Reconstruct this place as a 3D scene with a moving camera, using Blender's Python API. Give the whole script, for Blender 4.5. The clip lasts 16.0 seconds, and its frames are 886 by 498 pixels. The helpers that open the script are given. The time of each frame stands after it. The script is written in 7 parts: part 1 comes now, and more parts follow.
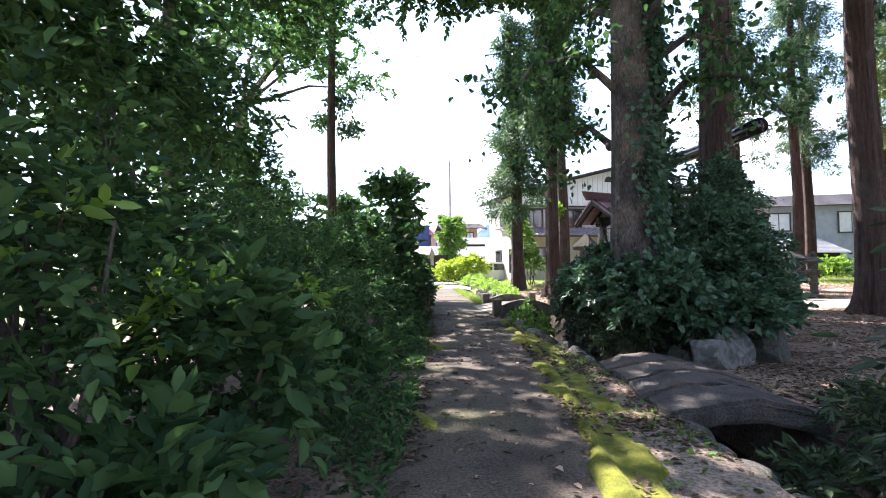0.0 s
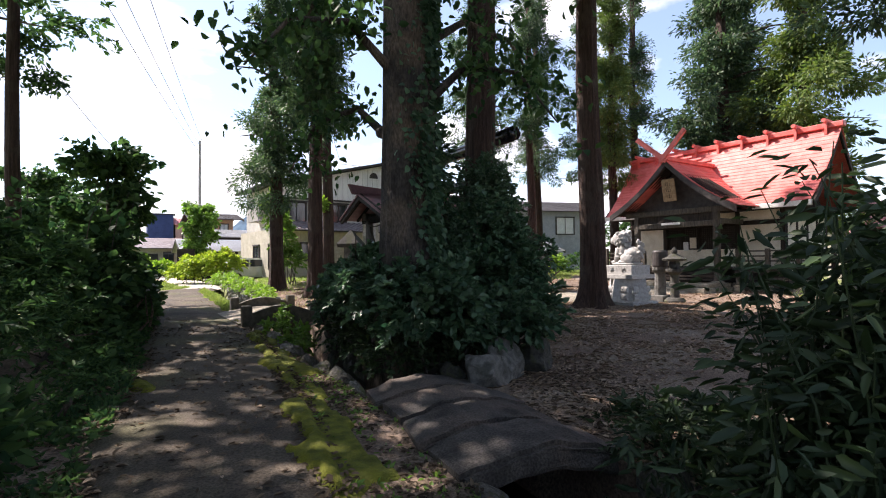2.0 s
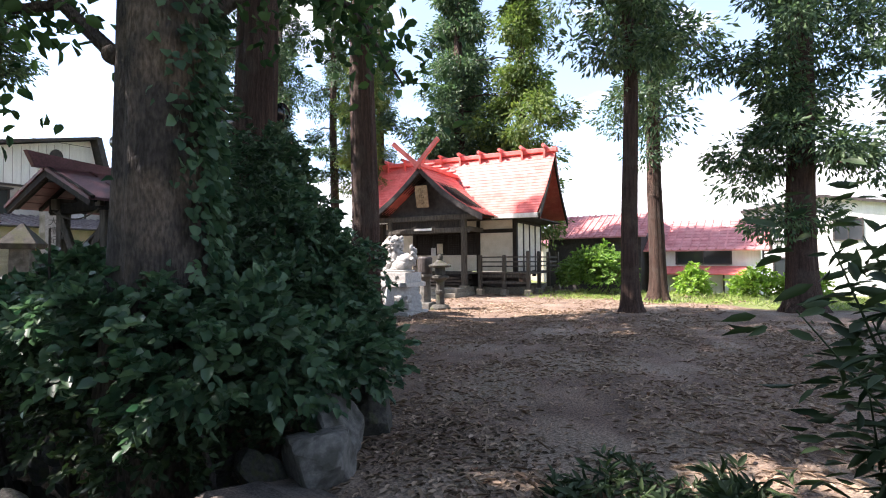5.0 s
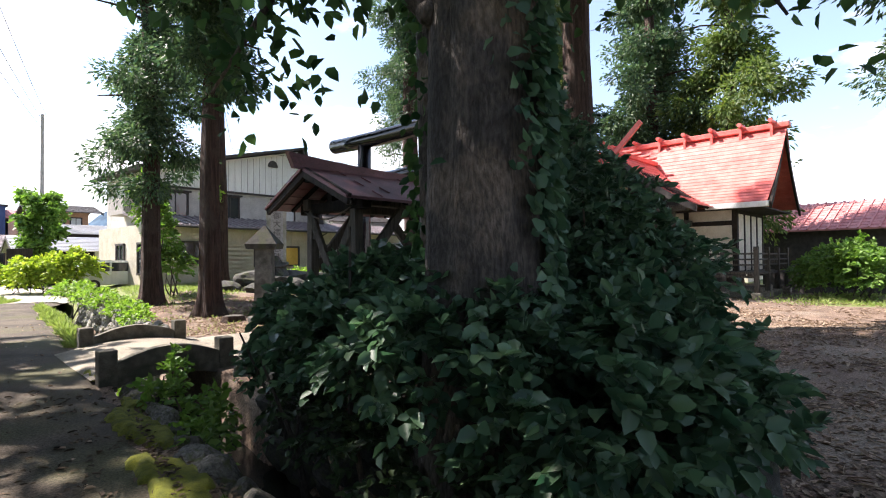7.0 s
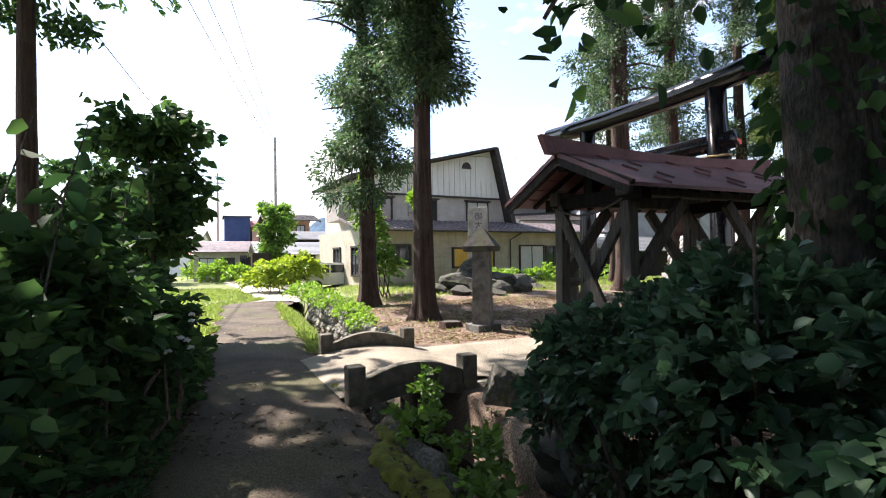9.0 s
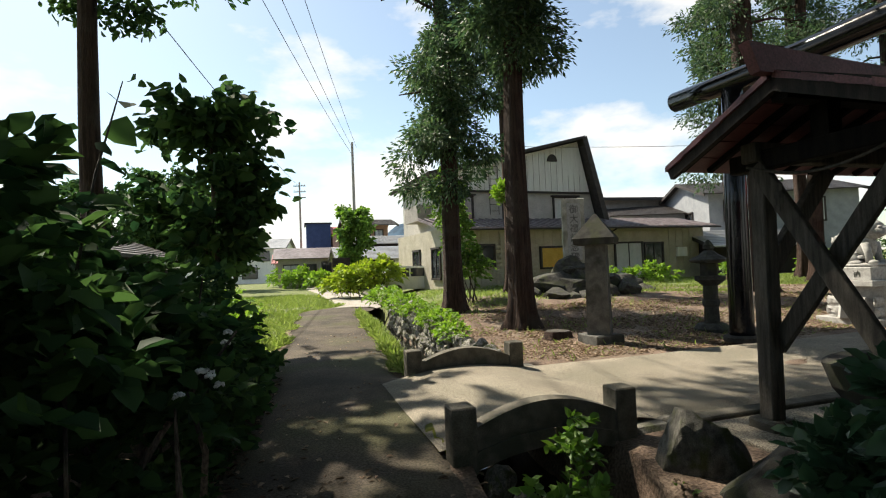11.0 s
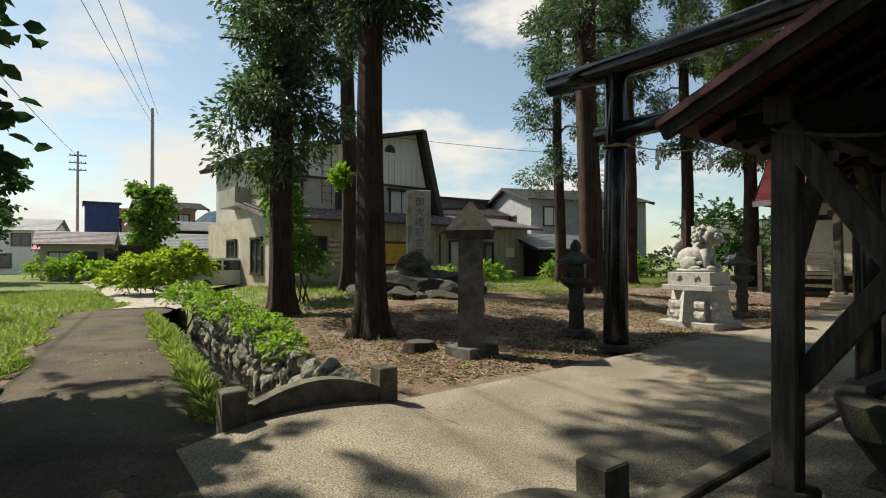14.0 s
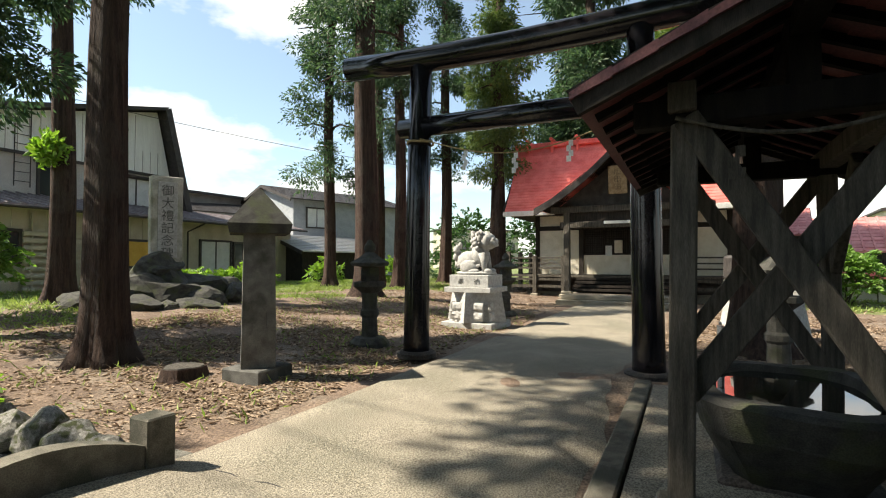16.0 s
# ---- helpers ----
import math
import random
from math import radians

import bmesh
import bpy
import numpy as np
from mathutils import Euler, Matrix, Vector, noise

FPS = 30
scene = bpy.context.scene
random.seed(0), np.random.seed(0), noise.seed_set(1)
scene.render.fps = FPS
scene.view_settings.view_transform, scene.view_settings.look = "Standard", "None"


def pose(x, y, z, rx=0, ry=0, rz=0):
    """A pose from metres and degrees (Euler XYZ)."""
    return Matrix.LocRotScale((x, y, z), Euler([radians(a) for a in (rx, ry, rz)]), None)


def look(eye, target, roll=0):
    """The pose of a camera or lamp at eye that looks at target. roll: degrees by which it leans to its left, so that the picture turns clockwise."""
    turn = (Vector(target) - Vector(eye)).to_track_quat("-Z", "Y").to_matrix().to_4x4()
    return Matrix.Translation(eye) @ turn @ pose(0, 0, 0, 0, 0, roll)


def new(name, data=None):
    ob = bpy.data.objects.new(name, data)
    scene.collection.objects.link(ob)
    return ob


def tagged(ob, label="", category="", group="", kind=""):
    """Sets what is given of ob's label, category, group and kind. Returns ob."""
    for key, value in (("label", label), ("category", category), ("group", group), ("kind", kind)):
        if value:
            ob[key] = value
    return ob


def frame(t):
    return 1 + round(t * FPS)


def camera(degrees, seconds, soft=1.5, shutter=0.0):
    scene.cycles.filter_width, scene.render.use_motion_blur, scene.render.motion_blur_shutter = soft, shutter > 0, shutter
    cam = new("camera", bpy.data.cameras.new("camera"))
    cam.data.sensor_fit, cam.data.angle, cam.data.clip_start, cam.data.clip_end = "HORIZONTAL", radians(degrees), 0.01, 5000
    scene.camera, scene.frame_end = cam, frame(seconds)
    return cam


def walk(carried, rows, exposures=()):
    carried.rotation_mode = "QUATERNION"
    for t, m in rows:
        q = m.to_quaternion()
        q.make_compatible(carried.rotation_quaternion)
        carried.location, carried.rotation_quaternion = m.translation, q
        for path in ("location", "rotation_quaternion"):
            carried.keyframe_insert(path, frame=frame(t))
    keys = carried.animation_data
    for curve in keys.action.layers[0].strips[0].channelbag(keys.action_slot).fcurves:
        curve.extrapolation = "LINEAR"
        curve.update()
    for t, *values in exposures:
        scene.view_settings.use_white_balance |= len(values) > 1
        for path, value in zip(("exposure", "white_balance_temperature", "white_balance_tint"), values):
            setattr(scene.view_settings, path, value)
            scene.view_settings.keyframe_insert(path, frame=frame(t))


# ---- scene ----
cam = camera(82.0, 16.0, soft=1.1)
EXPOSURES = [(0, 2.5, 6250, 25), (1, 1.98, 6350, 24), (2.5, 1.3, 6800, 22), (3.2, 1.35, 6800, 23), (5.5, 2.15, 6550, 22), (6.5, 1.8, 6600, 21), (7.5, 1.75, 6650, 20), (9.2, 1.8, 6700, 20),
             (11.3, 0.75, 7300, 9), (13, 0.55, 7400, 8), (14.5, 0.5, 7300, 8), (15.2, 0.95, 7200, 8), (16, 1.25, 7200, 9)]
PATH = [
    (0, (0.764, 1.714, 1.267), (0.627, 3.708, 1.341), -0.6),
    (0.5, (0.911, 2.1, 1.324), (0.892, 4.099, 1.389), -0.6),
    (1, (0.985, 2.419, 1.353), (1.254, 4.4, 1.41), -0.6),
    (1.5, (0.974, 2.765, 1.422), (1.535, 4.684, 1.47), -0.6),
    (2, (1.034, 3.141, 1.413), (1.786, 4.994, 1.455), -0.5),
    (2.5, (1.14, 3.53, 1.42), (2.007, 5.332, 1.464), -0.4),
    (3, (1.195, 3.857, 1.394), (2.501, 5.371, 1.445), -0.7),
    (3.2, (1.215, 4.003, 1.403), (2.685, 5.358, 1.453), -0.7),
    (5.3, (1.347, 5.743, 1.537), (2.925, 6.971, 1.582), -0.4),
    (5.5, (1.349, 5.925, 1.54), (2.866, 7.228, 1.584), -0.4),
    (6, (1.271, 6.353, 1.55), (2.586, 7.86, 1.591), -0.6),
    (6.5, (1.168, 6.764, 1.548), (2.393, 8.345, 1.593), -0.7),
    (7, (1.1, 7.256, 1.577), (2.231, 8.905, 1.615), -0.5),
    (7.5, (1.001, 7.674, 1.602), (1.883, 9.468, 1.648), -0.8),
    (8, (0.878, 8.062, 1.637), (1.645, 9.909, 1.676), -1.1),
    (8.5, (0.773, 8.493, 1.648), (1.44, 10.378, 1.688), -0.9),
    (9, (0.744, 9.001, 1.671), (1.249, 10.936, 1.715), -1.0),
    (11.3, (0.711, 11.308, 1.562), (0.897, 13.298, 1.63), -1.6),
    (11.5, (0.717, 11.494, 1.562), (0.873, 13.487, 1.614), -0.8),
    (12, (0.751, 11.915, 1.579), (0.677, 13.913, 1.629), -0.9),
    (12.5, (0.655, 12.281, 1.584), (0.693, 14.28, 1.635), -1.0),
    (13, (0.715, 12.655, 1.54), (1.047, 14.626, 1.592), -0.9),
    (13.5, (0.753, 13.004, 1.535), (1.284, 14.931, 1.581), -0.8),
    (14, (0.7, 13.27, 1.552), (1.575, 15.068, 1.588), -0.4),
    (14.5, (0.705, 13.527, 1.541), (1.993, 15.056, 1.584), -0.3),
    (15, (0.788, 13.855, 1.509), (2.233, 15.237, 1.547), -0.2),
    (15.2, (0.847, 13.98, 1.503), (2.341, 15.31, 1.546), 0.1),
    (15.5, (0.878, 14.183, 1.507), (2.464, 15.4, 1.547), -0.1),
    (16, (0.794, 14.523, 1.516), (2.396, 15.72, 1.564), 0.1),
]
walk(cam, [(t, look(eye, target, roll)) for t, eye, target, roll in PATH], EXPOSURES)
SUN_DIR = Vector((-0.42, 0.50, 0.76)).normalized()
world = bpy.data.worlds.new("sky")
scene.world = world
world.use_nodes = True
wt = world.node_tree
wt.nodes.clear()
w_out = wt.nodes.new("ShaderNodeOutputWorld")
w_bg = wt.nodes.new("ShaderNodeBackground")
w_sky = wt.nodes.new("ShaderNodeTexSky")
w_sky.sky_type, w_sky.sun_disc = "NISHITA", False
w_sky.sun_elevation = math.asin(SUN_DIR.z)
w_sky.sun_rotation = math.atan2(SUN_DIR.x, SUN_DIR.y)
w_sky.dust_density, w_sky.air_density, w_sky.ozone_density = 0.7, 1.0, 1.2
w_tc = wt.nodes.new("ShaderNodeTexCoord")
w_map = wt.nodes.new("ShaderNodeMapping")
w_map.inputs["Scale"].default_value = (2.2, 2.2, 5.0)
w_noise = wt.nodes.new("ShaderNodeTexNoise")
w_noise.inputs["Scale"].default_value, w_noise.inputs["Detail"].default_value = 1.6, 7.0
w_noise.inputs["Roughness"].default_value = 0.55
w_ramp = wt.nodes.new("ShaderNodeValToRGB")
w_ramp.color_ramp.elements[0].position, w_ramp.color_ramp.elements[1].position = 0.56, 0.70
w_ramp.color_ramp.elements[0].color = (0.10, 0.10, 0.10, 1)
w_mix = wt.nodes.new("ShaderNodeMixRGB")
w_mix.inputs["Color2"].default_value = (9.6, 9.9, 10.2, 1)
wt.links.new(w_tc.outputs["Generated"], w_map.inputs["Vector"])
wt.links.new(w_map.outputs["Vector"], w_noise.inputs["Vector"])
w_xyz = wt.nodes.new("ShaderNodeSeparateXYZ")
w_low = wt.nodes.new("ShaderNodeMapRange")
w_low.inputs["From Min"].default_value, w_low.inputs["From Max"].default_value = 0.02, 0.30
w_low.inputs["To Min"].default_value, w_low.inputs["To Max"].default_value = 0.20, 0.0
w_add = wt.nodes.new("ShaderNodeMath")
w_add.operation = "ADD"
wt.links.new(w_tc.outputs["Generated"], w_xyz.inputs["Vector"])
wt.links.new(w_xyz.outputs["Z"], w_low.inputs["Value"])
wt.links.new(w_noise.outputs["Fac"], w_add.inputs[0])
wt.links.new(w_low.outputs["Result"], w_add.inputs[1])
wt.links.new(w_add.outputs[0], w_ramp.inputs["Fac"])
wt.links.new(w_ramp.outputs["Color"], w_mix.inputs["Fac"])
w_gain = wt.nodes.new("ShaderNodeMixRGB")
w_gain.blend_type = "MULTIPLY"
w_gain.inputs["Fac"].default_value = 1.0
w_gain.inputs["Color2"].default_value = (1.5, 1.66, 1.66, 1)
wt.links.new(w_sky.outputs["Color"], w_gain.inputs["Color1"])
wt.links.new(w_gain.outputs["Color"], w_mix.inputs["Color1"])
wt.links.new(w_mix.outputs["Color"], w_bg.inputs["Color"])
w_bg.inputs["Strength"].default_value = 0.062
wt.links.new(w_bg.outputs["Background"], w_out.inputs["Surface"])
sun_data = bpy.data.lights.new("sun", "SUN")
sun_data.energy, sun_data.angle, sun_data.color = 5.0, radians(0.6), (1.0, 0.96, 0.88)
sun = new("sun", sun_data)
sun.matrix_world = look(SUN_DIR * 60, (0, 0, 0))

# ---- materials ----


def mat(name, c1, c2, rough=0.8, scale=6.0, fine=60.0, bump=0.3, metal=0.0, stretch=(1, 1, 1), spec=0.3, c3=None, vary=0.0, dist=0.01, grain=0.45):
    """Two colours mixed by coarse noise, a third by blotches, fine grain and relief."""
    m = bpy.data.materials.new(name)
    m.use_nodes = True
    nt = m.node_tree
    b = nt.nodes["Principled BSDF"]
    b.inputs["Roughness"].default_value, b.inputs["Metallic"].default_value = rough, metal
    b.inputs["Specular IOR Level"].default_value = spec
    tc = nt.nodes.new("ShaderNodeTexCoord")
    mp = nt.nodes.new("ShaderNodeMapping")
    mp.inputs["Scale"].default_value = stretch
    nt.links.new(tc.outputs["Object"], mp.inputs["Vector"])
    n1, n2 = nt.nodes.new("ShaderNodeTexNoise"), nt.nodes.new("ShaderNodeTexNoise")
    n1.inputs["Scale"].default_value, n1.inputs["Detail"].default_value = scale, 6
    n2.inputs["Scale"].default_value, n2.inputs["Detail"].default_value = fine, 4
    r1 = nt.nodes.new("ShaderNodeValToRGB")
    r1.color_ramp.elements[0].position, r1.color_ramp.elements[1].position = 0.35, 0.65
    r1.color_ramp.elements[0].color, r1.color_ramp.elements[1].color = (*c1, 1), (*c2, 1)
    for n in (n1, n2):
        nt.links.new(mp.outputs["Vector"], n.inputs["Vector"])
    nt.links.new(n1.outputs["Fac"], r1.inputs["Fac"])
    last = r1.outputs["Color"]
    if c3:
        n3 = nt.nodes.new("ShaderNodeTexNoise")
        n3.inputs["Scale"].default_value, n3.inputs["Detail"].default_value = scale * 0.37, 8
        r3 = nt.nodes.new("ShaderNodeValToRGB")
        r3.color_ramp.elements[0].position, r3.color_ramp.elements[1].position = 0.5, 0.62
        mx = nt.nodes.new("ShaderNodeMixRGB")
        mx.inputs["Color2"].default_value = (*c3, 1)
        nt.links.new(tc.outputs["Object"], n3.inputs["Vector"])
        nt.links.new(n3.outputs["Fac"], r3.inputs["Fac"])
        nt.links.new(r3.outputs["Color"], mx.inputs["Fac"])
        nt.links.new(last, mx.inputs["Color1"])
        last = mx.outputs["Color"]
    g = nt.nodes.new("ShaderNodeMixRGB")
    g.blend_type = "OVERLAY"
    g.inputs["Fac"].default_value = grain
    nt.links.new(last, g.inputs["Color1"])
    r2 = nt.nodes.new("ShaderNodeValToRGB")
    r2.color_ramp.elements[0].position, r2.color_ramp.elements[1].position = 0.36, 0.64
    r2.color_ramp.elements[0].color, r2.color_ramp.elements[1].color = (0.24, 0.24, 0.24, 1), (0.76, 0.76, 0.76, 1)
    nt.links.new(n2.outputs["Fac"], r2.inputs["Fac"])
    nt.links.new(r2.outputs["Color"], g.inputs["Color2"])
    last = g.outputs["Color"]
    if vary:
        oi = nt.nodes.new("ShaderNodeObjectInfo")
        mr = nt.nodes.new("ShaderNodeMapRange")
        mr.inputs["To Min"].default_value, mr.inputs["To Max"].default_value = 1 - vary, 1 + vary
        hs = nt.nodes.new("ShaderNodeHueSaturation")
        nt.links.new(oi.outputs["Random"], mr.inputs["Value"])
        nt.links.new(mr.outputs["Result"], hs.inputs["Value"])
        nt.links.new(last, hs.inputs["Color"])
        last = hs.outputs["Color"]
    nt.links.new(last, b.inputs["Base Color"])
    if bump:
        ad = nt.nodes.new("ShaderNodeMath")
        ad.operation = "ADD"
        bp = nt.nodes.new("ShaderNodeBump")
        bp.inputs["Strength"].default_value, bp.inputs["Distance"].default_value = bump, dist
        nt.links.new(n1.outputs["Fac"], ad.inputs[0])
        nt.links.new(n2.outputs["Fac"], ad.inputs[1])
        nt.links.new(ad.outputs[0], bp.inputs["Height"])
        nt.links.new(bp.outputs["Normal"], b.inputs["Normal"])
    return m


def leaf_mat(name, c1, c2, trans=0.35, rough=0.5, spec=0.35):
    """Leaf colour varied leaf by leaf, letting some light through."""
    m = bpy.data.materials.new(name)
    m.use_nodes = True
    nt = m.node_tree
    b, out = nt.nodes["Principled BSDF"], nt.nodes["Material Output"]
    b.inputs["Roughness"].default_value, b.inputs["Specular IOR Level"].default_value = rough, spec
    ge = nt.nodes.new("ShaderNodeNewGeometry")
    r = nt.nodes.new("ShaderNodeValToRGB")
    r.color_ramp.elements[0].color, r.color_ramp.elements[1].color = (*c1, 1), (*c2, 1)
    nt.links.new(ge.outputs["Random Per Island"], r.inputs["Fac"])
    nt.links.new(r.outputs["Color"], b.inputs["Base Color"])
    tr = nt.nodes.new("ShaderNodeBsdfTranslucent")
    hs = nt.nodes.new("ShaderNodeHueSaturation")
    hs.inputs["Saturation"].default_value, hs.inputs["Value"].default_value = 1.15, 1.7
    nt.links.new(r.outputs["Color"], hs.inputs["Color"])
    nt.links.new(hs.outputs["Color"], tr.inputs["Color"])
    mx = nt.nodes.new("ShaderNodeMixShader")
    mx.inputs["Fac"].default_value = trans
    nt.links.new(b.outputs["BSDF"], mx.inputs[1])
    nt.links.new(tr.outputs["BSDF"], mx.inputs[2])
    nt.links.new(mx.outputs["Shader"], out.inputs["Surface"])
    return m


def glass_mat(name, tint, rough=0.08):
    m = bpy.data.materials.new(name)
    m.use_nodes = True
    b = m.node_tree.nodes["Principled BSDF"]
    b.inputs["Base Color"].default_value = (*tint, 1)
    b.inputs["Roughness"].default_value, b.inputs["Specular IOR Level"].default_value = rough, 0.8
    return m


M_SOIL = mat("forest_soil", (0.115, 0.08, 0.058), (0.20, 0.142, 0.104), 0.95, 1.7, 38, 0.8, c3=(0.215, 0.17, 0.128), dist=0.03, grain=0.8)
M_GRASSY = mat("grassy_earth", (0.10, 0.13, 0.04), (0.17, 0.19, 0.07), 0.95, 1.2, 40, 0.8, dist=0.03)
M_ASPHALT = mat("worn_asphalt", (0.048, 0.039, 0.029), (0.102, 0.082, 0.059), 0.95, 1.3, 55, 0.8, c3=(0.075, 0.072, 0.036), grain=0.8, dist=0.012)
M_GRAVEL = mat("gravel_lane", (0.28, 0.25, 0.21), (0.40, 0.37, 0.32), 0.95, 3, 90, 0.5)
M_CONC = mat("aged_concrete_paving", (0.215, 0.188, 0.145), (0.28, 0.248, 0.192), 0.94, 1.6, 80, 1.0, grain=1.0, c3=(0.205, 0.185, 0.14), dist=0.012)
M_SLAB = mat("dark_stone_slab", (0.038, 0.034, 0.030), (0.078, 0.070, 0.062), 0.92, 5, 60, 0.9, c3=(0.105, 0.082, 0.066), vary=0.15, grain=0.7)
M_PALES = mat("pale_lichened_stone", (0.20, 0.19, 0.165), (0.42, 0.40, 0.36), 0.92, 7, 60, 0.9, c3=(0.12, 0.13, 0.06), vary=0.28, dist=0.02, grain=0.7)
# Timber colour lowered almost to black to carry the pavilion roof's shade.
M_SHADEW = mat("shade_darkened_old_timber", (0.005, 0.004, 0.004), (0.012, 0.010, 0.008), 0.9, 5, 60, 0.4, stretch=(4, 4, 0.6), vary=0.15, spec=0.15)
M_UPW = mat("pale_grey_beige_siding", (0.40, 0.38, 0.345), (0.48, 0.46, 0.42), 0.8, 2, 50, 0.1)
M_RAIL = mat("weathered_parapet_stone", (0.078, 0.071, 0.056), (0.145, 0.132, 0.104), 0.9, 8, 120, 0.6, c3=(0.06, 0.06, 0.045), vary=0.1)
M_STONE = mat("mossy_field_stone", (0.075, 0.072, 0.062), (0.20, 0.188, 0.16), 0.92, 7, 60, 0.9, c3=(0.085, 0.095, 0.04), vary=0.35, dist=0.02)
M_GRANITE = mat("light_granite", (0.32, 0.312, 0.296), (0.44, 0.43, 0.405), 0.75, 14, 220, 0.25, vary=0.06)
M_STELE = mat("stele_granite", (0.32, 0.31, 0.27), (0.45, 0.43, 0.37), 0.85, 5, 120, 0.4, c3=(0.24, 0.24, 0.18))
M_LANT = mat("grey_lantern_stone", (0.085, 0.083, 0.075), (0.155, 0.15, 0.135), 0.9, 6, 110, 0.6, c3=(0.06, 0.06, 0.05), vary=0.1)
M_OLDL = mat("blackened_lantern_and_shade_stone", (0.035, 0.034, 0.03), (0.075, 0.072, 0.062), 0.92, 7, 90, 0.7, c3=(0.06, 0.065, 0.035), vary=0.15)
M_INK = mat("carved_lettering", (0.085, 0.085, 0.078), (0.12, 0.12, 0.11), 0.9, 30, 200, 0)
M_TORII = mat("black_lacquered_steel", (0.006, 0.006, 0.008), (0.012, 0.011, 0.013), 0.14, 3, 60, 0, spec=0.4)
M_WOODG = mat("grey_weathered_timber", (0.045, 0.039, 0.031), (0.105, 0.092, 0.074), 0.88, 5, 70, 0.6, stretch=(6, 6, 0.6), vary=0.12)
M_WOODD = mat("dark_weathered_timber", (0.014, 0.011, 0.009), (0.035, 0.027, 0.021), 0.85, 5, 60, 0.4, stretch=(4, 4, 0.6), vary=0.15)
M_ROOFB = mat("faded_maroon_tin_roof", (0.095, 0.031, 0.033), (0.165, 0.060, 0.060), 0.55, 3, 60, 0.25, vary=0.1, spec=0.4)
M_ROOFR = mat("red_painted_tin_roof", (0.60, 0.115, 0.095), (0.72, 0.19, 0.16), 0.5, 2.5, 40, 0.15, vary=0.06, spec=0.4)
M_ROOFP = mat("faded_red_tile_roof", (0.47, 0.16, 0.15), (0.60, 0.26, 0.24), 0.6, 2, 40, 0.2, vary=0.1)
M_TILE = mat("grey_glazed_tile_roof", (0.18, 0.15, 0.155), (0.28, 0.245, 0.25), 0.5, 3, 40, 0.2, vary=0.15)
M_PLAST = mat("cream_plaster", (0.60, 0.54, 0.42), (0.70, 0.64, 0.52), 0.9, 3, 80, 0.15)
M_WHITE = mat("white_siding", (0.66, 0.66, 0.63), (0.76, 0.76, 0.72), 0.7, 2, 50, 0.1, stretch=(3, 3, 0.3))
M_GREYW = mat("grey_brown_siding", (0.27, 0.25, 0.23), (0.34, 0.315, 0.29), 0.8, 2, 50, 0.1)
M_BEIGE = mat("beige_siding", (0.38, 0.345, 0.27), (0.47, 0.43, 0.34), 0.8, 2, 50, 0.12)
M_BLUEG = mat("blue_grey_siding", (0.27, 0.285, 0.30), (0.34, 0.355, 0.37), 0.75, 2, 50, 0.1)
M_DARK = mat("dark_trim_and_shade", (0.035, 0.03, 0.028), (0.06, 0.052, 0.048), 0.6, 5, 50, 0.05)
M_YELL = mat("ochre_shutter_board", (0.55, 0.33, 0.06), (0.65, 0.40, 0.09), 0.7, 3, 40, 0.05)
M_GLASS = glass_mat("window_glass", (0.03, 0.035, 0.04))
M_PAPER = mat("pale_curtain", (0.55, 0.56, 0.54), (0.64, 0.65, 0.62), 0.8, 3, 40, 0)
M_WATER = glass_mat("still_water", (0.012, 0.014, 0.010), 0.03)
M_METAL = mat("dull_steel", (0.35, 0.35, 0.35), (0.45, 0.45, 0.45), 0.4, 10, 90, 0.05, metal=0.8)
M_ROPE = mat("straw_rope", (0.24, 0.18, 0.09), (0.34, 0.27, 0.14), 0.9, 30, 150, 0.4)
M_BARKC = mat("red_brown_cedar_bark", (0.034, 0.020, 0.015), (0.088, 0.054, 0.041), 0.95, 5, 40, 1.0, stretch=(3.4, 3.4, 0.22), c3=(0.075, 0.054, 0.043), dist=0.05)
M_BARKZ = mat("grey_zelkova_bark", (0.034, 0.029, 0.025), (0.075, 0.062, 0.052), 0.93, 3.0, 22, 0.9, c3=(0.15, 0.112, 0.082), dist=0.04, stretch=(2, 2, 0.7), grain=0.7)
M_STUMP = mat("cut_stump_wood", (0.25, 0.17, 0.10), (0.36, 0.26, 0.16), 0.9, 8, 60, 0.4)
L_CEDAR = leaf_mat("cedar_needles", (0.026, 0.058, 0.034), (0.092, 0.145, 0.062), 0.32)
# Lighter, yellower copy of the cedar needles with sunlight put into the colour.
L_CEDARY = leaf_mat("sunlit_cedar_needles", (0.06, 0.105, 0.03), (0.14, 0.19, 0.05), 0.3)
L_SHRUB = leaf_mat("shrub_leaves", (0.022, 0.060, 0.032), (0.085, 0.15, 0.075), 0.28, 0.42, 0.4)
L_HEDGE = leaf_mat("hedge_leaves", (0.018, 0.046, 0.020), (0.072, 0.132, 0.044), 0.3, 0.65, 0.12)
L_BRIGHT = leaf_mat("bright_leaves", (0.11, 0.21, 0.035), (0.22, 0.33, 0.07), 0.4)
L_WEED = leaf_mat("ditch_weeds", (0.07, 0.15, 0.03), (0.16, 0.26, 0.06), 0.35)
L_YELLOW = leaf_mat("yellow_green_leaves", (0.16, 0.25, 0.04), (0.31, 0.37, 0.07), 0.4)
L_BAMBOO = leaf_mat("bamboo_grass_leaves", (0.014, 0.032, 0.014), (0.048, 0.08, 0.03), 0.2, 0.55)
L_GRASS = leaf_mat("grass_blades", (0.14, 0.21, 0.05), (0.28, 0.34, 0.11), 0.35)
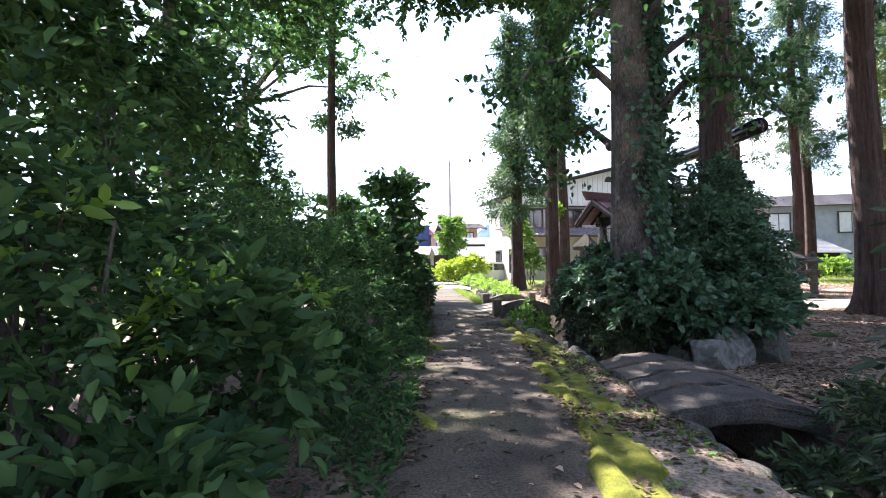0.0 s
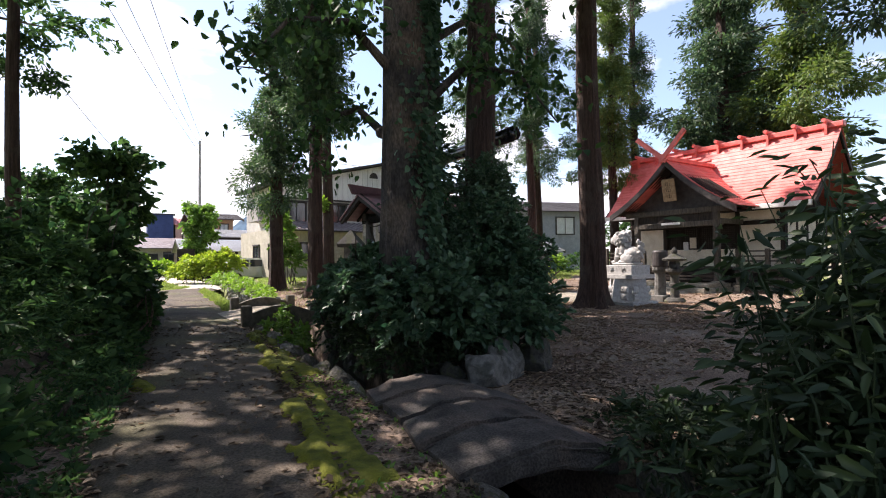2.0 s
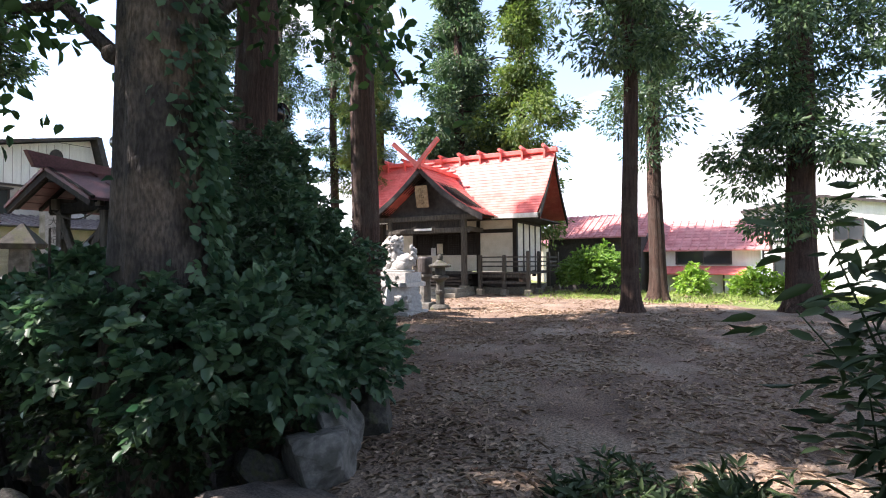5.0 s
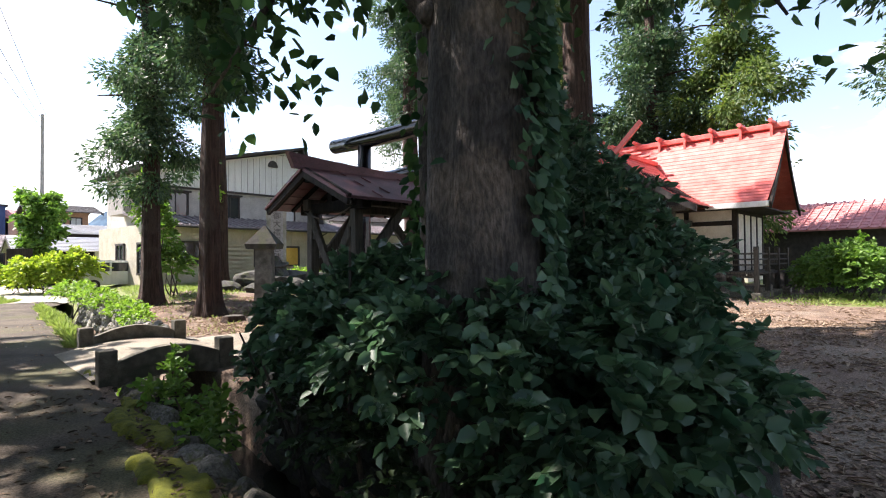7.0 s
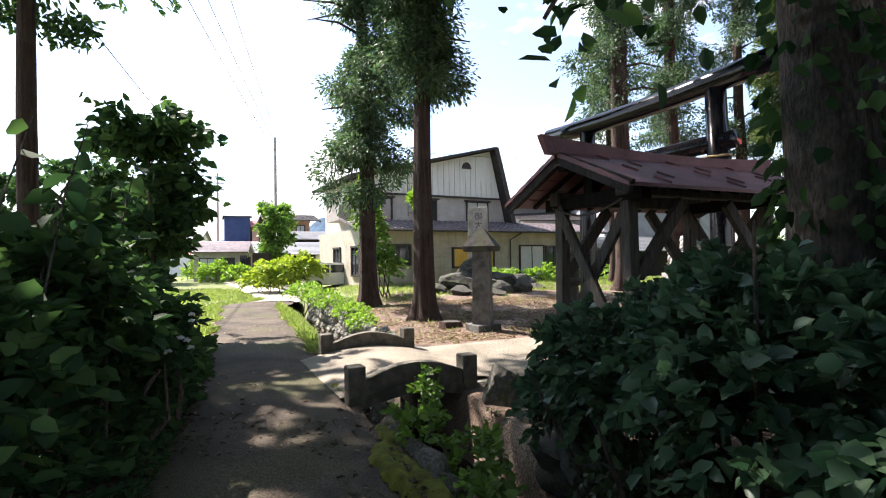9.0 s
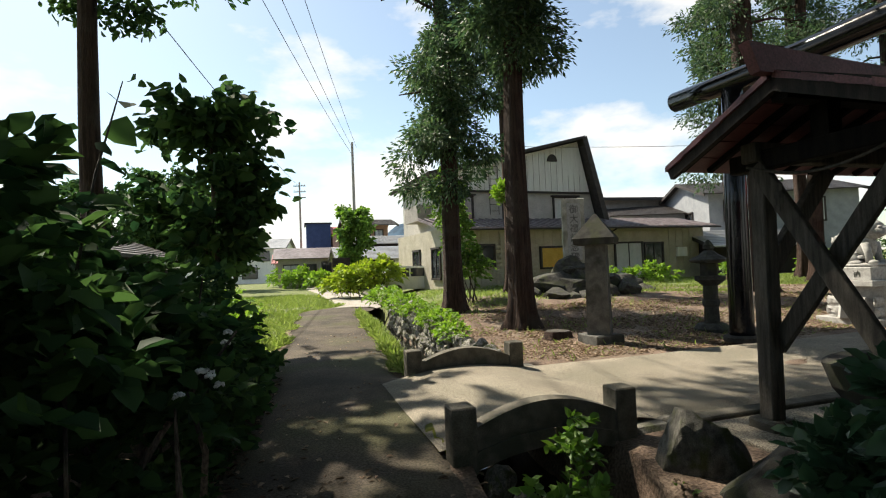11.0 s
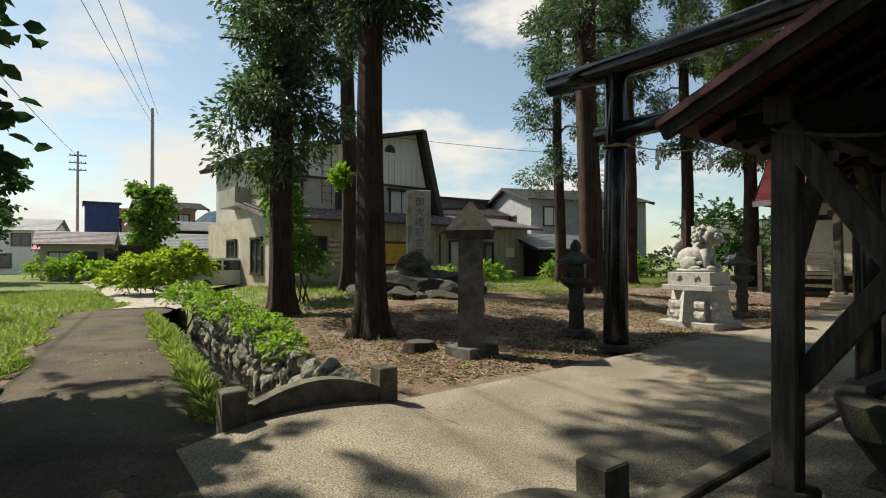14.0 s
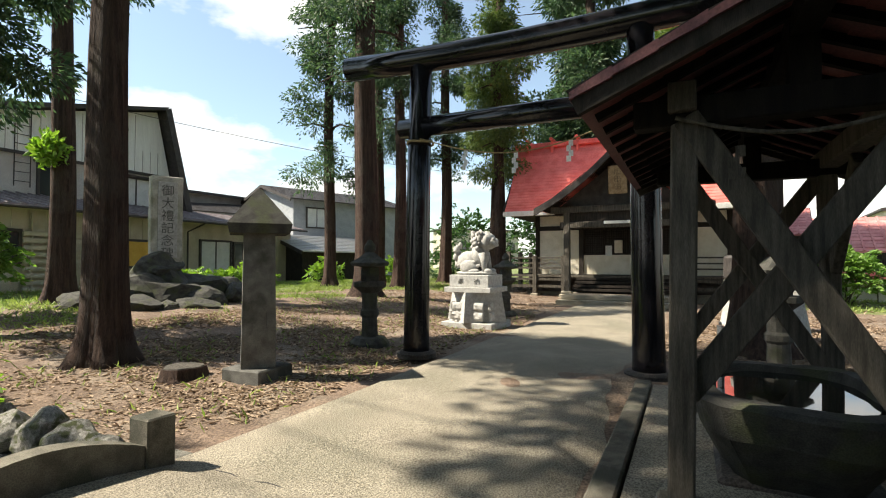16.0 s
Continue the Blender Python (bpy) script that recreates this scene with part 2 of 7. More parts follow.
L_LITTER = leaf_mat("dry_leaf_litter", (0.12, 0.080, 0.054), (0.40, 0.305, 0.22), 0.1, 0.9, 0.1)
L_DARKL = leaf_mat("dark_leaf_litter", (0.035, 0.026, 0.018), (0.15, 0.115, 0.08), 0.1, 0.9, 0.1)
L_MOSS = mat("bright_moss", (0.085, 0.10, 0.010), (0.19, 0.20, 0.022), 0.95, 9, 120, 1.0, dist=0.02)

# ---- mesh helpers ----


def part(name, bm, material, parent, label="", smooth=False):
    """One bmesh as one mesh object under a thing or a part."""
    me = bpy.data.meshes.new(name)
    bm.normal_update()
    bm.to_mesh(me)
    bm.free()
    return place(name, me, material, parent, label, smooth)


def place(name, me, material, parent, label="", smooth=False):
    if material and not me.materials:
        me.materials.append(material)
    if smooth:
        me.polygons.foreach_set("use_smooth", [True] * len(me.polygons))
    ob = new(name, me)
    if parent:
        ob.parent = parent
    if label:
        ob["label"] = label
    return ob


def thing(name, label, category, m=None, group="", kind=""):
    """An empty at a thing's base that carries its parts."""
    ob = new(name)
    ob.empty_display_size = 0.2
    if m is not None:
        ob.matrix_basis = m
    return tagged(ob, label, category, group, kind)


def box(bm, x0, y0, z0, x1, y1, z1, m=None, bevel=0.0):
    r = bmesh.ops.create_cube(bm, size=1, matrix=Matrix.LocRotScale(((x0 + x1) / 2, (y0 + y1) / 2, (z0 + z1) / 2), None, (abs(x1 - x0), abs(y1 - y0), abs(z1 - z0))))
    vs = r["verts"]
    if bevel:
        es = list({e for v in vs for e in v.link_edges})
        b = bmesh.ops.bevel(bm, geom=es, offset=bevel, segments=1, affect="EDGES")
        vs = list({v for f in b["faces"] for v in f.verts} | {v for v in vs if v.is_valid})
    if m is not None:
        bmesh.ops.transform(bm, matrix=m, verts=vs)
    return bm


def bx(*a, **k):
    return box(bmesh.new(), *a, **k)


def beam(bm, p, q, w, h, up=(0, 0, 1), bevel=0.0):
    """A squared timber from p to q."""
    p, q = Vector(p), Vector(q)
    d = q - p
    n = d.length
    d.normalize()
    s = d.cross(Vector(up))
    s = s.normalized() if s.length > 1e-4 else Vector((1, 0, 0))
    u = s.cross(d)
    m = Matrix(((d.x, s.x, u.x, p.x), (d.y, s.y, u.y, p.y), (d.z, s.z, u.z, p.z), (0, 0, 0, 1)))
    return box(bm, 0, -w / 2, -h / 2, n, w / 2, h / 2, m, bevel)


def tube(bm, pts, radii, seg=10, cap=True, ripple=None):
    """A tapering tube along points. ripple(angle, k) scales the radius."""
    pts = [Vector(p) for p in pts]
    rings = []
    side = None
    for k, p in enumerate(pts):
        d = (pts[min(k + 1, len(pts) - 1)] - pts[max(k - 1, 0)]).normalized()
        if side is None:
            side = d.orthogonal().normalized()
        side = (side - d * side.dot(d)).normalized()
        up = d.cross(side)
        ring = []
        for i in range(seg):
            a = 2 * math.pi * i / seg
            r = radii[k] * (ripple(a, k) if ripple else 1)
            ring.append(bm.verts.new(p + side * (r * math.cos(a)) + up * (r * math.sin(a))))
        rings.append(ring)
    for r0, r1 in zip(rings, rings[1:]):
        for i in range(seg):
            bm.faces.new((r0[i], r0[(i + 1) % seg], r1[(i + 1) % seg], r1[i]))
    if cap:
        bm.faces.new(rings[0][::-1])
        bm.faces.new(rings[-1])
    return bm


def lathe(profile, seg=16, z0=0.0):
    """A turned body from (radius, height) pairs."""
    bm = bmesh.new()
    tube(bm, [(0, 0, z0 + z) for r, z in profile], [max(r, 0.002) for r, z in profile], seg)
    return bm


def prism(bm, outline, y0, y1, m=None):
    """An outline of (x, z) drawn out from y0 to y1."""
    a = [bm.verts.new((x, y0, z)) for x, z in outline]
    b = [bm.verts.new((x, y1, z)) for x, z in outline]
    bm.faces.new(a)
    bm.faces.new(b[::-1])
    n = len(a)
    for i in range(n):
        bm.faces.new((a[i], b[i], b[(i + 1) % n], a[(i + 1) % n]))
    if m is not None:
        bmesh.ops.transform(bm, matrix=m, verts=a + b)
    bmesh.ops.recalc_face_normals(bm, faces=bm.faces)
    return bm


def from_arrays(name, verts, faces):
    """A mesh from numpy arrays: vertices, and faces of one size."""
    me = bpy.data.meshes.new(name)
    n, k = len(faces), faces.shape[1]
    me.vertices.add(len(verts))
    me.vertices.foreach_set("co", np.ascontiguousarray(verts, dtype=np.float32).ravel())
    me.loops.add(n * k)
    me.loops.foreach_set("vertex_index", np.ascontiguousarray(faces, dtype=np.int32).ravel())
    me.polygons.add(n)
    me.polygons.foreach_set("loop_start", np.arange(0, n * k, k, dtype=np.int32))
    me.update(calc_edges=True)
    me.validate()
    return me


def unit(v):
    return v / np.maximum(np.linalg.norm(v, axis=1, keepdims=True), 1e-6)


def leaves(name, c, d, size, width=0.28, fold=0.12, rng=None, flat=0.0, oval=True):
    """Leaves from base points c, directions d and lengths: two facets folded at the midrib. flat: how far they lie level."""
    rng = rng or np.random.default_rng(3)
    n = len(c)
    d = unit(d)
    up = rng.normal(size=(n, 3)) * (1 - flat) + np.array((0, 0, 1.0)) * (0.25 + 2 * flat)
    s = unit(np.cross(d, up))
    nn = np.cross(s, d)
    size = np.asarray(size, dtype=float).reshape(-1, 1) * np.ones((n, 1))
    w = size * width
    mid = c + d * size * 0.48
    if oval:
        lo, hi, lift = c + d * size * 0.27, c + d * size * 0.66 - nn * size * 0.03, nn * w * fold * 3
        v = np.stack([c, lo - s * w * 0.92 + lift, hi - s * w * 0.80 + lift, c + d * size - nn * size * 0.12, hi + s * w * 0.80 + lift, lo + s * w * 0.92 + lift], axis=1).reshape(-1, 3)
        i = np.arange(n, dtype=np.int32).reshape(-1, 1) * 6
        return from_arrays(name, v, np.concatenate([i + np.array([0, 1, 2, 3]), i + np.array([0, 3, 4, 5])], axis=1).reshape(-1, 4))
    v = np.stack([c, mid - s * w + nn * w * fold * 3, c + d * size - nn * size * 0.10, mid + s * w + nn * w * fold * 3], axis=1).reshape(-1, 3)
    i = np.arange(n, dtype=np.int32).reshape(-1, 1) * 4
    f = np.concatenate([i + np.array([0, 1, 2]), i + np.array([0, 2, 3])], axis=1).reshape(-1, 3)
    return from_arrays(name, v, f)


def ease(a, b, v):
    t = np.clip((v - a) / (b - a), 0, 1)
    return t * t * (3 - 2 * t)


def chain(table):
    xs, ys = np.array([p[0] for p in table], float), np.array([p[1] for p in table], float)
    return lambda v: np.interp(v, xs, ys)


SHRINE = pose(7.4, 18.05, 0, 0, 0, 11)
channel_x = chain([(-30, 3.4), (0, 3.25), (5, 3.1), (8, 2.95), (11, 2.5), (15, 1.95), (18, 1.72), (25, 0.95), (32, -0.05), (45, -1.9), (60, -2.6), (90, -3)])
road_l = chain([(-30, 0.1), (0, 0.1), (5.5, 0.02), (10.8, -0.35), (15.8, -0.9), (20, -1.38), (24, -1.95), (31.2, -2.85), (32.4, -1.75), (34, -1.5), (40, -2.9), (47, -4.3), (60, -7.6), (77, -11.8), (95, -16.5)])
road_r = chain([(-30, 1.7), (0, 1.7), (5, 1.7), (9, 1.75), (13, 1.5), (15, 1.28), (18, 0.95), (20.4, 0.72), (25, 0.1), (29.5, -0.45), (32.5, 0.3), (36, 0.1), (40, -0.5), (45, -1.35), (60, -5.5), (78, -10.6), (95, -15.3)])


def wave(x, y):
    """Slow unevenness of the soil."""
    return 0.03 * np.sin(x * 1.3 + 2 * np.sin(y * 0.7)) + 0.025 * np.sin(y * 1.7 + x * 0.6) + 0.012 * np.sin(5.1 * x + 3 * np.sin(2.3 * y))


def ground_z(x, y):
    x, y = np.asarray(x, float), np.asarray(y, float)
    z = -0.01 + wave(x, y) * ease(0.3, 2.0, x - channel_x(y)) + 0.38 * ease(20.5, 28, y) * ease(1.0, 4.0, x - channel_x(y)) * (1 - ease(45, 70, y))
    z = z + 0.05 * ease(0.2, 1.2, road_l(y) - x) + 0.03 * wave(x * 2, y * 2) * ease(0.0, 0.5, road_l(y) - x)
    z = z - 1.1 * ease(25, 34, x) * (1 - ease(24, 34, y)) * (1 - ease(60, 120, x))
    ditch = 1 - ease(0.45, 0.62, np.abs(x - channel_x(y)))
    return z - 0.8 * ditch
# ---- ground, lane, paving, channel ----
def axis_steps(lo, a, b, hi, fine):
    out, v, s = list(np.arange(a, b, fine)), b, fine
    while v < hi:
        out.append(v)
        s *= 1.35
        v += s
    out.append(hi)
    left, v, s = [], a, fine
    while v > lo:
        s *= 1.35
        v -= s
        left.append(max(v, lo))
    return np.array(left[::-1] + out)


gx, gy = axis_steps(-1500, -3.5, 13, 1500, 0.13), axis_steps(-300, 0, 34, 3000, 0.14)
GX, GY = np.meshgrid(gx, gy)
gv = np.stack([GX, GY, ground_z(GX, GY)], axis=-1).reshape(-1, 3)
nx, ny = len(gx), len(gy)
gi = (np.arange(ny - 1).reshape(-1, 1) * nx + np.arange(nx - 1)).ravel()
gf = np.stack([gi, gi + 1, gi + nx + 1, gi + nx], axis=1)
ground_me = from_arrays("ground", gv, gf)
ground = place("ground", ground_me, M_SOIL, None, smooth=True)
ground_me.materials.append(M_GRASSY)
cx, cy = gv[gf].mean(axis=1)[:, 0], gv[gf].mean(axis=1)[:, 1]
wob = 1.2 * np.sin(cx * 0.9 + np.sin(cy)) + 0.8 * np.sin(cy * 1.3 + cx)
grassy = ((cx < road_l(cy)) & (cy > 20)) | (cy + wob > 31) | ((cx > 19) & (cy < 14)) | (cx + wob > 27) | (cx < -6)
ground_me.polygons.foreach_set("material_index", grassy.astype(np.int32))
tagged(ground, "brown forest floor strewn with dry leaves, grassy at its edges", "ground", kind="structure")


def strip(name, left, right, y0, y1, step, material, label, lift=0.02, crown=0.03, across=8):
    ys = np.arange(y0, y1 + step, step)
    u = np.linspace(0, 1, across + 1)
    Y, U = np.meshgrid(ys, u, indexing="ij")
    rag = 0.07 * np.sin(Y * 2.9) + 0.05 * np.sin(Y * 7.3 + 1)
    X = (left(Y) + rag) * (1 - U) + (right(Y) + rag * 0.6) * U
    Z = lift + crown * np.sin(U * math.pi) - 0.06 * ((U < 0.01) | (U > 0.99))
    v = np.stack([X, Y, Z], axis=-1).reshape(-1, 3)
    n = across + 1
    i = (np.arange(len(ys) - 1).reshape(-1, 1) * n + np.arange(across)).ravel()
    me = from_arrays(name, v, np.stack([i, i + 1, i + n + 1, i + n], axis=1))
    return tagged(place(name, me, material, None, smooth=True), label, "road", kind="structure")


strip("road", road_l, road_r, -12, 31.75, 0.25, M_ASPHALT, "narrow worn asphalt lane with mossy edges")
strip("road_gravel", road_l, road_r, 32, 92, 0.5, M_GRAVEL, "pale gravel stretch of the lane in the sun", lift=0.025)

# approach paving with the arched bridge deck, in the shrine's own directions
ss, ww = np.arange(-6.75, 10.71, 0.194), np.linspace(-1.56, 1.46, 13)
S_, W_ = np.meshgrid(ss, ww, indexing="ij")
W_ = np.where(S_ < -4.7, np.clip(W_, -1.56, 1.10), W_)
Z_ = 0.045 + np.where(S_ < -4.55, 0.15 * np.sin(np.clip((S_ + 6.75) / 2.2, 0, 1) * math.pi), 0) + 0.006 * np.sin(S_ * 2 + W_ * 3)
Z_ = Z_ - 0.12 * ((W_ > 1.45) | (W_ < -1.55)) * (S_ > -4.5)
pv = np.stack([S_, W_, Z_], axis=-1).reshape(-1, 3)
n = len(ww)
i = (np.arange(len(ss) - 1).reshape(-1, 1) * n + np.arange(n - 1)).ravel()
paving = place("pavement", from_arrays("pavement", pv, np.stack([i, i + n, i + n + 1, i + 1], axis=1)), M_CONC, None, smooth=True)
paving.matrix_basis = SHRINE
tagged(paving, "grey-brown concrete approach paving with an expansion crack", "pavement", kind="structure")
bm = bmesh.new()
for k in range(26):
    a0, a1 = -1.5 + k * 0.113, -1.5 + (k + 1) * 0.113
    beam(bm, (-4.62 + 0.02 * math.sin(k * 1.7), a0, 0.05), (-4.62 + 0.02 * math.sin((k + 1) * 1.7), a1, 0.05), 0.012, 0.012)
crack = part("paving_joint", bm, M_DARK, paving)

wy = np.arange(-10, 60, 0.5)
wv = np.concatenate([np.stack([channel_x(wy) - 0.6, wy, np.full_like(wy, -0.66)], 1), np.stack([channel_x(wy) + 0.6, wy, np.full_like(wy, -0.66)], 1)])
i = np.arange(len(wy) - 1)
water = place("water", from_arrays("water", wv, np.stack([i, i + len(wy), i + len(wy) + 1, i + 1], axis=1)), M_WATER, None)
tagged(water, "shallow brown water in the stone-lined ditch", "water", kind="structure")


def rough_stone(bm, c, r, rng, sub=1):
    """A rounded, uneven stone."""
    q = Euler(rng.uniform(0, 6.28, 3)).to_matrix().to_4x4()
    res = bmesh.ops.create_icosphere(bm, subdivisions=sub, radius=1)
    off = Vector(rng.uniform(-50, 50, 3))
    for v in res["verts"]:
        v.co *= 1 + 0.28 * noise.noise(v.co * 1.3 + off)
    bmesh.ops.transform(bm, matrix=Matrix.Translation(c) @ Matrix.Diagonal((*r, 1)) @ q, verts=res["verts"])
    return bm


def stone_wall(label, y0, y1, side, z_top, step, seed, off=0.55, stone=M_STONE):
    """A dry wall of single stones along the channel."""
    rng = np.random.default_rng(seed)
    wall = thing("stone_wall", label, "wall", kind="structure")
    shared = []
    for k in range(9):
        me = bpy.data.meshes.new("stone")
        b = bmesh.new()
        res = bmesh.ops.create_icosphere(b, subdivisions=3, radius=1)
        cut = [Vector(unit(rng.normal(size=(1, 3)))[0]) for c in range(10)]
        for v in res["verts"]:
            for c in cut:
                v.co -= c * max(v.co.dot(c) - 0.68, 0)
            v.co *= 1.2 + 0.12 * noise.noise(v.co * 3 + Vector((k * 9, 0, 0)))
        b.to_mesh(me)
        b.free()
        me.materials.append(stone)
        shared.append(me)
    y = y0
    while y < y1:
        top = z_top(y)
        rows = max(2, int((top + 0.72) / 0.24))
        for r in range(rows):
            z = -0.66 + (r + 0.5) * (top + 0.72) / rows
            ob = new("stone", shared[rng.integers(9)])
            ob.parent = wall
            sz = rng.uniform(0.85, 1.25)
            lean = 0.10 * (r / rows)
            ob.matrix_basis = Matrix.LocRotScale((float(channel_x(y)) + side * (off + lean + rng.uniform(-0.03, 0.04)), y + rng.uniform(-0.06, 0.06) + (r % 2) * step / 2, z),
                                                 Euler((rng.uniform(-0.4, 0.4), rng.uniform(-0.4, 0.4), rng.uniform(-0.4, 0.4))), (0.14 * sz, step * 0.56 * sz, 0.17 * sz))
        y += step
    return wall


stone_wall("rough mossy stone retaining wall of the ditch", 18.5, 31, 1, lambda y: 0.16 + 0.26 * float(ease(20, 27, y)), 0.38, 5, stone=M_PALES)
# Blackened stone puts the shade below the shrub into this bank's colour.
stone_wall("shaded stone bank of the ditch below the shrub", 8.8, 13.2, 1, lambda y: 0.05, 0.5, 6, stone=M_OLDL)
stone_wall("low stone edge of the ditch beside the lane", 2.0, 14.8, -1, lambda y: -0.20 + 0.18 * float(ease(8, 10, y)), 0.42, 7, off=0.50)
stone_wall("low stone lining of the ditch below the lane", 18.4, 30, -1, lambda y: -0.06, 0.5, 8, off=0.50)
stone_wall("shaded stone lining of the ditch at the bank", 1.5, 5.6, 1, lambda y: -0.02, 0.4, 9)

# old slab bridge over the ditch
slabs = thing("slab_bridge", "old low bridge of dark worn stone slabs over the ditch", "bridge")
rng = np.random.default_rng(11)
SL = [(6.10, 0.66, 2.36, 3.62), (6.76, 0.62, 2.32, 3.55), (7.38, 0.60, 2.34, 3.60), (7.98, 0.55, 2.28, 3.50)]
for y, w, xa, xb in SL:
    b = bmesh.new()
    n = 12
    prof = [(xa + (xb - xa) * k / n, 0.0 + 0.15 * math.sin(math.pi * (0.06 + 0.88 * k / n)) + 0.010 * math.sin(k * 2.1 + y)) for k in range(n + 1)]
    low = [(x, z - 0.19) for x, z in prof[::-1]]
    prism(b, prof + low, y, y + w - 0.025)
    bmesh.ops.bevel(b, geom=[e for e in b.edges if abs(e.verts[0].co.y - e.verts[1].co.y) < 0.01], offset=0.035, segments=2, affect="EDGES")
    for v in b.verts:
        v.co += Vector((0.06 * noise.noise(v.co * 2), 0.04 * noise.noise(v.co * 2.3 + Vector((5, 0, 0))), 0.02 * noise.noise(v.co * 4)))
    part("slab", b, M_SLAB, slabs)


def parapet(label, s0, w):
    """Stone posts with an arched solid rail between them."""
    t = thing("bridge_parapet", label, "parapet", SHRINE @ pose(s0, w, 0), group="bridge parapets")
    for x in (0.10, 1.60):
        b = bx(x - 0.105, -0.105, -0.10, x + 0.105, 0.105, 0.44, bevel=0.012)
        part("post", b, M_RAIL, t)
    b = bmesh.new()
    n = 14
    xs = [0.2 + 1.3 * k / n for k in range(n + 1)]
    top = [(x, 0.20 + 0.22 * math.sin(math.pi * (x - 0.05) / 1.6)) for x in xs]
    bot = [(x, -0.05 + 0.15 * math.sin(math.pi * (x - 0.05) / 1.6)) for x in xs[::-1]]
    prism(b, top + bot, -0.075, 0.075)
    part("rail", b, M_RAIL, t)
    b = bmesh.new()
    edge = [(x, 0.035 + 0.15 * math.sin(math.pi * (x - 0.05) / 1.6)) for x in xs]
    prism(b, edge + [(x, z - 0.14) for x, z in edge[::-1]], -0.10, 0.10)
    part("coping", b, M_RAIL, t)
    return t


parapet("low arched stone parapet with square end posts, slab bridge side", -6.70, -1.68)
parapet("low arched stone parapet with square end posts, lit tops", -6.40, 1.19)
for w0, w1 in ((-1.75, -1.45), (1.1, 1.5)):
    ab = part("bridge_abutment", bx(-5.0, w0, -0.6, -4.4, w1, 0.05, bevel=0.05), M_STONE, None)
    ab.matrix_basis = SHRINE
    tagged(ab, "pale rough stone abutment under the bridge deck", "abutment")


def cut_rock(rng, sub=3):
    """A unit rock with flat broken faces."""
    bm = bmesh.new()
    res = bmesh.ops.create_icosphere(bm, subdivisions=sub, radius=1)
    off = Vector(rng.uniform(-40, 40, 3))
    cut = [Vector(unit(rng.normal(size=(1, 3)))[0]) for k in range(9)]
    for v in res["verts"]:
        for c in cut:
            v.co -= c * max(v.co.dot(c) - 0.66, 0)
        v.co *= 1.15 + 0.10 * noise.noise(v.co * 3 + off)
    return bm


def boulder(label, c, r, turn, seed, stone=M_STONE):
    """A large split rock with flat broken faces."""
    rng = np.random.default_rng(seed)
    bm = bmesh.new()
    res = bmesh.ops.create_icosphere(bm, subdivisions=4, radius=1)
    off = Vector(rng.uniform(-40, 40, 3))
    planes = [unit(rng.normal(size=(1, 3)))[0] for k in range(9)]
    for v in res["verts"]:
        p = v.co.copy()
        for n_ in planes:
            d = p.dot(Vector(n_)) - 0.62
            if d > 0:
                p -= Vector(n_) * d
        p *= 1 + 0.07 * noise.noise(p * 3 + off) + 0.05 * abs(noise.noise(p * 7 + off))
        v.co = p
    ob = part("boulder", bm, stone, None)
    ob.matrix_basis = Matrix.LocRotScale(c, Euler((0, 0, radians(turn))), r)
    return tagged(ob, label, "rock", group="boulders on the ditch bank")


boulder("pale cracked boulder standing at the bridge end", (2.95, 14.75, -0.1), (0.42, 0.40, 0.60), 20, 1)
# Boulders in M_OLDL carry the bank's shade in their stone colour.
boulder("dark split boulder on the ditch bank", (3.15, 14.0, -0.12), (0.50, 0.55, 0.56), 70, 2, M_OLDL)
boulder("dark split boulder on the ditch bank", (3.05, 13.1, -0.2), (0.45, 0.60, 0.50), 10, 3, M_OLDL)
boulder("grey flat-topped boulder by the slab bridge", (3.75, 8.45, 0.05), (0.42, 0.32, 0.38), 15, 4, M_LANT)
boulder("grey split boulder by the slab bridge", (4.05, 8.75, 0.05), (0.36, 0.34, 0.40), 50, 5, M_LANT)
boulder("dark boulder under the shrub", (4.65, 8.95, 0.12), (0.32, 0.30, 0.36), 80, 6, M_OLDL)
# ---- torii ----
torii = thing("torii", "glossy black steel torii gate over the approach", "torii", SHRINE)
for w in (1.72, -1.72):
    b = bmesh.new()
    tube(b, [(0, w, 0.0), (0, w, 0.25), (0, w * 0.985, 2.5), (0, w * 0.955, 4.62)], [0.215, 0.205, 0.19, 0.175], 28)
    part("post", b, M_TORII, torii, smooth=True)
    part("footing", lathe([(0.31, 0), (0.31, 0.07), (0.27, 0.10), (0.22, 0.105)], 20), M_SLAB, torii).location = (0, w, 0)
b = bmesh.new()
tube(b, [(0, y, 4.72 + 0.010 * y * y) for y in (-3.05, -2, -1, 0, 1, 2, 3.05)], [0.20] * 7, 26)
part("kasagi", b, M_TORII, torii, "long round top beam, slightly upswept", True)
b = bmesh.new()
tube(b, [(0, -2.0, 3.66), (0, 2.0, 3.66)], [0.16, 0.16], 24)
part("nuki", b, M_TORII, torii, "lower round tie beam", True)
b = bmesh.new()
rp = [(-0.22, 1.55 - 3.1 * k / 20, 3.42 - 0.35 * math.sin(math.pi * k / 20)) for k in range(21)]
tube(b, rp, [0.010] * 21, 7)
rope = part("sacred_rope", b, M_ROPE, torii, "thin straw rope slung between the posts")
for k in (5, 10, 15):
    p = rp[k]
    b = bmesh.new()
    for j in range(4):
        box(b, p[0] - 0.005, p[1] - 0.03 + 0.03 * (j % 2), p[2] - 0.09 - 0.07 * j, p[0] + 0.005, p[1] + 0.03 + 0.03 * (j % 2), p[2] - 0.01 - 0.07 * j)
    part("paper_streamer", b, M_PAPER, rope, "folded white paper streamer")
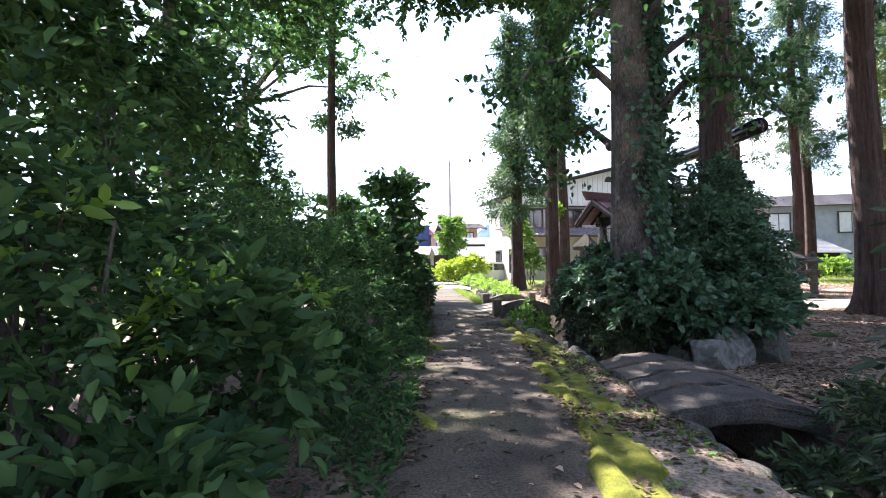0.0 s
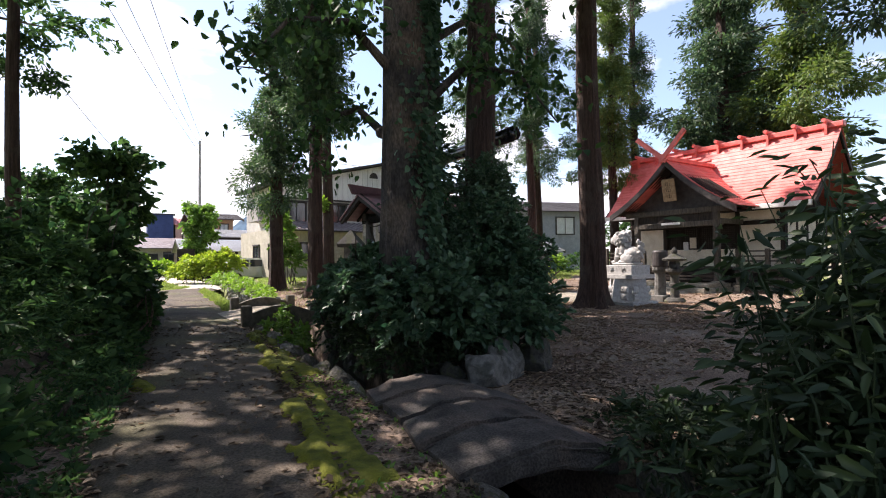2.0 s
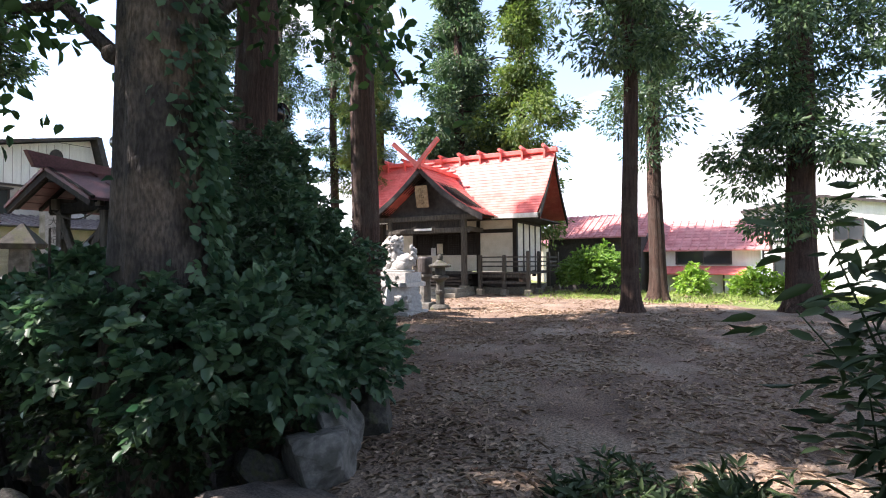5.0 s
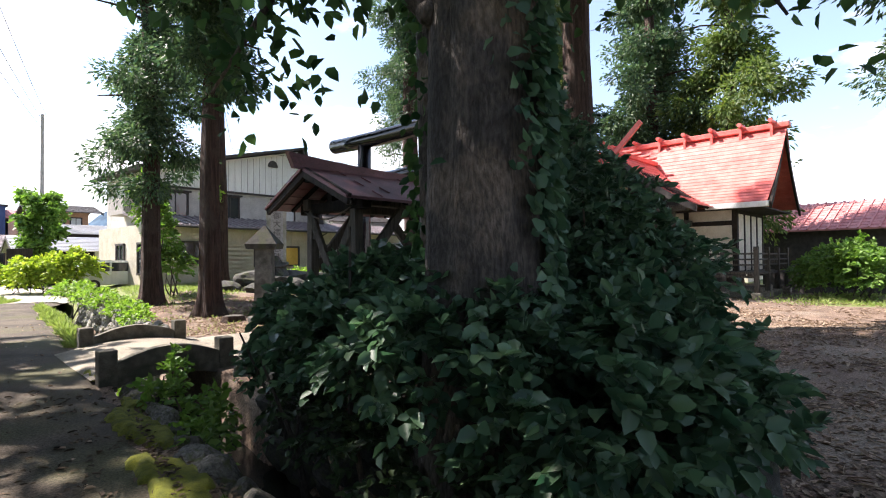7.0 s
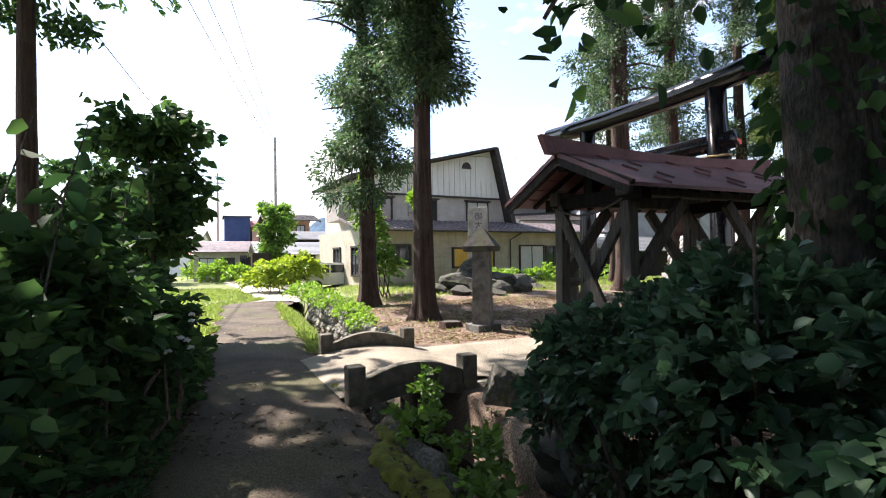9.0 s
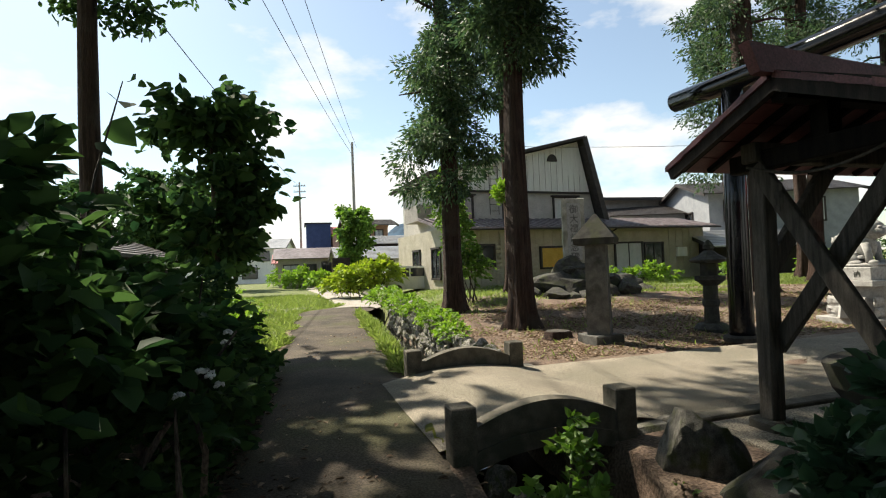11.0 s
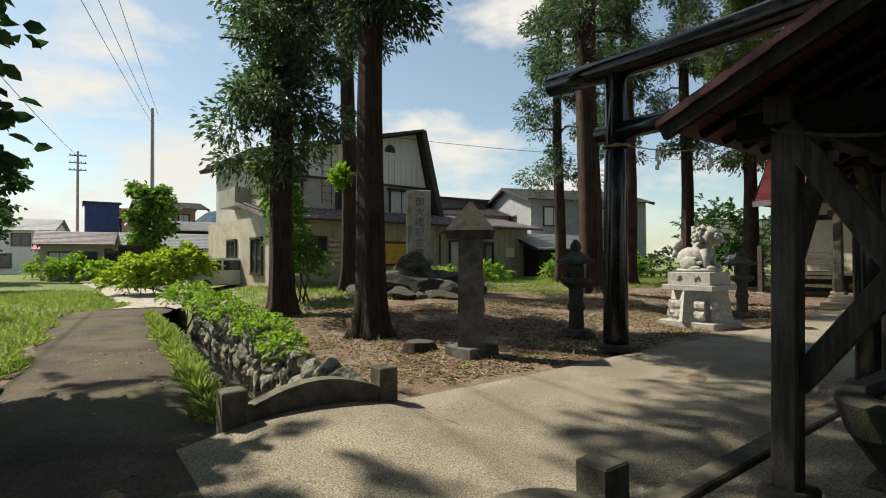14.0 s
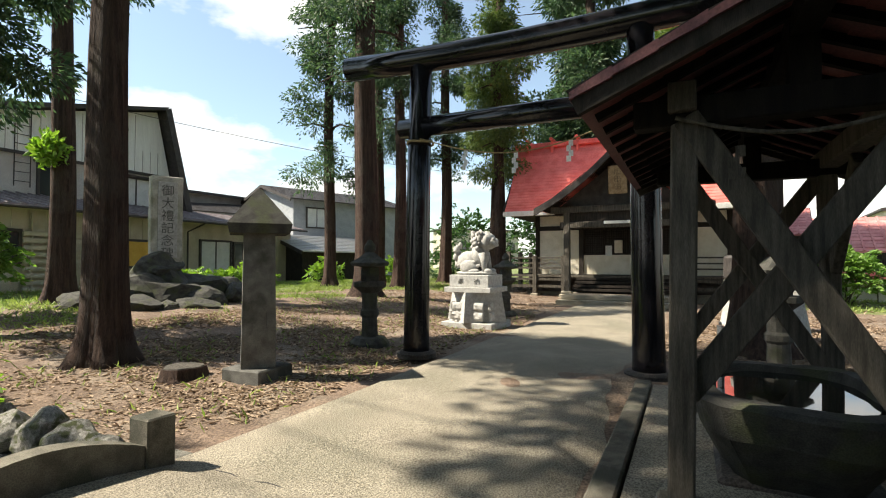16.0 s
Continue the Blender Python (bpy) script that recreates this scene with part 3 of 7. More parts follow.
for w in (1.72, -1.72):
    b = bmesh.new()
    tube(b, [(0.21 * math.cos(a), w * 0.965 + 0.21 * math.sin(a), 3.40 + 0.01 * math.sin(3 * a)) for a in np.linspace(0, 6.28, 16)], [0.02] * 16, 6)
    part("rope_binding", b, M_ROPE, torii)

# ---- water pavilion ----
T = SHRINE @ pose(-3.88, -2.76, 0)
pav = thing("water_pavilion", "small open timber water pavilion with a maroon tin roof", "pavilion", T)
PX, PY = (0.0, 2.45), (-0.62, 0.61)
for x in PX:
    for y in PY:
        b = bmesh.new()
        beam(b, (x, y, 0.12), (x, y * 0.94, 2.42), 0.145, 0.145, (1, 0, 0), 0.012)
        post = part("post", b, M_WOODG, pav)
        part("post_base", bx(x - 0.14, y - 0.14, 0, x + 0.14, y + 0.14, 0.13, bevel=0.02), M_RAIL, pav)
for x in PX:
    for sgn, z_low in ((1, 0.48), (-1, 0.74)):
        b = bmesh.new()
        beam(b, (x - 0.06 * sgn, 0.57 * sgn, 2.34), (x - 0.06 * sgn, -0.58 * sgn, z_low), 0.145, 0.06, (1, 0, 0), 0.008)
        part("brace", b, M_WOODG, pav, "crossed diagonal brace")
for y in PY:
    for x, sg in ((0.08, 1), (2.37, -1)):
        b = bmesh.new()
        beam(b, (x, y, 1.45), (x + sg * 0.75, y, 2.32), 0.15, 0.08, (0, 1, 0), 0.008)
        part("knee_brace", b, M_WOODG, pav)
    b = bmesh.new()
    beam(b, (-0.14, y * 0.96, 2.45), (2.80, y * 0.96, 2.45), 0.15, 0.17, bevel=0.01)
    part("plate_beam", b, M_WOODG, pav)
for x in PX:
    b = bmesh.new()
    beam(b, (x, -0.85, 2.38), (x, 0.85, 2.38), 0.15, 0.16, bevel=0.01)
    part("tie_beam", b, M_SHADEW, pav)
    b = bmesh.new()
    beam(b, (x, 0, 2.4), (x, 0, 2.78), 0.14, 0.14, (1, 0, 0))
    part("king_post", b, M_SHADEW, pav)
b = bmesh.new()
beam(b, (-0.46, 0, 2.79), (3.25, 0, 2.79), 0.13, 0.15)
part("ridge_beam", b, M_SHADEW, pav)
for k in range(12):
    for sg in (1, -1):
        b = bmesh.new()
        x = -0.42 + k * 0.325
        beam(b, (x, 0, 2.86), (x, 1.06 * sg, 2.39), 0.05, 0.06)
        part("rafter", b, M_SHADEW, pav)
for sg in (1, -1):
    b = bmesh.new()
    for k in range(5):
        y0, y1 = 0.02 + k * 0.222, 0.02 + (k + 1) * 0.222
        prism(b, [(y0 * sg, 2.94 - y0 * 0.45), (y1 * sg, 2.94 - y1 * 0.45 - 0.012), (y1 * sg, 2.90 - y1 * 0.45 - 0.012), (y0 * sg, 2.90 - y0 * 0.45 - 0.02)], -0.55, 3.35, Matrix(((0, 1, 0, 0), (1, 0, 0, 0), (0, 0, 1, 0), (0, 0, 0, 1))))
        for j in range(3):
            x = -0.55 + (j + 0.5 + 0.25 * (k % 2)) * 1.2
            beam(b, (x, y0 * sg, 2.95 - y0 * 0.45), (x, y1 * sg, 2.95 - y1 * 0.45), 0.02, 0.02)
    part("roof_slope", b, M_ROOFB, pav)
    b = bmesh.new()
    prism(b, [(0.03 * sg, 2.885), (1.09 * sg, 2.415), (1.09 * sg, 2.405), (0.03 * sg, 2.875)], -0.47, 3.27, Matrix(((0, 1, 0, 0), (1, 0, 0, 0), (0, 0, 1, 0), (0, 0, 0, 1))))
    part("roof_boarding", b, M_SHADEW, pav, "boards under the roof, coloured dark for shade")
    for x in (-0.50, 3.30):
        b = bmesh.new()
        beam(b, (x, 0, 2.86), (x, 1.12 * sg, 2.37), 0.05, 0.15)
        part("barge_board", b, M_WOODD, pav)
b = bmesh.new()
n = 12
prism(b, [(-0.78 + 4.3 * k / n, 3.03 + 0.09 * (2 * k / n - 1) ** 2) for k in range(n + 1)] + [(3.42 - 4.1 * k / n, 2.90) for k in range(n + 1)], -0.045, 0.045)
part("ridge_cap", b, M_ROOFB, pav, "upswept tin ridge cap")
b = bmesh.new()
tube(b, [(-0.12, 0.62 - 1.24 * k / 12, 2.33 - 0.14 * math.sin(math.pi * k / 12)) for k in range(13)], [0.012] * 13, 6)
part("straw_rope", b, M_WOODG, pav)
b = bmesh.new()
for k in range(4):
    box(b, -0.14, 0.28 + 0.03 * (k % 2), 2.08 - k * 0.06, -0.135, 0.33 + 0.03 * (k % 2), 2.14 - k * 0.06)
part("hanging_straw", b, M_WOODG, pav)
# basin
basin = thing("water_basin", "rough carved stone water basin filled with water", "basin", T @ pose(1.13, -0.08, 0))
bm = bmesh.new()
sec = [(0.52, 0.08), (0.62, 0.25), (0.78, 0.55), (0.84, 0.82), (0.80, 0.86), (0.66, 0.86), (0.62, 0.72), (0.3, 0.70)]
rings = []
for r, z in sec:
    ring = []
    for k in range(28):
        a = 2 * math.pi * k / 28
        c_, s_ = math.cos(a), math.sin(a)
        q = (abs(c_) ** 4 + abs(s_) ** 4) ** -0.25
        p = Vector((1.08 * r * q * c_, 0.74 * r * q * s_, z * 0.75))
        p += Vector((0.04, 0.04, 0.02)) * noise.noise(p * 2.5)
        ring.append(bm.verts.new(p))
    rings.append(ring)
for r0, r1 in zip(rings, rings[1:]):
    for k in range(28):
        bm.faces.new((r0[k], r0[(k + 1) % 28], r1[(k + 1) % 28], r1[k]))
bm.faces.new(rings[0][::-1])
bm.faces.new(rings[-1])
part("bowl", bm, M_OLDL, basin)
bm = bmesh.new()
bmesh.ops.create_circle(bm, cap_ends=True, segments=28, radius=1, matrix=Matrix.Translation((0, 0, 0.585)) @ Matrix.Diagonal((0.72, 0.50, 1, 1)))
part("water_surface", bm, M_WATER, basin)
part("plinth", bx(-0.55, -0.48, 0, 0.55, 0.48, 0.09, bevel=0.03), M_SLAB, basin)
tap = thing("water_tap", "dull steel standpipe tap beside the basin", "tap", T @ pose(2.15, 0.30, 0))
part("pipe", tube(bmesh.new(), [(0, 0, 0), (0, 0, 0.92)], [0.03, 0.03], 10), M_METAL, tap)
part("spout", tube(bmesh.new(), [(0, 0, 0.88), (-0.1, 0, 0.90), (-0.17, 0, 0.86), (-0.18, 0, 0.79)], [0.022] * 4, 8), M_METAL, tap)
part("handle", tube(bmesh.new(), [(-0.05, 0, 0.94), (0.05, 0, 0.94)], [0.014, 0.014], 8), M_METAL, tap)
kerb = part("paving_kerb", bx(-4.6, -1.78, -0.05, -0.45, -1.60, 0.075, bevel=0.015), M_RAIL, None)
kerb.matrix_basis = SHRINE
tagged(kerb, "grey stone kerb along the approach paving", "kerb")
apron = part("pavilion_floor", bx(-4.35, -4.05, -0.05, -0.5, -1.80, 0.045, bevel=0.01), M_CONC, None)
apron.matrix_basis = SHRINE
tagged(apron, "shaded concrete floor under the water pavilion", "floor", kind="structure")


def glyph(bm, x, z, size, strokes, y, depth=0.006):
    for x0, z0, x1, z1 in strokes:
        beam(bm, (x + x0 * size, y, z + z0 * size), (x + x1 * size, y, z + z1 * size), depth, size * 0.085, (0, 1, 0))
    return bm


def text_part(word, size, m, material, parent, spin=False):
    """Carved characters, one under the other."""
    cu = bpy.data.curves.new("lettering", "FONT")
    cu.body, cu.size, cu.align_x, cu.extrude = word, size, "CENTER", 0.006
    cu.space_line = 1.05
    ob = new("lettering", cu)
    ob.data.materials.append(material)
    ob.parent = parent
    ob.matrix_basis = m
    return ob


# ---- pillar lantern ----
pl = thing("stone_pillar_lantern", "tall square grey stone lantern with a pyramid cap", "lantern", pose(4.66, 20.39, 0, 0, 0, 14))
part("base", bx(-0.31, -0.31, -0.1, 0.31, 0.31, 0.17, bevel=0.02), M_LANT, pl)
bm = bmesh.new()
tube(bm, [(0, 0, 0.17), (0, 0, 1.86)], [0.295, 0.265], 4)
bmesh.ops.rotate(bm, cent=(0, 0, 0), matrix=Matrix.Rotation(math.pi / 4, 3, "Z"), verts=bm.verts)
part("shaft", bm, M_LANT, pl)
part("fire_window", bx(-0.075, -0.196, 1.60, 0.06, -0.17, 1.80), M_DARK, pl)
part("fire_window", bx(-0.196, -0.07, 1.60, -0.17, 0.07, 1.80), M_DARK, pl)
bm = bmesh.new()
tube(bm, [(0, 0, 1.86), (0, 0, 1.98), (0, 0, 2.45)], [0.50, 0.54, 0.03], 4)
bmesh.ops.rotate(bm, cent=(0, 0, 0), matrix=Matrix.Rotation(math.pi / 4, 3, "Z"), verts=bm.verts)
part("cap", bm, M_OLDL, pl)
bm = bmesh.new()
glyph(bm, 0, 1.05, 0.2, [(-.4, .3, .4, .3), (0, .5, 0, -.5), (-.3, 0, .3, 0), (-.4, -.4, 0, 0), (.4, -.4, 0, 0)], -0.205)
glyph(bm, 0, 0.78, 0.2, [(-.4, .4, -.4, -.4), (.4, .4, .4, -.4), (-.4, .4, .4, .4), (-.3, 0, .3, 0), (0, .4, 0, -.4)], -0.208)
part("carved_mark", bm, M_LANT, pl)

st = thing("tree_stump", "low cut tree stump with pale sawn top", "stump", pose(4.08, 21.15, 0, 0, 0, 20))
bm = bmesh.new()
tube(bm, [(0, 0, -0.05), (0, 0, 0.05), (0, 0, 0.155)], [0.36, 0.28, 0.25], 22, ripple=lambda a, k: 1 + 0.09 * math.sin(3 * a + 1) + 0.05 * math.sin(7 * a))
part("bark", bm, M_BARKC, st)
bm = bmesh.new()
tube(bm, [(0, 0, 0.15), (0, 0, 0.166)], [0.235, 0.228], 22, ripple=lambda a, k: 1 + 0.09 * math.sin(3 * a + 1) + 0.05 * math.sin(7 * a))
part("sawn_top", bm, M_WOODG, st)


def stone_lantern(label, m, h=1.9, rounded=False):
    """An old turned stone lantern: foot, shaft, platform, fire box, roof, jewel."""
    t = thing("stone_lantern", label, "lantern", m, group="old stone lanterns")
    k = h / 1.9
    part("foot", lathe([(0.36 * k, -0.05), (0.36 * k, 0.05 * k), (0.28 * k, 0.14 * k), (0.17 * k, 0.16 * k)], 12), M_OLDL, t)
    part("shaft", lathe([(0.15 * k, 0.15 * k), (0.14 * k, 0.5 * k), (0.17 * k, 0.54 * k), (0.17 * k, 0.62 * k), (0.14 * k, 0.66 * k), (0.145 * k, 0.95 * k)], 14), M_OLDL, t)
    part("platform", lathe([(0.15 * k, 0.94 * k), (0.30 * k, 1.06 * k), (0.30 * k, 1.14 * k), (0.2 * k, 1.15 * k)], 12), M_OLDL, t)
    part("fire_box", lathe([(0.17 * k, 1.14 * k), (0.19 * k, 1.28 * k), (0.17 * k, 1.42 * k)], 6), M_OLDL, t)
    part("roof", lathe([(0.18 * k, 1.41 * k), (0.38 * k, 1.44 * k), (0.40 * k, 1.49 * k), (0.22 * k, 1.58 * k), (0.09 * k, 1.68 * k)], 6 if not rounded else 14), M_OLDL, t)
    part("jewel", lathe([(0.07 * k, 1.67 * k), (0.11 * k, 1.72 * k), (0.10 * k, 1.80 * k), (0.03 * k, 1.90 * k)], 12), M_OLDL, t)
    return t


stone_lantern("dark weathered stone lantern on the leaf-strewn ground", pose(7.44, 21.15, 0))
stone_lantern("dark weathered stone lantern near the guardian pedestal", SHRINE @ pose(6.4, 2.4, 0), 1.75, True)
stone_lantern("dark weathered stone lantern before the shrine steps", SHRINE @ pose(6.0, -3.8, 0), 1.75, True)
stone_lantern("dark weathered stone lantern beside the pavilion", pose(8.6, 15.0, 0), 1.8)


def barrel_lantern(m):
    t = thing("stone_post_lantern", "short stone post carrying a dark metal drum", "lantern", m)
    part("base", bx(-0.3, -0.3, -0.05, 0.3, 0.3, 0.18, bevel=0.02), M_LANT, t)
    part("shaft", lathe([(0.19, 0.17), (0.17, 0.9), (0.25, 1.0), (0.25, 1.1)], 12), M_LANT, t)
    part("drum", lathe([(0.21, 1.1), (0.24, 1.16), (0.24, 1.6), (0.2, 1.66)], 18), M_DARK, t)
    return t


barrel_lantern(SHRINE @ pose(6.2, -3.15, 0))


def guardian(m, face, label):
    """A seated guardian lion as one plain mesh, on its pedestal."""
    t = thing("guardian_pedestal", "light granite pedestal with rock-faced panels and a lettered block", "pedestal", m, group="guardian pedestals")
    part("plinth", bx(-0.64, -0.60, -0.05, 0.64, 0.60, 0.12, bevel=0.015), M_GRANITE, t)
    bm = bmesh.new()
    tube(bm, [(0, 0, 0.12), (0, 0, 0.80)], [0.735, 0.62], 4)
    bmesh.ops.rotate(bm, cent=(0, 0, 0), matrix=Matrix.Rotation(math.pi / 4, 3, "Z"), verts=bm.verts)
    bmesh.ops.scale(bm, vec=(1.03, 0.97, 1), verts=bm.verts)
    part("body", bm, M_GRANITE, t)
    rng = np.random.default_rng(4)
    for ax in range(4):
        rot = Matrix.Rotation(ax * math.pi / 2, 4, "Z")
        for r in range(2):
            for k in range(3):
                w, zc = 0.27, 0.26 + r * 0.215
                lean = 0.515 - (zc - 0.12) * 0.115
                bm = bx(-w / 2 + 0.012, -0.02, -0.095, w / 2 - 0.012, 0.03, 0.095, bevel=0.01)
                bmesh.ops.subdivide_edges(bm, edges=bm.edges[:], cuts=3, use_grid_fill=True)
                for v in bm.verts:
                    if v.co.y < 0.0 and abs(v.co.x) < w / 2 - 0.02 and abs(v.co.z) < 0.085:
                        v.co.y -= 0.022 + 0.03 * noise.noise(v.co * 14 + Vector((k * 7, ax * 3, r * 5)))
                bmesh.ops.transform(bm, matrix=rot @ Matrix.Translation(((k - 1) * w + (0.05 if r else -0.05) * 0, -lean - 0.008, zc)), verts=bm.verts)
                part("rock_panel", bm, M_GRANITE, t)
    part("slab", bx(-0.58, -0.54, 0.80, 0.58, 0.54, 0.92, bevel=0.01), M_GRANITE, t)
    part("lettered_block", bx(-0.49, -0.44, 0.92, 0.49, 0.44, 1.20, bevel=0.01), M_GRANITE, t)
    bm = bmesh.new()
    hono = [(-.4, .3, .4, .3), (-.3, .12, .3, .12), (-.5, -.05, .5, -.05), (0, .5, 0, -.05), (-.1, -.05, -.45, -.4), (.1, -.05, .45, -.4), (0, -.1, 0, -.5), (-.2, -.3, .2, -.3)]
    no = [(-.4, .4, -.2, .1), (-.2, .1, -.45, -.05), (-.3, -.05, -.3, -.5), (-.05, .25, -.05, -.5), (-.05, .25, .45, .25), (.45, .25, .45, -.5), (.2, .5, .2, .2), (.2, .2, 0, -.15), (.2, .2, .38, -.15)]
    glyph(bm, -0.20, 1.06, 0.14, hono, -0.445)
    glyph(bm, 0.20, 1.06, 0.14, no, -0.445)
    part("lettering", bm, M_INK, t)
    # lion
    bm = bmesh.new()

    def blob(x, y, z, rx, ry, rz, amp=0.12, fr=3.0, sub=3):
        res = bmesh.ops.create_icosphere(bm, subdivisions=sub, radius=1)
        for v in res["verts"]:
            v.co *= 1 + amp * noise.noise(v.co * fr + Vector((x * 9, y * 9, z * 9)))
        bmesh.ops.transform(bm, matrix=Matrix.Translation((x, y, z)) @ Matrix.Diagonal((rx, ry, rz, 1)), verts=res["verts"])

    blob(0, 0, 0.05, 0.52, 0.30, 0.07, 0.05)
    blob(-0.20, 0, 0.33, 0.30, 0.22, 0.24)
    blob(0.10, 0, 0.46, 0.22, 0.20, 0.30)
    blob(0.26, 0, 0.80, 0.20, 0.21, 0.22, 0.3, 4)
    blob(0.42, 0, 0.76, 0.13, 0.14, 0.11, 0.25, 5)
    blob(0.10, 0, 0.82, 0.18, 0.24, 0.22, 0.55, 5)
    for y in (-0.14, 0.14):
        tube(bm, [(0.28, y, 0.06), (0.25, y, 0.3), (0.20, y, 0.52)], [0.075, 0.07, 0.09], 8)
        blob(0.34, y, 0.10, 0.11, 0.08, 0.06)
        blob(-0.12, y * 1.35, 0.20, 0.22, 0.09, 0.17)
        blob(0.02, y * 1.5, 0.10, 0.15, 0.08, 0.06)
        blob(0.20, y * 1.3, 0.98, 0.06, 0.04, 0.05)
    for k in range(26):
        a, z = k * 2.4, 0.60 + 0.016 * k
        blob(0.10 + 0.17 * math.cos(a), 0.21 * math.sin(a), z, 0.055, 0.055, 0.06, 0.35, 7, 2)
    for k in range(9):
        blob(-0.44 - 0.035 * k + 0.004 * k * k, 0.07 * (k % 3) - 0.07, 0.26 + 0.055 * k, 0.09 - 0.005 * k, 0.07, 0.08, 0.5, 6, 2)
    for k in range(10):
        blob(-0.35 + 0.06 * k, 0.19 * (1 if k % 2 else -1), 0.22 + 0.04 * (k % 4), 0.07, 0.05, 0.045, 0.5, 7, 2)
    blob(0.50, 0, 0.70, 0.06, 0.10, 0.03, 0.2, 5, 2)
    for y in (-0.07, 0.07):
        blob(0.46, y, 0.84, 0.05, 0.045, 0.04, 0.2, 5, 2)
    lion = part("guardian_lion_statue", bm, M_GRANITE, None, smooth=True)
    lion.matrix_basis = m @ pose(0, 0, 1.19, 0, 0, face)
    tagged(lion, label, "statue")
    return t


guardian(SHRINE @ pose(4.1, 2.35, 0, 0, 0, -92), 0, "pale stone seated guardian lion with curled mane")
guardian(SHRINE @ pose(4.1, -3.45, 0, 0, 0, -90), 180, "pale stone guardian lion seated beside the cedar")

# ---- memorial stone on its rock mound ----
mound = thing("rock_mound", "heap of large mossy rocks carrying the memorial stone", "rocks", pose(7.35, 29.2, 0.3))
rng = np.random.default_rng(21)
for x, y, z, rx, ry, rz in ((0, 0, 0.5, 1.0, 0.8, 0.75), (-0.9, -0.5, 0.35, 0.75, 0.6, 0.55), (0.9, -0.4, 0.35, 0.8, 0.6, 0.5), (-0.2, -1.0, 0.25, 0.8, 0.55, 0.45), (0.7, -1.3, 0.15, 0.65, 0.5, 0.33),
                            (-1.1, -1.5, 0.1, 0.8, 0.45, 0.28), (1.5, -1.4, 0.18, 0.5, 0.4, 0.36), (-2.0, -0.7, 0.1, 0.7, 0.5, 0.3), (0.0, -2.0, 0.05, 0.6, 0.4, 0.22), (2.0, 0.1, 0.2, 0.8, 0.6, 0.4), (0.05, 0.0, 1.0, 0.7, 0.5, 0.28)):
    rk = part("rock", cut_rock(rng), M_OLDL, mound)
    rk.matrix_basis = Matrix.LocRotScale((x, y, z), Euler((0, 0, rng.uniform(0, 6))), (rx * 1.15, ry * 1.15, rz * 1.15))
for k in range(26):
    a, d = rng.uniform(2.6, 6.8), rng.uniform(1.3, 2.7)
    rk = part("rock", cut_rock(rng, 2), M_STONE, mound)
    rr = rng.uniform(0.12, 0.34)
    rk.matrix_basis = Matrix.LocRotScale((d * math.cos(a), 0.8 * d * math.sin(a), 0.06), Euler((0, 0, rng.uniform(0, 6))), (rr * 1.3, rr, rr * 0.8))
stele = thing("memorial_stone", "tall rough-sided granite memorial stone with carved lettering", "stele", pose(7.55, 29.25, 1.48, 0, 0, -10))
bm = bx(-0.40, -0.17, -0.05, 0.40, 0.17, 2.38, bevel=0.02)
bmesh.ops.subdivide_edges(bm, edges=bm.edges[:], cuts=5, use_grid_fill=True)
for v in bm.verts:
    if v.co.y > -0.16 or abs(v.co.x) > 0.39:
        v.co += Vector((0.04, 0.04, 0.02)) * noise.noise(v.co * 4)
part("slab", bm, M_STELE, stele)
part("panel", bx(-0.25, -0.186, 0.12, 0.25, -0.168, 2.22, bevel=0.006), M_GRANITE, stele)
text_part("御\n大\n禮\n記\n念\n碑", 0.33, pose(0, -0.188, 1.86, 90, 0, 0), M_INK, stele)

# ---- shrine hall ----
hall = thing("shrine_hall", "wooden shrine hall with bright red tin roof, porch and veranda", "shrine", SHRINE)
HS0, HS1, HW = 14.0, 17.9, 3.55
FL = 1.00
part("plinth", bx(13.6, -3.9, -0.05, 18.3, 3.9, 0.30, bevel=0.03), M_CONC, hall)
bm = bmesh.new()
box(bm, HS0, -HW, FL, HS0 + 0.12, -1.75, 3.5)
box(bm, HS0, 1.75, FL, HS0 + 0.12, HW, 3.5)
box(bm, HS0, -1.75, 2.85, HS0 + 0.12, 1.75, 3.5)
part("front_wall", bm, M_PLAST, hall)
for w in (-HW, HW):
    part("side_wall", bx(HS0 + 0.12, w - 0.06, FL, HS1, w + 0.06, 3.55), M_PLAST, hall)
    for k in range(5):
        s = HS0 + 0.05 + k * 0.95
        part("wall_post", bx(s, w - 0.09, FL - 0.3, s + 0.14, w + 0.09, 3.6), M_WOODD, hall)
    part("wall_rail", bx(HS0, w - 0.10, 3.25, HS1, w + 0.10, 3.42), M_WOODD, hall)
part("back_wall", bx(HS1 - 0.1, -HW, FL, HS1, HW, 3.5), M_WOODD, hall)
for w in (-HW, -1.75, 1.75, HW):
    part("front_post", bx(HS0 - 0.05, w - 0.09, 0.2, HS0 + 0.13, w + 0.09, 3.6), M_WOODD, hall)
part("lintel", bx(HS0 - 0.06, -HW, 2.80, HS0 + 0.1, HW, 2.98), M_WOODD, hall)
part("lower_door_panel", bx(HS0 + 0.02, -1.66, FL, HS0 + 0.08, 1.66, 1.78), M_PLAST, hall)
# Flat dark sheet behind the doors stands in for the unlit room.
part("interior_shade_sheet", bx(HS0 + 0.12, -1.7, FL, HS0 + 0.16, 1.7, 2.8), M_DARK, hall)
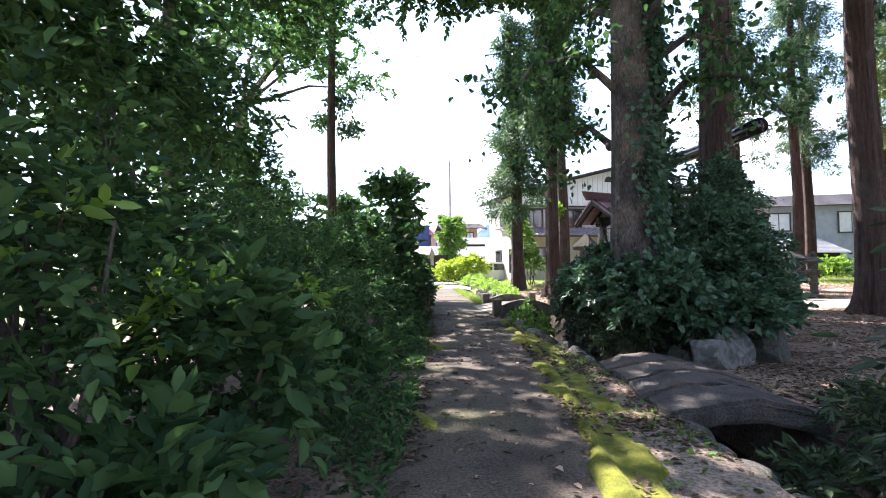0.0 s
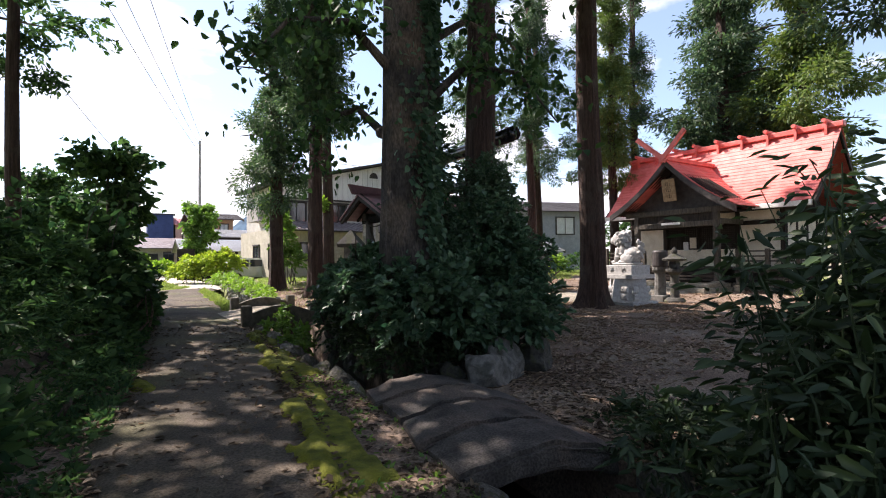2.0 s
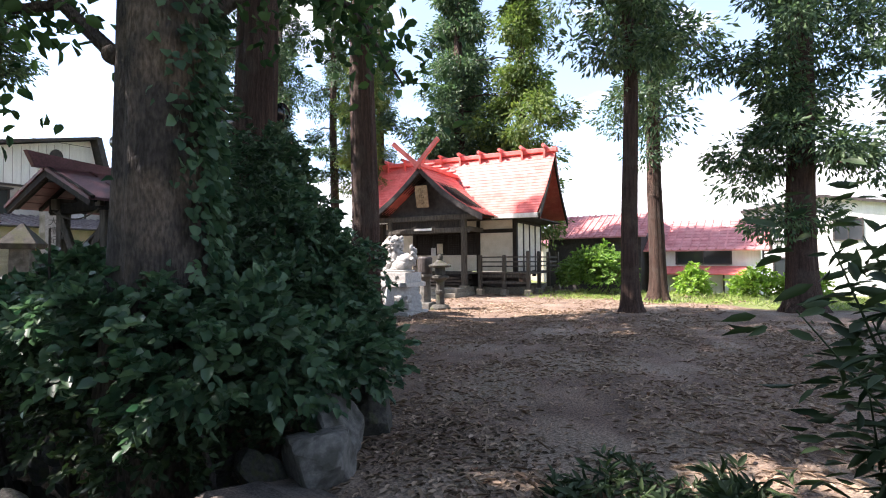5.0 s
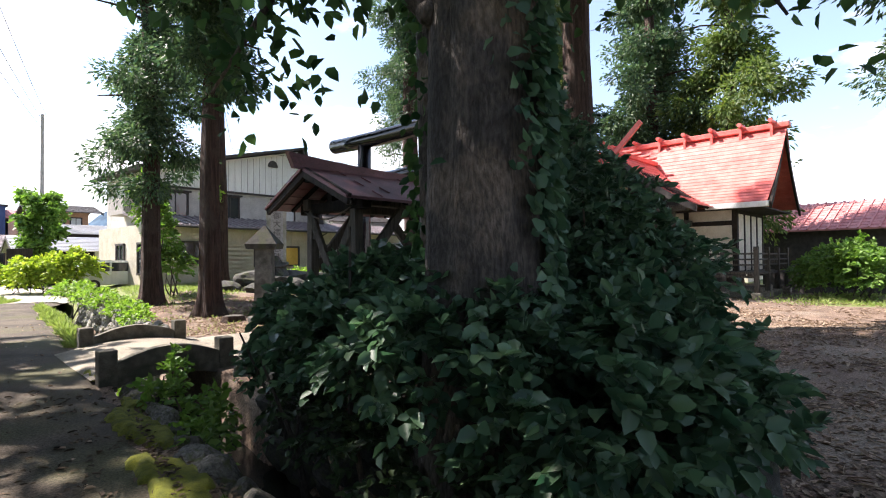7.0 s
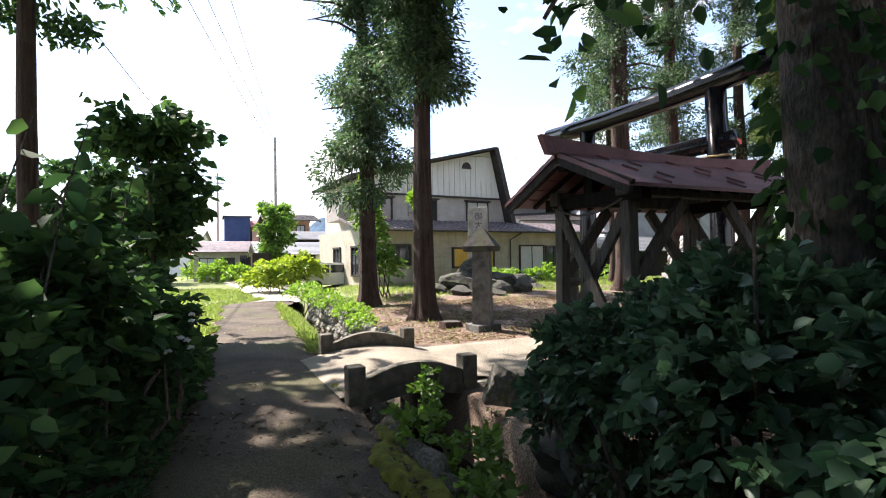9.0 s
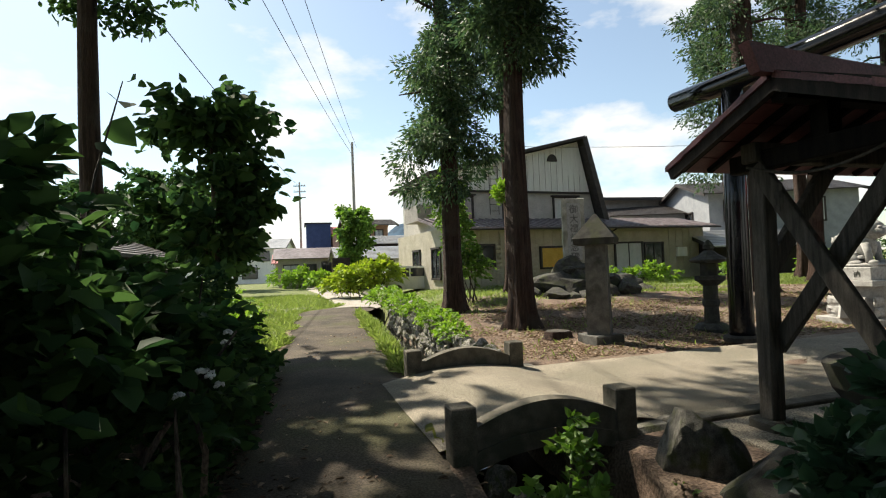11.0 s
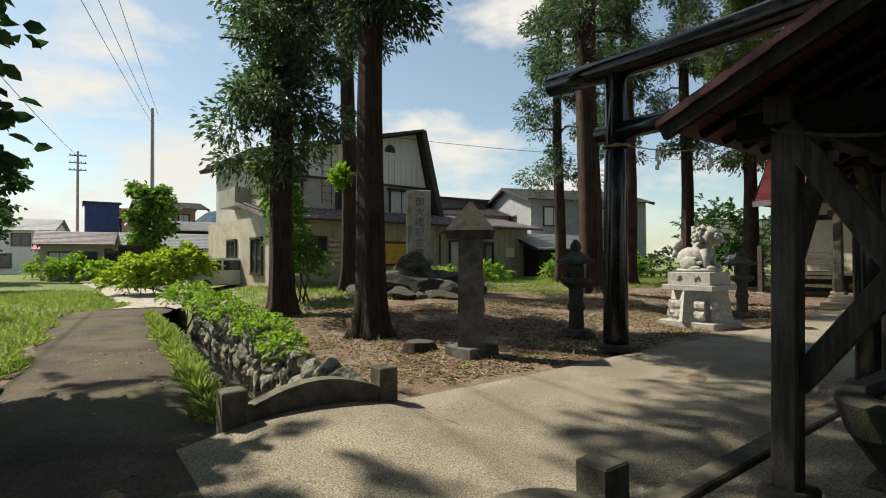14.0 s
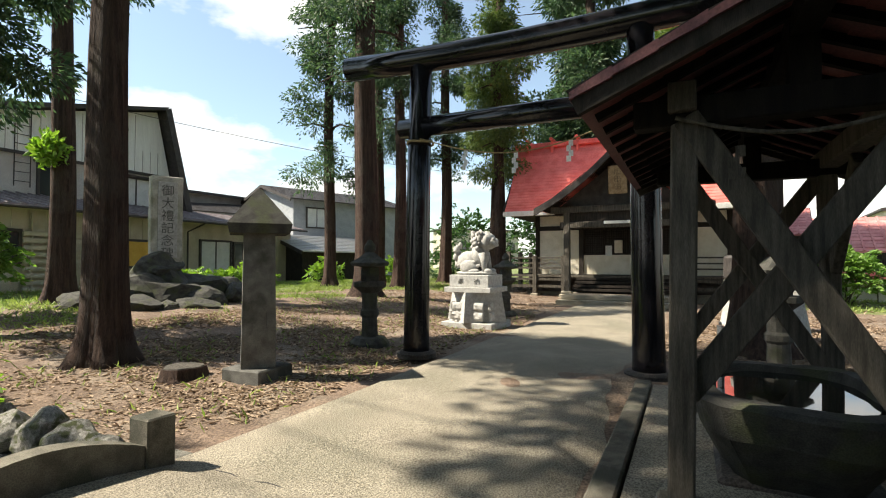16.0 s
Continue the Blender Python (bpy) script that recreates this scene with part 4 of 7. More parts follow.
for k, (a, b_) in enumerate(((-1.66, -0.84), (-0.82, 0.0), (0.02, 0.84), (0.86, 1.66))):
    bm = bmesh.new()
    box(bm, HS0, a, 1.78, HS0 + 0.05, a + 0.05, 2.80)
    box(bm, HS0, b_ - 0.05, 1.78, HS0 + 0.05, b_, 2.80)
    for j in range(1, 9):
        y = a + (b_ - a) * j / 9
        box(bm, HS0 + 0.01, y - 0.011, 1.8, HS0 + 0.03, y + 0.011, 2.78)
    for j in range(12):
        z = 1.80 + j * 0.09
        box(bm, HS0 + 0.015, a, z - 0.011, HS0 + 0.035, b_, z + 0.011)
    part("lattice_door", bm, M_WOODD, hall, "dark timber lattice door")
part("notice", bx(HS0 - 0.02, 0.55, 1.75, HS0 - 0.01, 0.80, 2.15), M_PAPER, hall, "white paper notice")
part("notice_box", bx(HS0 - 0.06, 0.15, 1.85, HS0 - 0.01, 0.45, 2.35), M_PLAST, hall)
# veranda
part("veranda_floor", bx(12.95, -4.55, FL - 0.10, HS0, 4.55, FL - 0.02), M_WOODG, hall)
for w in (-1, 1):
    part("veranda_floor", bx(HS0 + 0.01, w * HW, FL - 0.10, 18.0, w * 4.55, FL - 0.02), M_WOODG, hall)
    for s, y in ((12.98, w * 2.25), (12.98, w * 3.4), (12.98, w * 4.5), (14.6, w * 4.5), (16.2, w * 4.5), (17.9, w * 4.5)):
        tall = 1.92 if abs(y) > 4.4 else 1.75
        part("veranda_post", bx(s - 0.08, y - 0.08, 0.22, s + 0.08, y + 0.08, tall, bevel=0.01), M_WOODG, hall)
        part("post_stone", bx(s - 0.16, y - 0.16, -0.05, s + 0.16, y + 0.16, 0.24, bevel=0.03), M_CONC, hall)
    for z in (1.25, 1.45, 1.66):
        part("rail", bx(12.95, w * 2.25, z - 0.03, 13.01, w * 4.5, z + 0.03), M_WOODG, hall)
        part("rail", bx(12.98, w * 4.47, z - 0.03, 17.9, w * 4.53, z + 0.03), M_WOODG, hall)
    part("underfloor_rail", bx(12.95, w * 2.25, 0.48, 13.0, w * 4.5, 0.58), M_WOODG, hall)
    part("underfloor_rail", bx(12.96, w * 2.25, 0.76, 13.02, w * 4.5, 0.86), M_WOODG, hall)
# Dark board in place of the shade under the veranda floor.
part("underfloor_shade_sheet", bx(13.7, -3.8, 0.28, 13.8, 3.8, FL - 0.1), M_DARK, hall)
for k in range(5):
    part("timber_step", bx(12.15 + k * 0.26, -1.75, 0.42 + k * 0.13, 13.2, 1.75, 0.50 + k * 0.13), M_WOODD, hall)
part("stone_step", bx(10.75, -2.05, -0.05, 12.95, 2.05, 0.16, bevel=0.02), M_CONC, hall)
part("stone_step", bx(11.15, -1.95, 0.16, 12.95, 1.95, 0.33, bevel=0.02), M_CONC, hall)
# porch
for w in (-1.9, 1.9):
    bm = bx(11.90, w - 0.11, 0.38, 12.12, w + 0.11, 3.35, bevel=0.02)
    part("porch_post", bm, M_WOODG, hall)
    part("porch_post_base", bx(11.82, w - 0.19, 0.32, 12.20, w + 0.19, 0.42, bevel=0.02), M_CONC, hall)
    part("porch_tie", bx(12.1, w - 0.09, 2.85, HS0, w + 0.09, 3.05), M_WOODG, hall)
part("porch_beam", bx(11.92, -2.15, 2.75, 12.10, 2.15, 2.98, bevel=0.02), M_WOODG, hall)
part("porch_beam", bx(11.90, -2.5, 3.32, 12.12, 2.5, 3.56, bevel=0.02), M_WOODG, hall)
part("porch_panel", bx(12.0, -1.8, 2.98, 12.03, 1.8, 3.32), M_WOODD, hall)
part("lamp_tube", bx(11.86, -0.35, 2.88, 11.90, 0.55, 2.98), M_WHITE, hall)
bm = bmesh.new()
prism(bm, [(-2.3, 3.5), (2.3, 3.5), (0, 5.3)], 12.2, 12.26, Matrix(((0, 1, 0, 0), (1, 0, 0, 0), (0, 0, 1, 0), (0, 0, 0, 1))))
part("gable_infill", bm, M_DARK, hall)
plq = part("name_plaque", bx(-0.32, -0.03, -0.5, 0.32, 0.03, 0.5, bevel=0.02), M_STUMP, hall, "carved pale wooden name plaque")
plq.matrix_basis = pose(11.72, 0.05, 4.42, 12, 0, -90)
bm = bmesh.new()
for z in (0.28, 0.02, -0.26):
    glyph(bm, 0, z, 0.24, [(-.4, .4, .4, .4), (-.4, .1, .4, .1), (-.4, -.3, .4, -.3), (0, .4, 0, -.4), (-.4, .4, -.4, -.3), (.4, .1, .4, -.4)], -0.034)
part("lettering", bm, M_WOODD, plq)
# roofs
R2 = Matrix(((0, 1, 0, 0), (1, 0, 0, 0), (0, 0, 1, 0), (0, 0, 0, 1)))
EVE, RID, RS = 3.62, 6.75, 15.9


def roof_plane(p, q, r, s, n, material, parent, name="roof_course"):
    """A sagging slope in lapped courses: p-q along the ridge, s-r along the eave."""
    p, q, r, s = map(Vector, (p, q, r, s))
    for k in range(n):
        a, b_ = k / n, (k + 1) / n

        def at(u0, v):
            e = u0[0].lerp(u0[1], v)
            return e - Vector((0, 0, 0.22 * math.sin(math.pi * v)))
        bm = bmesh.new()
        A, B = at((p, s), a), at((q, r), a)
        C, D = at((q, r), b_), at((p, s), b_)
        dz = Vector((0, 0, 0.035))
        vs = [bm.verts.new(x) for x in (A, B, C + dz * 0.7, D + dz * 0.7, A - dz, B - dz, C - dz * 0.6, D - dz * 0.6)]
        for f in ((0, 1, 2, 3), (7, 6, 5, 4), (0, 4, 5, 1), (1, 5, 6, 2), (2, 6, 7, 3), (3, 7, 4, 0)):
            bm.faces.new([vs[j] for j in f])
        bmesh.ops.recalc_face_normals(bm, faces=bm.faces)
        part(name, bm, material, parent)


roof_plane((RS, -5.0, RID), (RS, 5.0, RID), (13.35, 4.8, EVE), (13.35, -4.8, EVE), 20, M_ROOFR, hall)
roof_plane((RS, -5.0, RID), (RS, 5.0, RID), (18.6, 4.8, EVE), (18.6, -4.8, EVE), 14, M_ROOFR, hall)
PF, PP = 11.35, 5.75
for w in (-1, 1):
    roof_plane((PF, 0, PP), (15.0, 0, PP), (13.5, w * 3.0, 3.50), (PF + 0.25, w * 3.0, 3.50), 16, M_ROOFR, hall)
    pr = [(w * 3.0 * k / 8, PP + (3.5 - PP) * k / 8 - 0.22 * math.sin(math.pi * k / 8) - 0.03) for k in range(9)]
    bm = prism(bmesh.new(), pr + [(x, z - 0.26) for x, z in pr[::-1]], PF + 0.02, PF + 0.11, R2)
    part("barge_board", bm, M_DARK, hall)
    for k in range(9):
        s = 11.6 + k * 0.2
        bm = bmesh.new()
        beam(bm, (s, 0.05 * w, PP - 0.25), (s, w * 2.85, 3.46), 0.06, 0.08)
        part("porch_rafter", bm, M_WOODD, hall)
    bm = bmesh.new()
    beam(bm, (PF - 0.10, -0.15 * w, PP - 0.1), (PF - 0.30, 1.15 * w, PP + 1.05), 0.10, 0.20)
    part("chigi", bm, M_ROOFR, hall, "crossed red finial board")
    for s0, s1 in ((RS, 13.35), (RS, 18.6)):
        pr = [(s0 + (s1 - s0) * k / 6, RID + (EVE - RID) * k / 6 - 0.22 * math.sin(math.pi * k / 6) - 0.045) for k in range(7)]
        bm = prism(bmesh.new(), pr + [(x, z - 0.26) for x, z in pr[::-1]], w * 4.86, w * 4.94)
        part("barge_board", bm, M_WOODD, hall)
    bm = bmesh.new()
    prism(bm, [(14.0, 3.4), (17.9, 3.4), (15.9, 5.9)], w * 3.5 - 0.05, w * 3.5 + 0.05)
    part("gable_wall", bm, M_WOODD, hall)
    part("eave_board", bx(13.25, w * 2.7, 3.40, 13.42, w * 4.85, 3.60, bevel=0.01), M_WHITE, hall, "white painted eave board")
part("eave_soffit", bx(13.5, -4.6, 3.40, 18.4, 4.6, 3.46), M_WOODD, hall)
bm = bx(RS - 0.16, -5.1, RID - 0.03, RS + 0.16, 5.1, RID + 0.20, bevel=0.03)
part("ridge_box", bm, M_ROOFR, hall)
for k in range(9):
    w = -4.5 + k * 1.12
    bm = bmesh.new()
    tube(bm, [(RS - 0.42, w, RID + 0.28), (RS + 0.42, w, RID + 0.28)], [0.085, 0.085], 10)
    part("ridge_log", bm, M_ROOFR, hall)
    part("ridge_clip", bx(RS - 0.24, w - 0.05, RID - 0.30, RS - 0.15, w + 0.05, RID + 0.22), M_ROOFR, hall)
bm = bx(PF - 0.05, -0.14, PP - 0.05, 15.2, 0.14, PP + 0.14, bevel=0.02)
part("porch_ridge", bm, M_ROOFR, hall)
for k in range(4):
    part("porch_ridge_log", tube(bmesh.new(), [(12.2 + k * 0.75, -0.36, PP + 0.2), (12.2 + k * 0.75, 0.36, PP + 0.2)], [0.07, 0.07], 10), M_ROOFR, hall)
# ---- trees ----
def crown_mesh(seed, rad, high, branches, clumps, needles, droop=0.5, gaps=0.0, sides=None):
    """A conifer crown: limbs carrying rounded, drooping clumps of needle sprays, uneven and gappy."""
    rng = np.random.default_rng(seed)
    C, D, S = [], [], []
    for b in range(branches):
        v = rng.uniform(0, 1)
        a = rng.uniform(0, 6.283)
        if sides is not None and rng.uniform() < 0.6:
            a = sides + rng.normal() * 0.8
        if gaps and math.sin(v * 19 + seed) + math.sin(a * 2 + v * 7) < -1.2 + gaps:
            continue
        reach = rad * (0.5 + 0.5 * rng.uniform()) * (1 - v ** 2.2 * 0.8) * (0.75 + 0.25 * math.sin(v * 23 + seed))
        out = np.array((math.cos(a), math.sin(a), 0.0))
        for k in range(clumps):
            u = 0.3 + 0.7 * (k + rng.uniform()) / clumps
            p = out * reach * u + np.array((0, 0, v * high + 0.25 * u - droop * 0.9 * u * u)) + rng.normal(size=3) * 0.16
            # a rounded, drooping clump with sprays over its shell
            big = max(1.0, rad / 2.7)
            rc = rng.uniform(0.32, 0.62) * (1.1 - 0.35 * v) * big
            d = unit(rng.normal(size=(needles, 3)))
            lump = 1 + 0.22 * np.sin(d[:, :1] * 6 + k * 2) + 0.18 * np.sin(d[:, 2:] * 7 + b)
            q = d * np.array((1.0, 1.0, 0.72)) * rc * lump * (1 - 0.55 * rng.uniform(0, 1, (needles, 1)) ** 2)
            C.append(p + q)
            D.append(d * 0.9 + out * 0.3 + rng.normal(size=(needles, 3)) * 0.3 - np.array((0, 0, 0.5)))
            S.append(rng.uniform(0.10, 0.21, needles) * big)
    return np.concatenate(C), np.concatenate(D), np.concatenate(S)


CROWNS = {}


def cedar(label, x, y, dia, h, z0, rad, kind, lean=(0, 0), mat_l=None, group="cedars", fork=False, name="cedar_tree"):
    """A tall conifer: fluted trunk with flared roots, and a crown between z0 and h."""
    gz = float(ground_z(x, y))
    t = thing(name, label, "tree", pose(x, y, gz), group=group)
    bm = bmesh.new()
    zs = [-0.15, 0.05, 0.2, 0.45, 0.8, 1.3, 2.0, 3, 4.5, 6.5, 9, 12, h * 0.97]
    zs = [z for z in zs if z <= h]
    off = random.uniform(0, 50)
    pts = [(lean[0] * z + 0.05 * math.sin(z * 0.5 + off), lean[1] * z + 0.05 * math.cos(z * 0.6 + off), z) for z in zs]
    rad_t = [dia / 2 * (1 - 0.55 * max(z, 0) / h) * (1 + 0.75 * math.exp(-max(z + 0.1, 0) * 3.2)) for z in zs]
    tube(bm, pts, rad_t, 30, ripple=lambda a, k: 1 + (0.05 + 0.16 * math.exp(-max(zs[k], 0) * 2.5)) * math.sin(5 * a + off) + 0.035 * math.sin(11 * a + k * 0.3 + off) + 0.03 * math.sin(17 * a + off))
    part("trunk", bm, M_BARKC, t, smooth=True)
    rng = np.random.default_rng(int(off * 100))
    for k in range(9):
        z = z0 + (h - z0) * rng.uniform(0.0, 0.8)
        a = rng.uniform(0, 6.28)
        bm = bmesh.new()
        c = Vector((lean[0] * z, lean[1] * z, z))
        o = Vector((math.cos(a), math.sin(a), 0))
        L = rad * rng.uniform(0.4, 0.8)
        tube(bm, [c, c + o * L * 0.5 + Vector((0, 0, 0.1)), c + o * L - Vector((0, 0, 0.15))], [0.06, 0.04, 0.015], 6)
        part("limb", bm, M_BARKC, t)
    key = (kind, round(rad, 1), round(h - z0, 1), mat_l)
    if key not in CROWNS:
        shape = {"full": (3, 62, 3, 135, 0.8, 0.2), "thin": (5, 58, 3, 140, 0.7, 0.3), "sparse": (17, 26, 3, 130, 0.8, 0.3), "side": (8, 66, 3, 150, 1.0, 0.3), "dense": (12, 74, 3, 190, 0.7, 0.1)}[kind]
        C, D, S = crown_mesh(shape[0], rad, h - z0, *shape[1:], sides=3.0 if kind == "side" else None)
        CROWNS[key] = leaves("crown", C, D, S, 0.185, 0.1, np.random.default_rng(9), oval=False)
        CROWNS[key].materials.append(mat_l or L_CEDAR)
    cr = place("crown", CROWNS[key], None, t)
    cr.matrix_basis = pose(lean[0] * z0, lean[1] * z0, z0, 0, 0, random.uniform(0, 360) if kind != "side" else 0)
    return t


cedar("cedar with foliage hanging low along its leaning trunk", 2.75, 26.7, 0.62, 13.6, 3.9, 2.7, "dense", lean=(-0.02, 0))
cedar("straight red-brown cedar with flared roots by the ditch", 3.80, 23.07, 0.60, 13.5, 6.6, 1.8, "dense", lean=(0.022, 0))
tuft_cedar = cedar("slim cedar with a green tuft halfway up its trunk", 5.6, 31.0, 0.62, 18, 8.0, 2.2, "thin")
rng = np.random.default_rng(21)
C = np.array((-0.35, -0.35, 4.0)) + unit(rng.normal(size=(420, 3))) * np.array((0.42, 0.42, 0.5)) * rng.uniform(0.3, 1, (420, 1))
place("tuft", leaves("tuft", C, rng.normal(size=C.shape) + np.array((-0.3, -0.3, 0.5)), rng.uniform(0.14, 0.26, len(C)), 0.2, 0.1, rng), L_BRIGHT, tuft_cedar)
cedar("thick old cedar with a scarred trunk", 10.75, 15.45, 0.74, 19, 11.0, 2.2, "thin")
cedar("dark cedar behind the ivy-clad zelkova", 5.55, 12.25, 0.66, 19, 8.0, 2.4, "thin")
cedar("big cedar behind the torii", 12.7, 26.6, 0.78, 20, 7.5, 2.6, "thin")
cedar("cedar with drooping foliage over open grass", 15.7, 31.9, 0.50, 17, 4.6, 2.6, "side")
cedar("slim cedar in the row behind the torii", 17.2, 29.1, 0.52, 19, 8.0, 2.4, "full")
cedar("cedar in the row behind the guardian", 22.3, 30.4, 0.62, 19, 6.0, 2.7, "full")
cedar("cedar in the row behind the guardian", 25.0, 29.0, 0.60, 19, 5.5, 2.7, "full")
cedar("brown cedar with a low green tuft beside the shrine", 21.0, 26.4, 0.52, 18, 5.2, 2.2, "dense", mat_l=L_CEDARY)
cedar("dark straight cedar on the open leaf floor", 16.2, 10.2, 0.48, 18, 6.0, 3.4, "thin")
cedar("thick cedar at the sunlit edge of the grove", 21.0, 10.8, 0.58, 19, 5.5, 3.0, "thin")
cedar("broad cedar with a scarred trunk near the houses", 19.2, 6.3, 0.78, 17, 2.6, 3.2, "dense")
cedar("cedar at the grove's far edge", 21.5, 3.0, 0.7, 18, 3.0, 3.2, "full")
cedar("tall cedar behind the shrine hall", 27.5, 24.5, 0.8, 22, 3.6, 4.8, "dense")
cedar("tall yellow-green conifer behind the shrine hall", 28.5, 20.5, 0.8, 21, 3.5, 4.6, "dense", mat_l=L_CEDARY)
cedar("tall cedar behind the shrine hall", 31.5, 27.5, 0.8, 22, 3.6, 4.8, "dense")
cedar("tall cedar at the back of the grove", 20.5, 33.5, 0.6, 19, 6.5, 2.9, "full")
pole_cedar = cedar("bare dark trunk with a few high tufts above the hedge", -5.0, 21.6, 0.42, 16.5, 12.4, 1.8, "thin")
rng = np.random.default_rng(22)
# Wide leaf crown added above the view to dapple paving and pavilion.
C = np.concatenate([np.array(c) + unit(rng.normal(size=(620, 3))) * np.array((1.9, 1.9, 1.0)) * rng.uniform(0.15, 1, (620, 1)) ** 0.5 for c in ((1.5, 2.6, 15.4), (0.9, 4.4, 16.2), (2.5, 4.4, 15.6), (0.0, 0.4, 16.2), (-1.2, -1.4, 15.2), (2.9, 2.3, 16.6), (3.6, 5.6, 17.0), (0.6, 1.6, 17.4))])
place("unseen_shade_crown", leaves("unseen_shade_crown", C, rng.normal(size=C.shape) * 0.7 + np.array((0, 0, -0.3)), rng.uniform(0.2, 0.34, len(C)), 0.30, 0.1, rng, 0.4), L_HEDGE, pole_cedar)
for c in ((1.5, 2.6, 15.2), (2.5, 4.4, 15.5), (-1.2, -1.4, 15.0), (0.9, 4.4, 16.0)):
    bm = bmesh.new()
    tube(bm, [(0, 0, 12.2), (c[0] * 0.5, c[1] * 0.5, (12.2 + c[2]) / 2 + 0.3), c], [0.11, 0.07, 0.02], 8)
    part("limb", bm, M_BARKC, pole_cedar)
rng = np.random.default_rng(23)
for c in ((0.6, 0.3, 6.9), (-0.5, 0.5, 7.3), (0.2, 0.4, 8.0)):
    C = np.array(c) + unit(rng.normal(size=(260, 3))) * np.array((0.75, 0.5, 0.5)) * rng.uniform(0.3, 1, (260, 1))
    place("tuft", leaves("tuft", C, rng.normal(size=C.shape) + np.array((0, 0, -0.5)), rng.uniform(0.12, 0.22, len(C)), 0.28, 0.1, rng), L_HEDGE, pole_cedar)
cedar("tall cedar behind the hedge", -5.5, 7.0, 0.5, 14, 4.4, 2.2, "sparse")
cedar("tall cedar behind the hedge", -3.9, 2.2, 0.5, 12, 3.0, 2.2, "sparse")
cedar("tall cedar behind the hedge", -6.0, 12.5, 0.5, 13, 5.0, 2.2, "sparse")
# Two unseen cedars, added to close off skylight behind the start.
cedar("unseen cedar added by the lane behind the walker", -2.5, -4.0, 0.6, 15, 3.5, 3.2, "full")
cedar("unseen cedar added across the ditch behind the walker", 6.0, -2.0, 0.6, 17, 5.5, 3.0, "full")

# big zelkova with ivy
zk = thing("zelkova_tree", "huge grey-barked zelkova with a twin trunk, ivy and spreading branches", "tree", pose(3.24, 9.87, 0))
for nm, x, y, r0, lx, ly in (("trunk", 0, 0, 0.39, 0.004, 0.006), ("second_trunk", 0.95, 1.75, 0.27, -0.03, 0.0)):
    bm = bmesh.new()
    zs = [-0.7, 0.2, 0.7, 1.3, 2.2, 3.4, 4.8, 6.2, 8.0, 10, 13]
    tube(bm, [(x + lx * z, y + ly * z, z) for z in zs], [r0 * (1 + 0.4 * math.exp(-max(z, 0) * 1.6)) * (1 - 0.03 * z) for z in zs], 40,
         ripple=lambda a, k: 1 + 0.05 * math.sin(4 * a + k * 0.3) + 0.03 * math.sin(9 * a + 1) + 0.02 * math.sin(15 * a + k))
    part(nm, bm, M_BARKZ, zk, smooth=True)
for z, a, r in ((3.2, 2.6, 0.08), (3.9, 5.6, 0.07)):
    bm = bmesh.new()
    rough_stone(bm, (0.38 * math.cos(a), 0.38 * math.sin(a), z), (r, r, r), np.random.default_rng(3), 2)
    part("burl", bm, M_BARKZ, zk, smooth=True)
rng = np.random.default_rng(31)
BL = []
for k in range(16):
    z = 3.1 + k * 0.45
    a = rng.uniform(0, 6.28) if k > 6 else (2.45, 5.7, 3.4, 0.1, 5.1, 2.1, 1.2)[k]
    L = rng.uniform(2.2, 4.0) if k > 6 else 1.9 + 0.15 * k
    o = Vector((math.cos(a), math.sin(a), 0))
    pts = [Vector((0.25 * o.x, 0.25 * o.y, z)), Vector((0, 0, z + 0.5)) + o * L * 0.4, Vector((0, 0, z + 0.35)) + o * L * 0.75, Vector((0, 0, z - 0.35)) + o * L]
    bm = bmesh.new()
    tube(bm, pts, [0.075, 0.05, 0.03, 0.01], 8)
    part("branch", bm, M_BARKZ, zk)
    for j in range(34):
        u = rng.uniform(0.25, 1)
        i0 = min(int(u * 3), 2)
        p = pts[i0].lerp(pts[i0 + 1], u * 3 - i0)
        tw = Vector(rng.normal(size=3)) * 0.45
        for q in range(11):
            BL.append(p + tw * (q / 10) + Vector(rng.normal(size=3)) * 0.10)
BL = np.array([tuple(v) for v in BL])
place("foliage", leaves("foliage", BL, rng.normal(size=BL.shape) * 0.6 + np.array((0, 0, -0.5)), rng.uniform(0.09, 0.16, len(BL)), 0.32, 0.1, rng, 0.35), L_HEDGE, zk)
n = 2600
a, z = rng.normal(5.35, 0.42, n), rng.uniform(0.3, 5.6, n)
r = 0.39 * (1 + 0.4 * np.exp(-z * 1.6)) * (1 - 0.03 * z) + rng.uniform(0.0, 0.10, n)
keep = np.sin(z * 2.1 + a * 3) + rng.normal(size=n) * 0.5 > -0.5
C = np.stack([r * np.cos(a), r * np.sin(a), z], 1)[keep]
place("ivy", leaves("ivy", C, np.stack([np.cos(a), np.sin(a), -1.2 + 0 * a], 1)[keep] + rng.normal(size=C.shape) * 0.3, rng.uniform(0.06, 0.12, len(C)), 0.42, 0.08, rng), L_SHRUB, zk)

n = 1500
a, z = rng.uniform(0, 6.28, n), rng.uniform(0.3, 7.5, n)
r = 0.27 * (1 - 0.03 * z) + rng.uniform(0.0, 0.16, n)
keep = np.sin(z * 1.7 + a * 2) + rng.normal(size=n) * 0.5 > -0.6
C = np.stack([0.95 - 0.03 * z + r * np.cos(a), 1.75 + r * np.sin(a), z], 1)[keep]
place("ivy", leaves("ivy", C, np.stack([np.cos(a), np.sin(a), -1.2 + 0 * a], 1)[keep] + rng.normal(size=C.shape) * 0.4, rng.uniform(0.08, 0.15, len(C)), 0.42, 0.08, rng), L_HEDGE, zk)


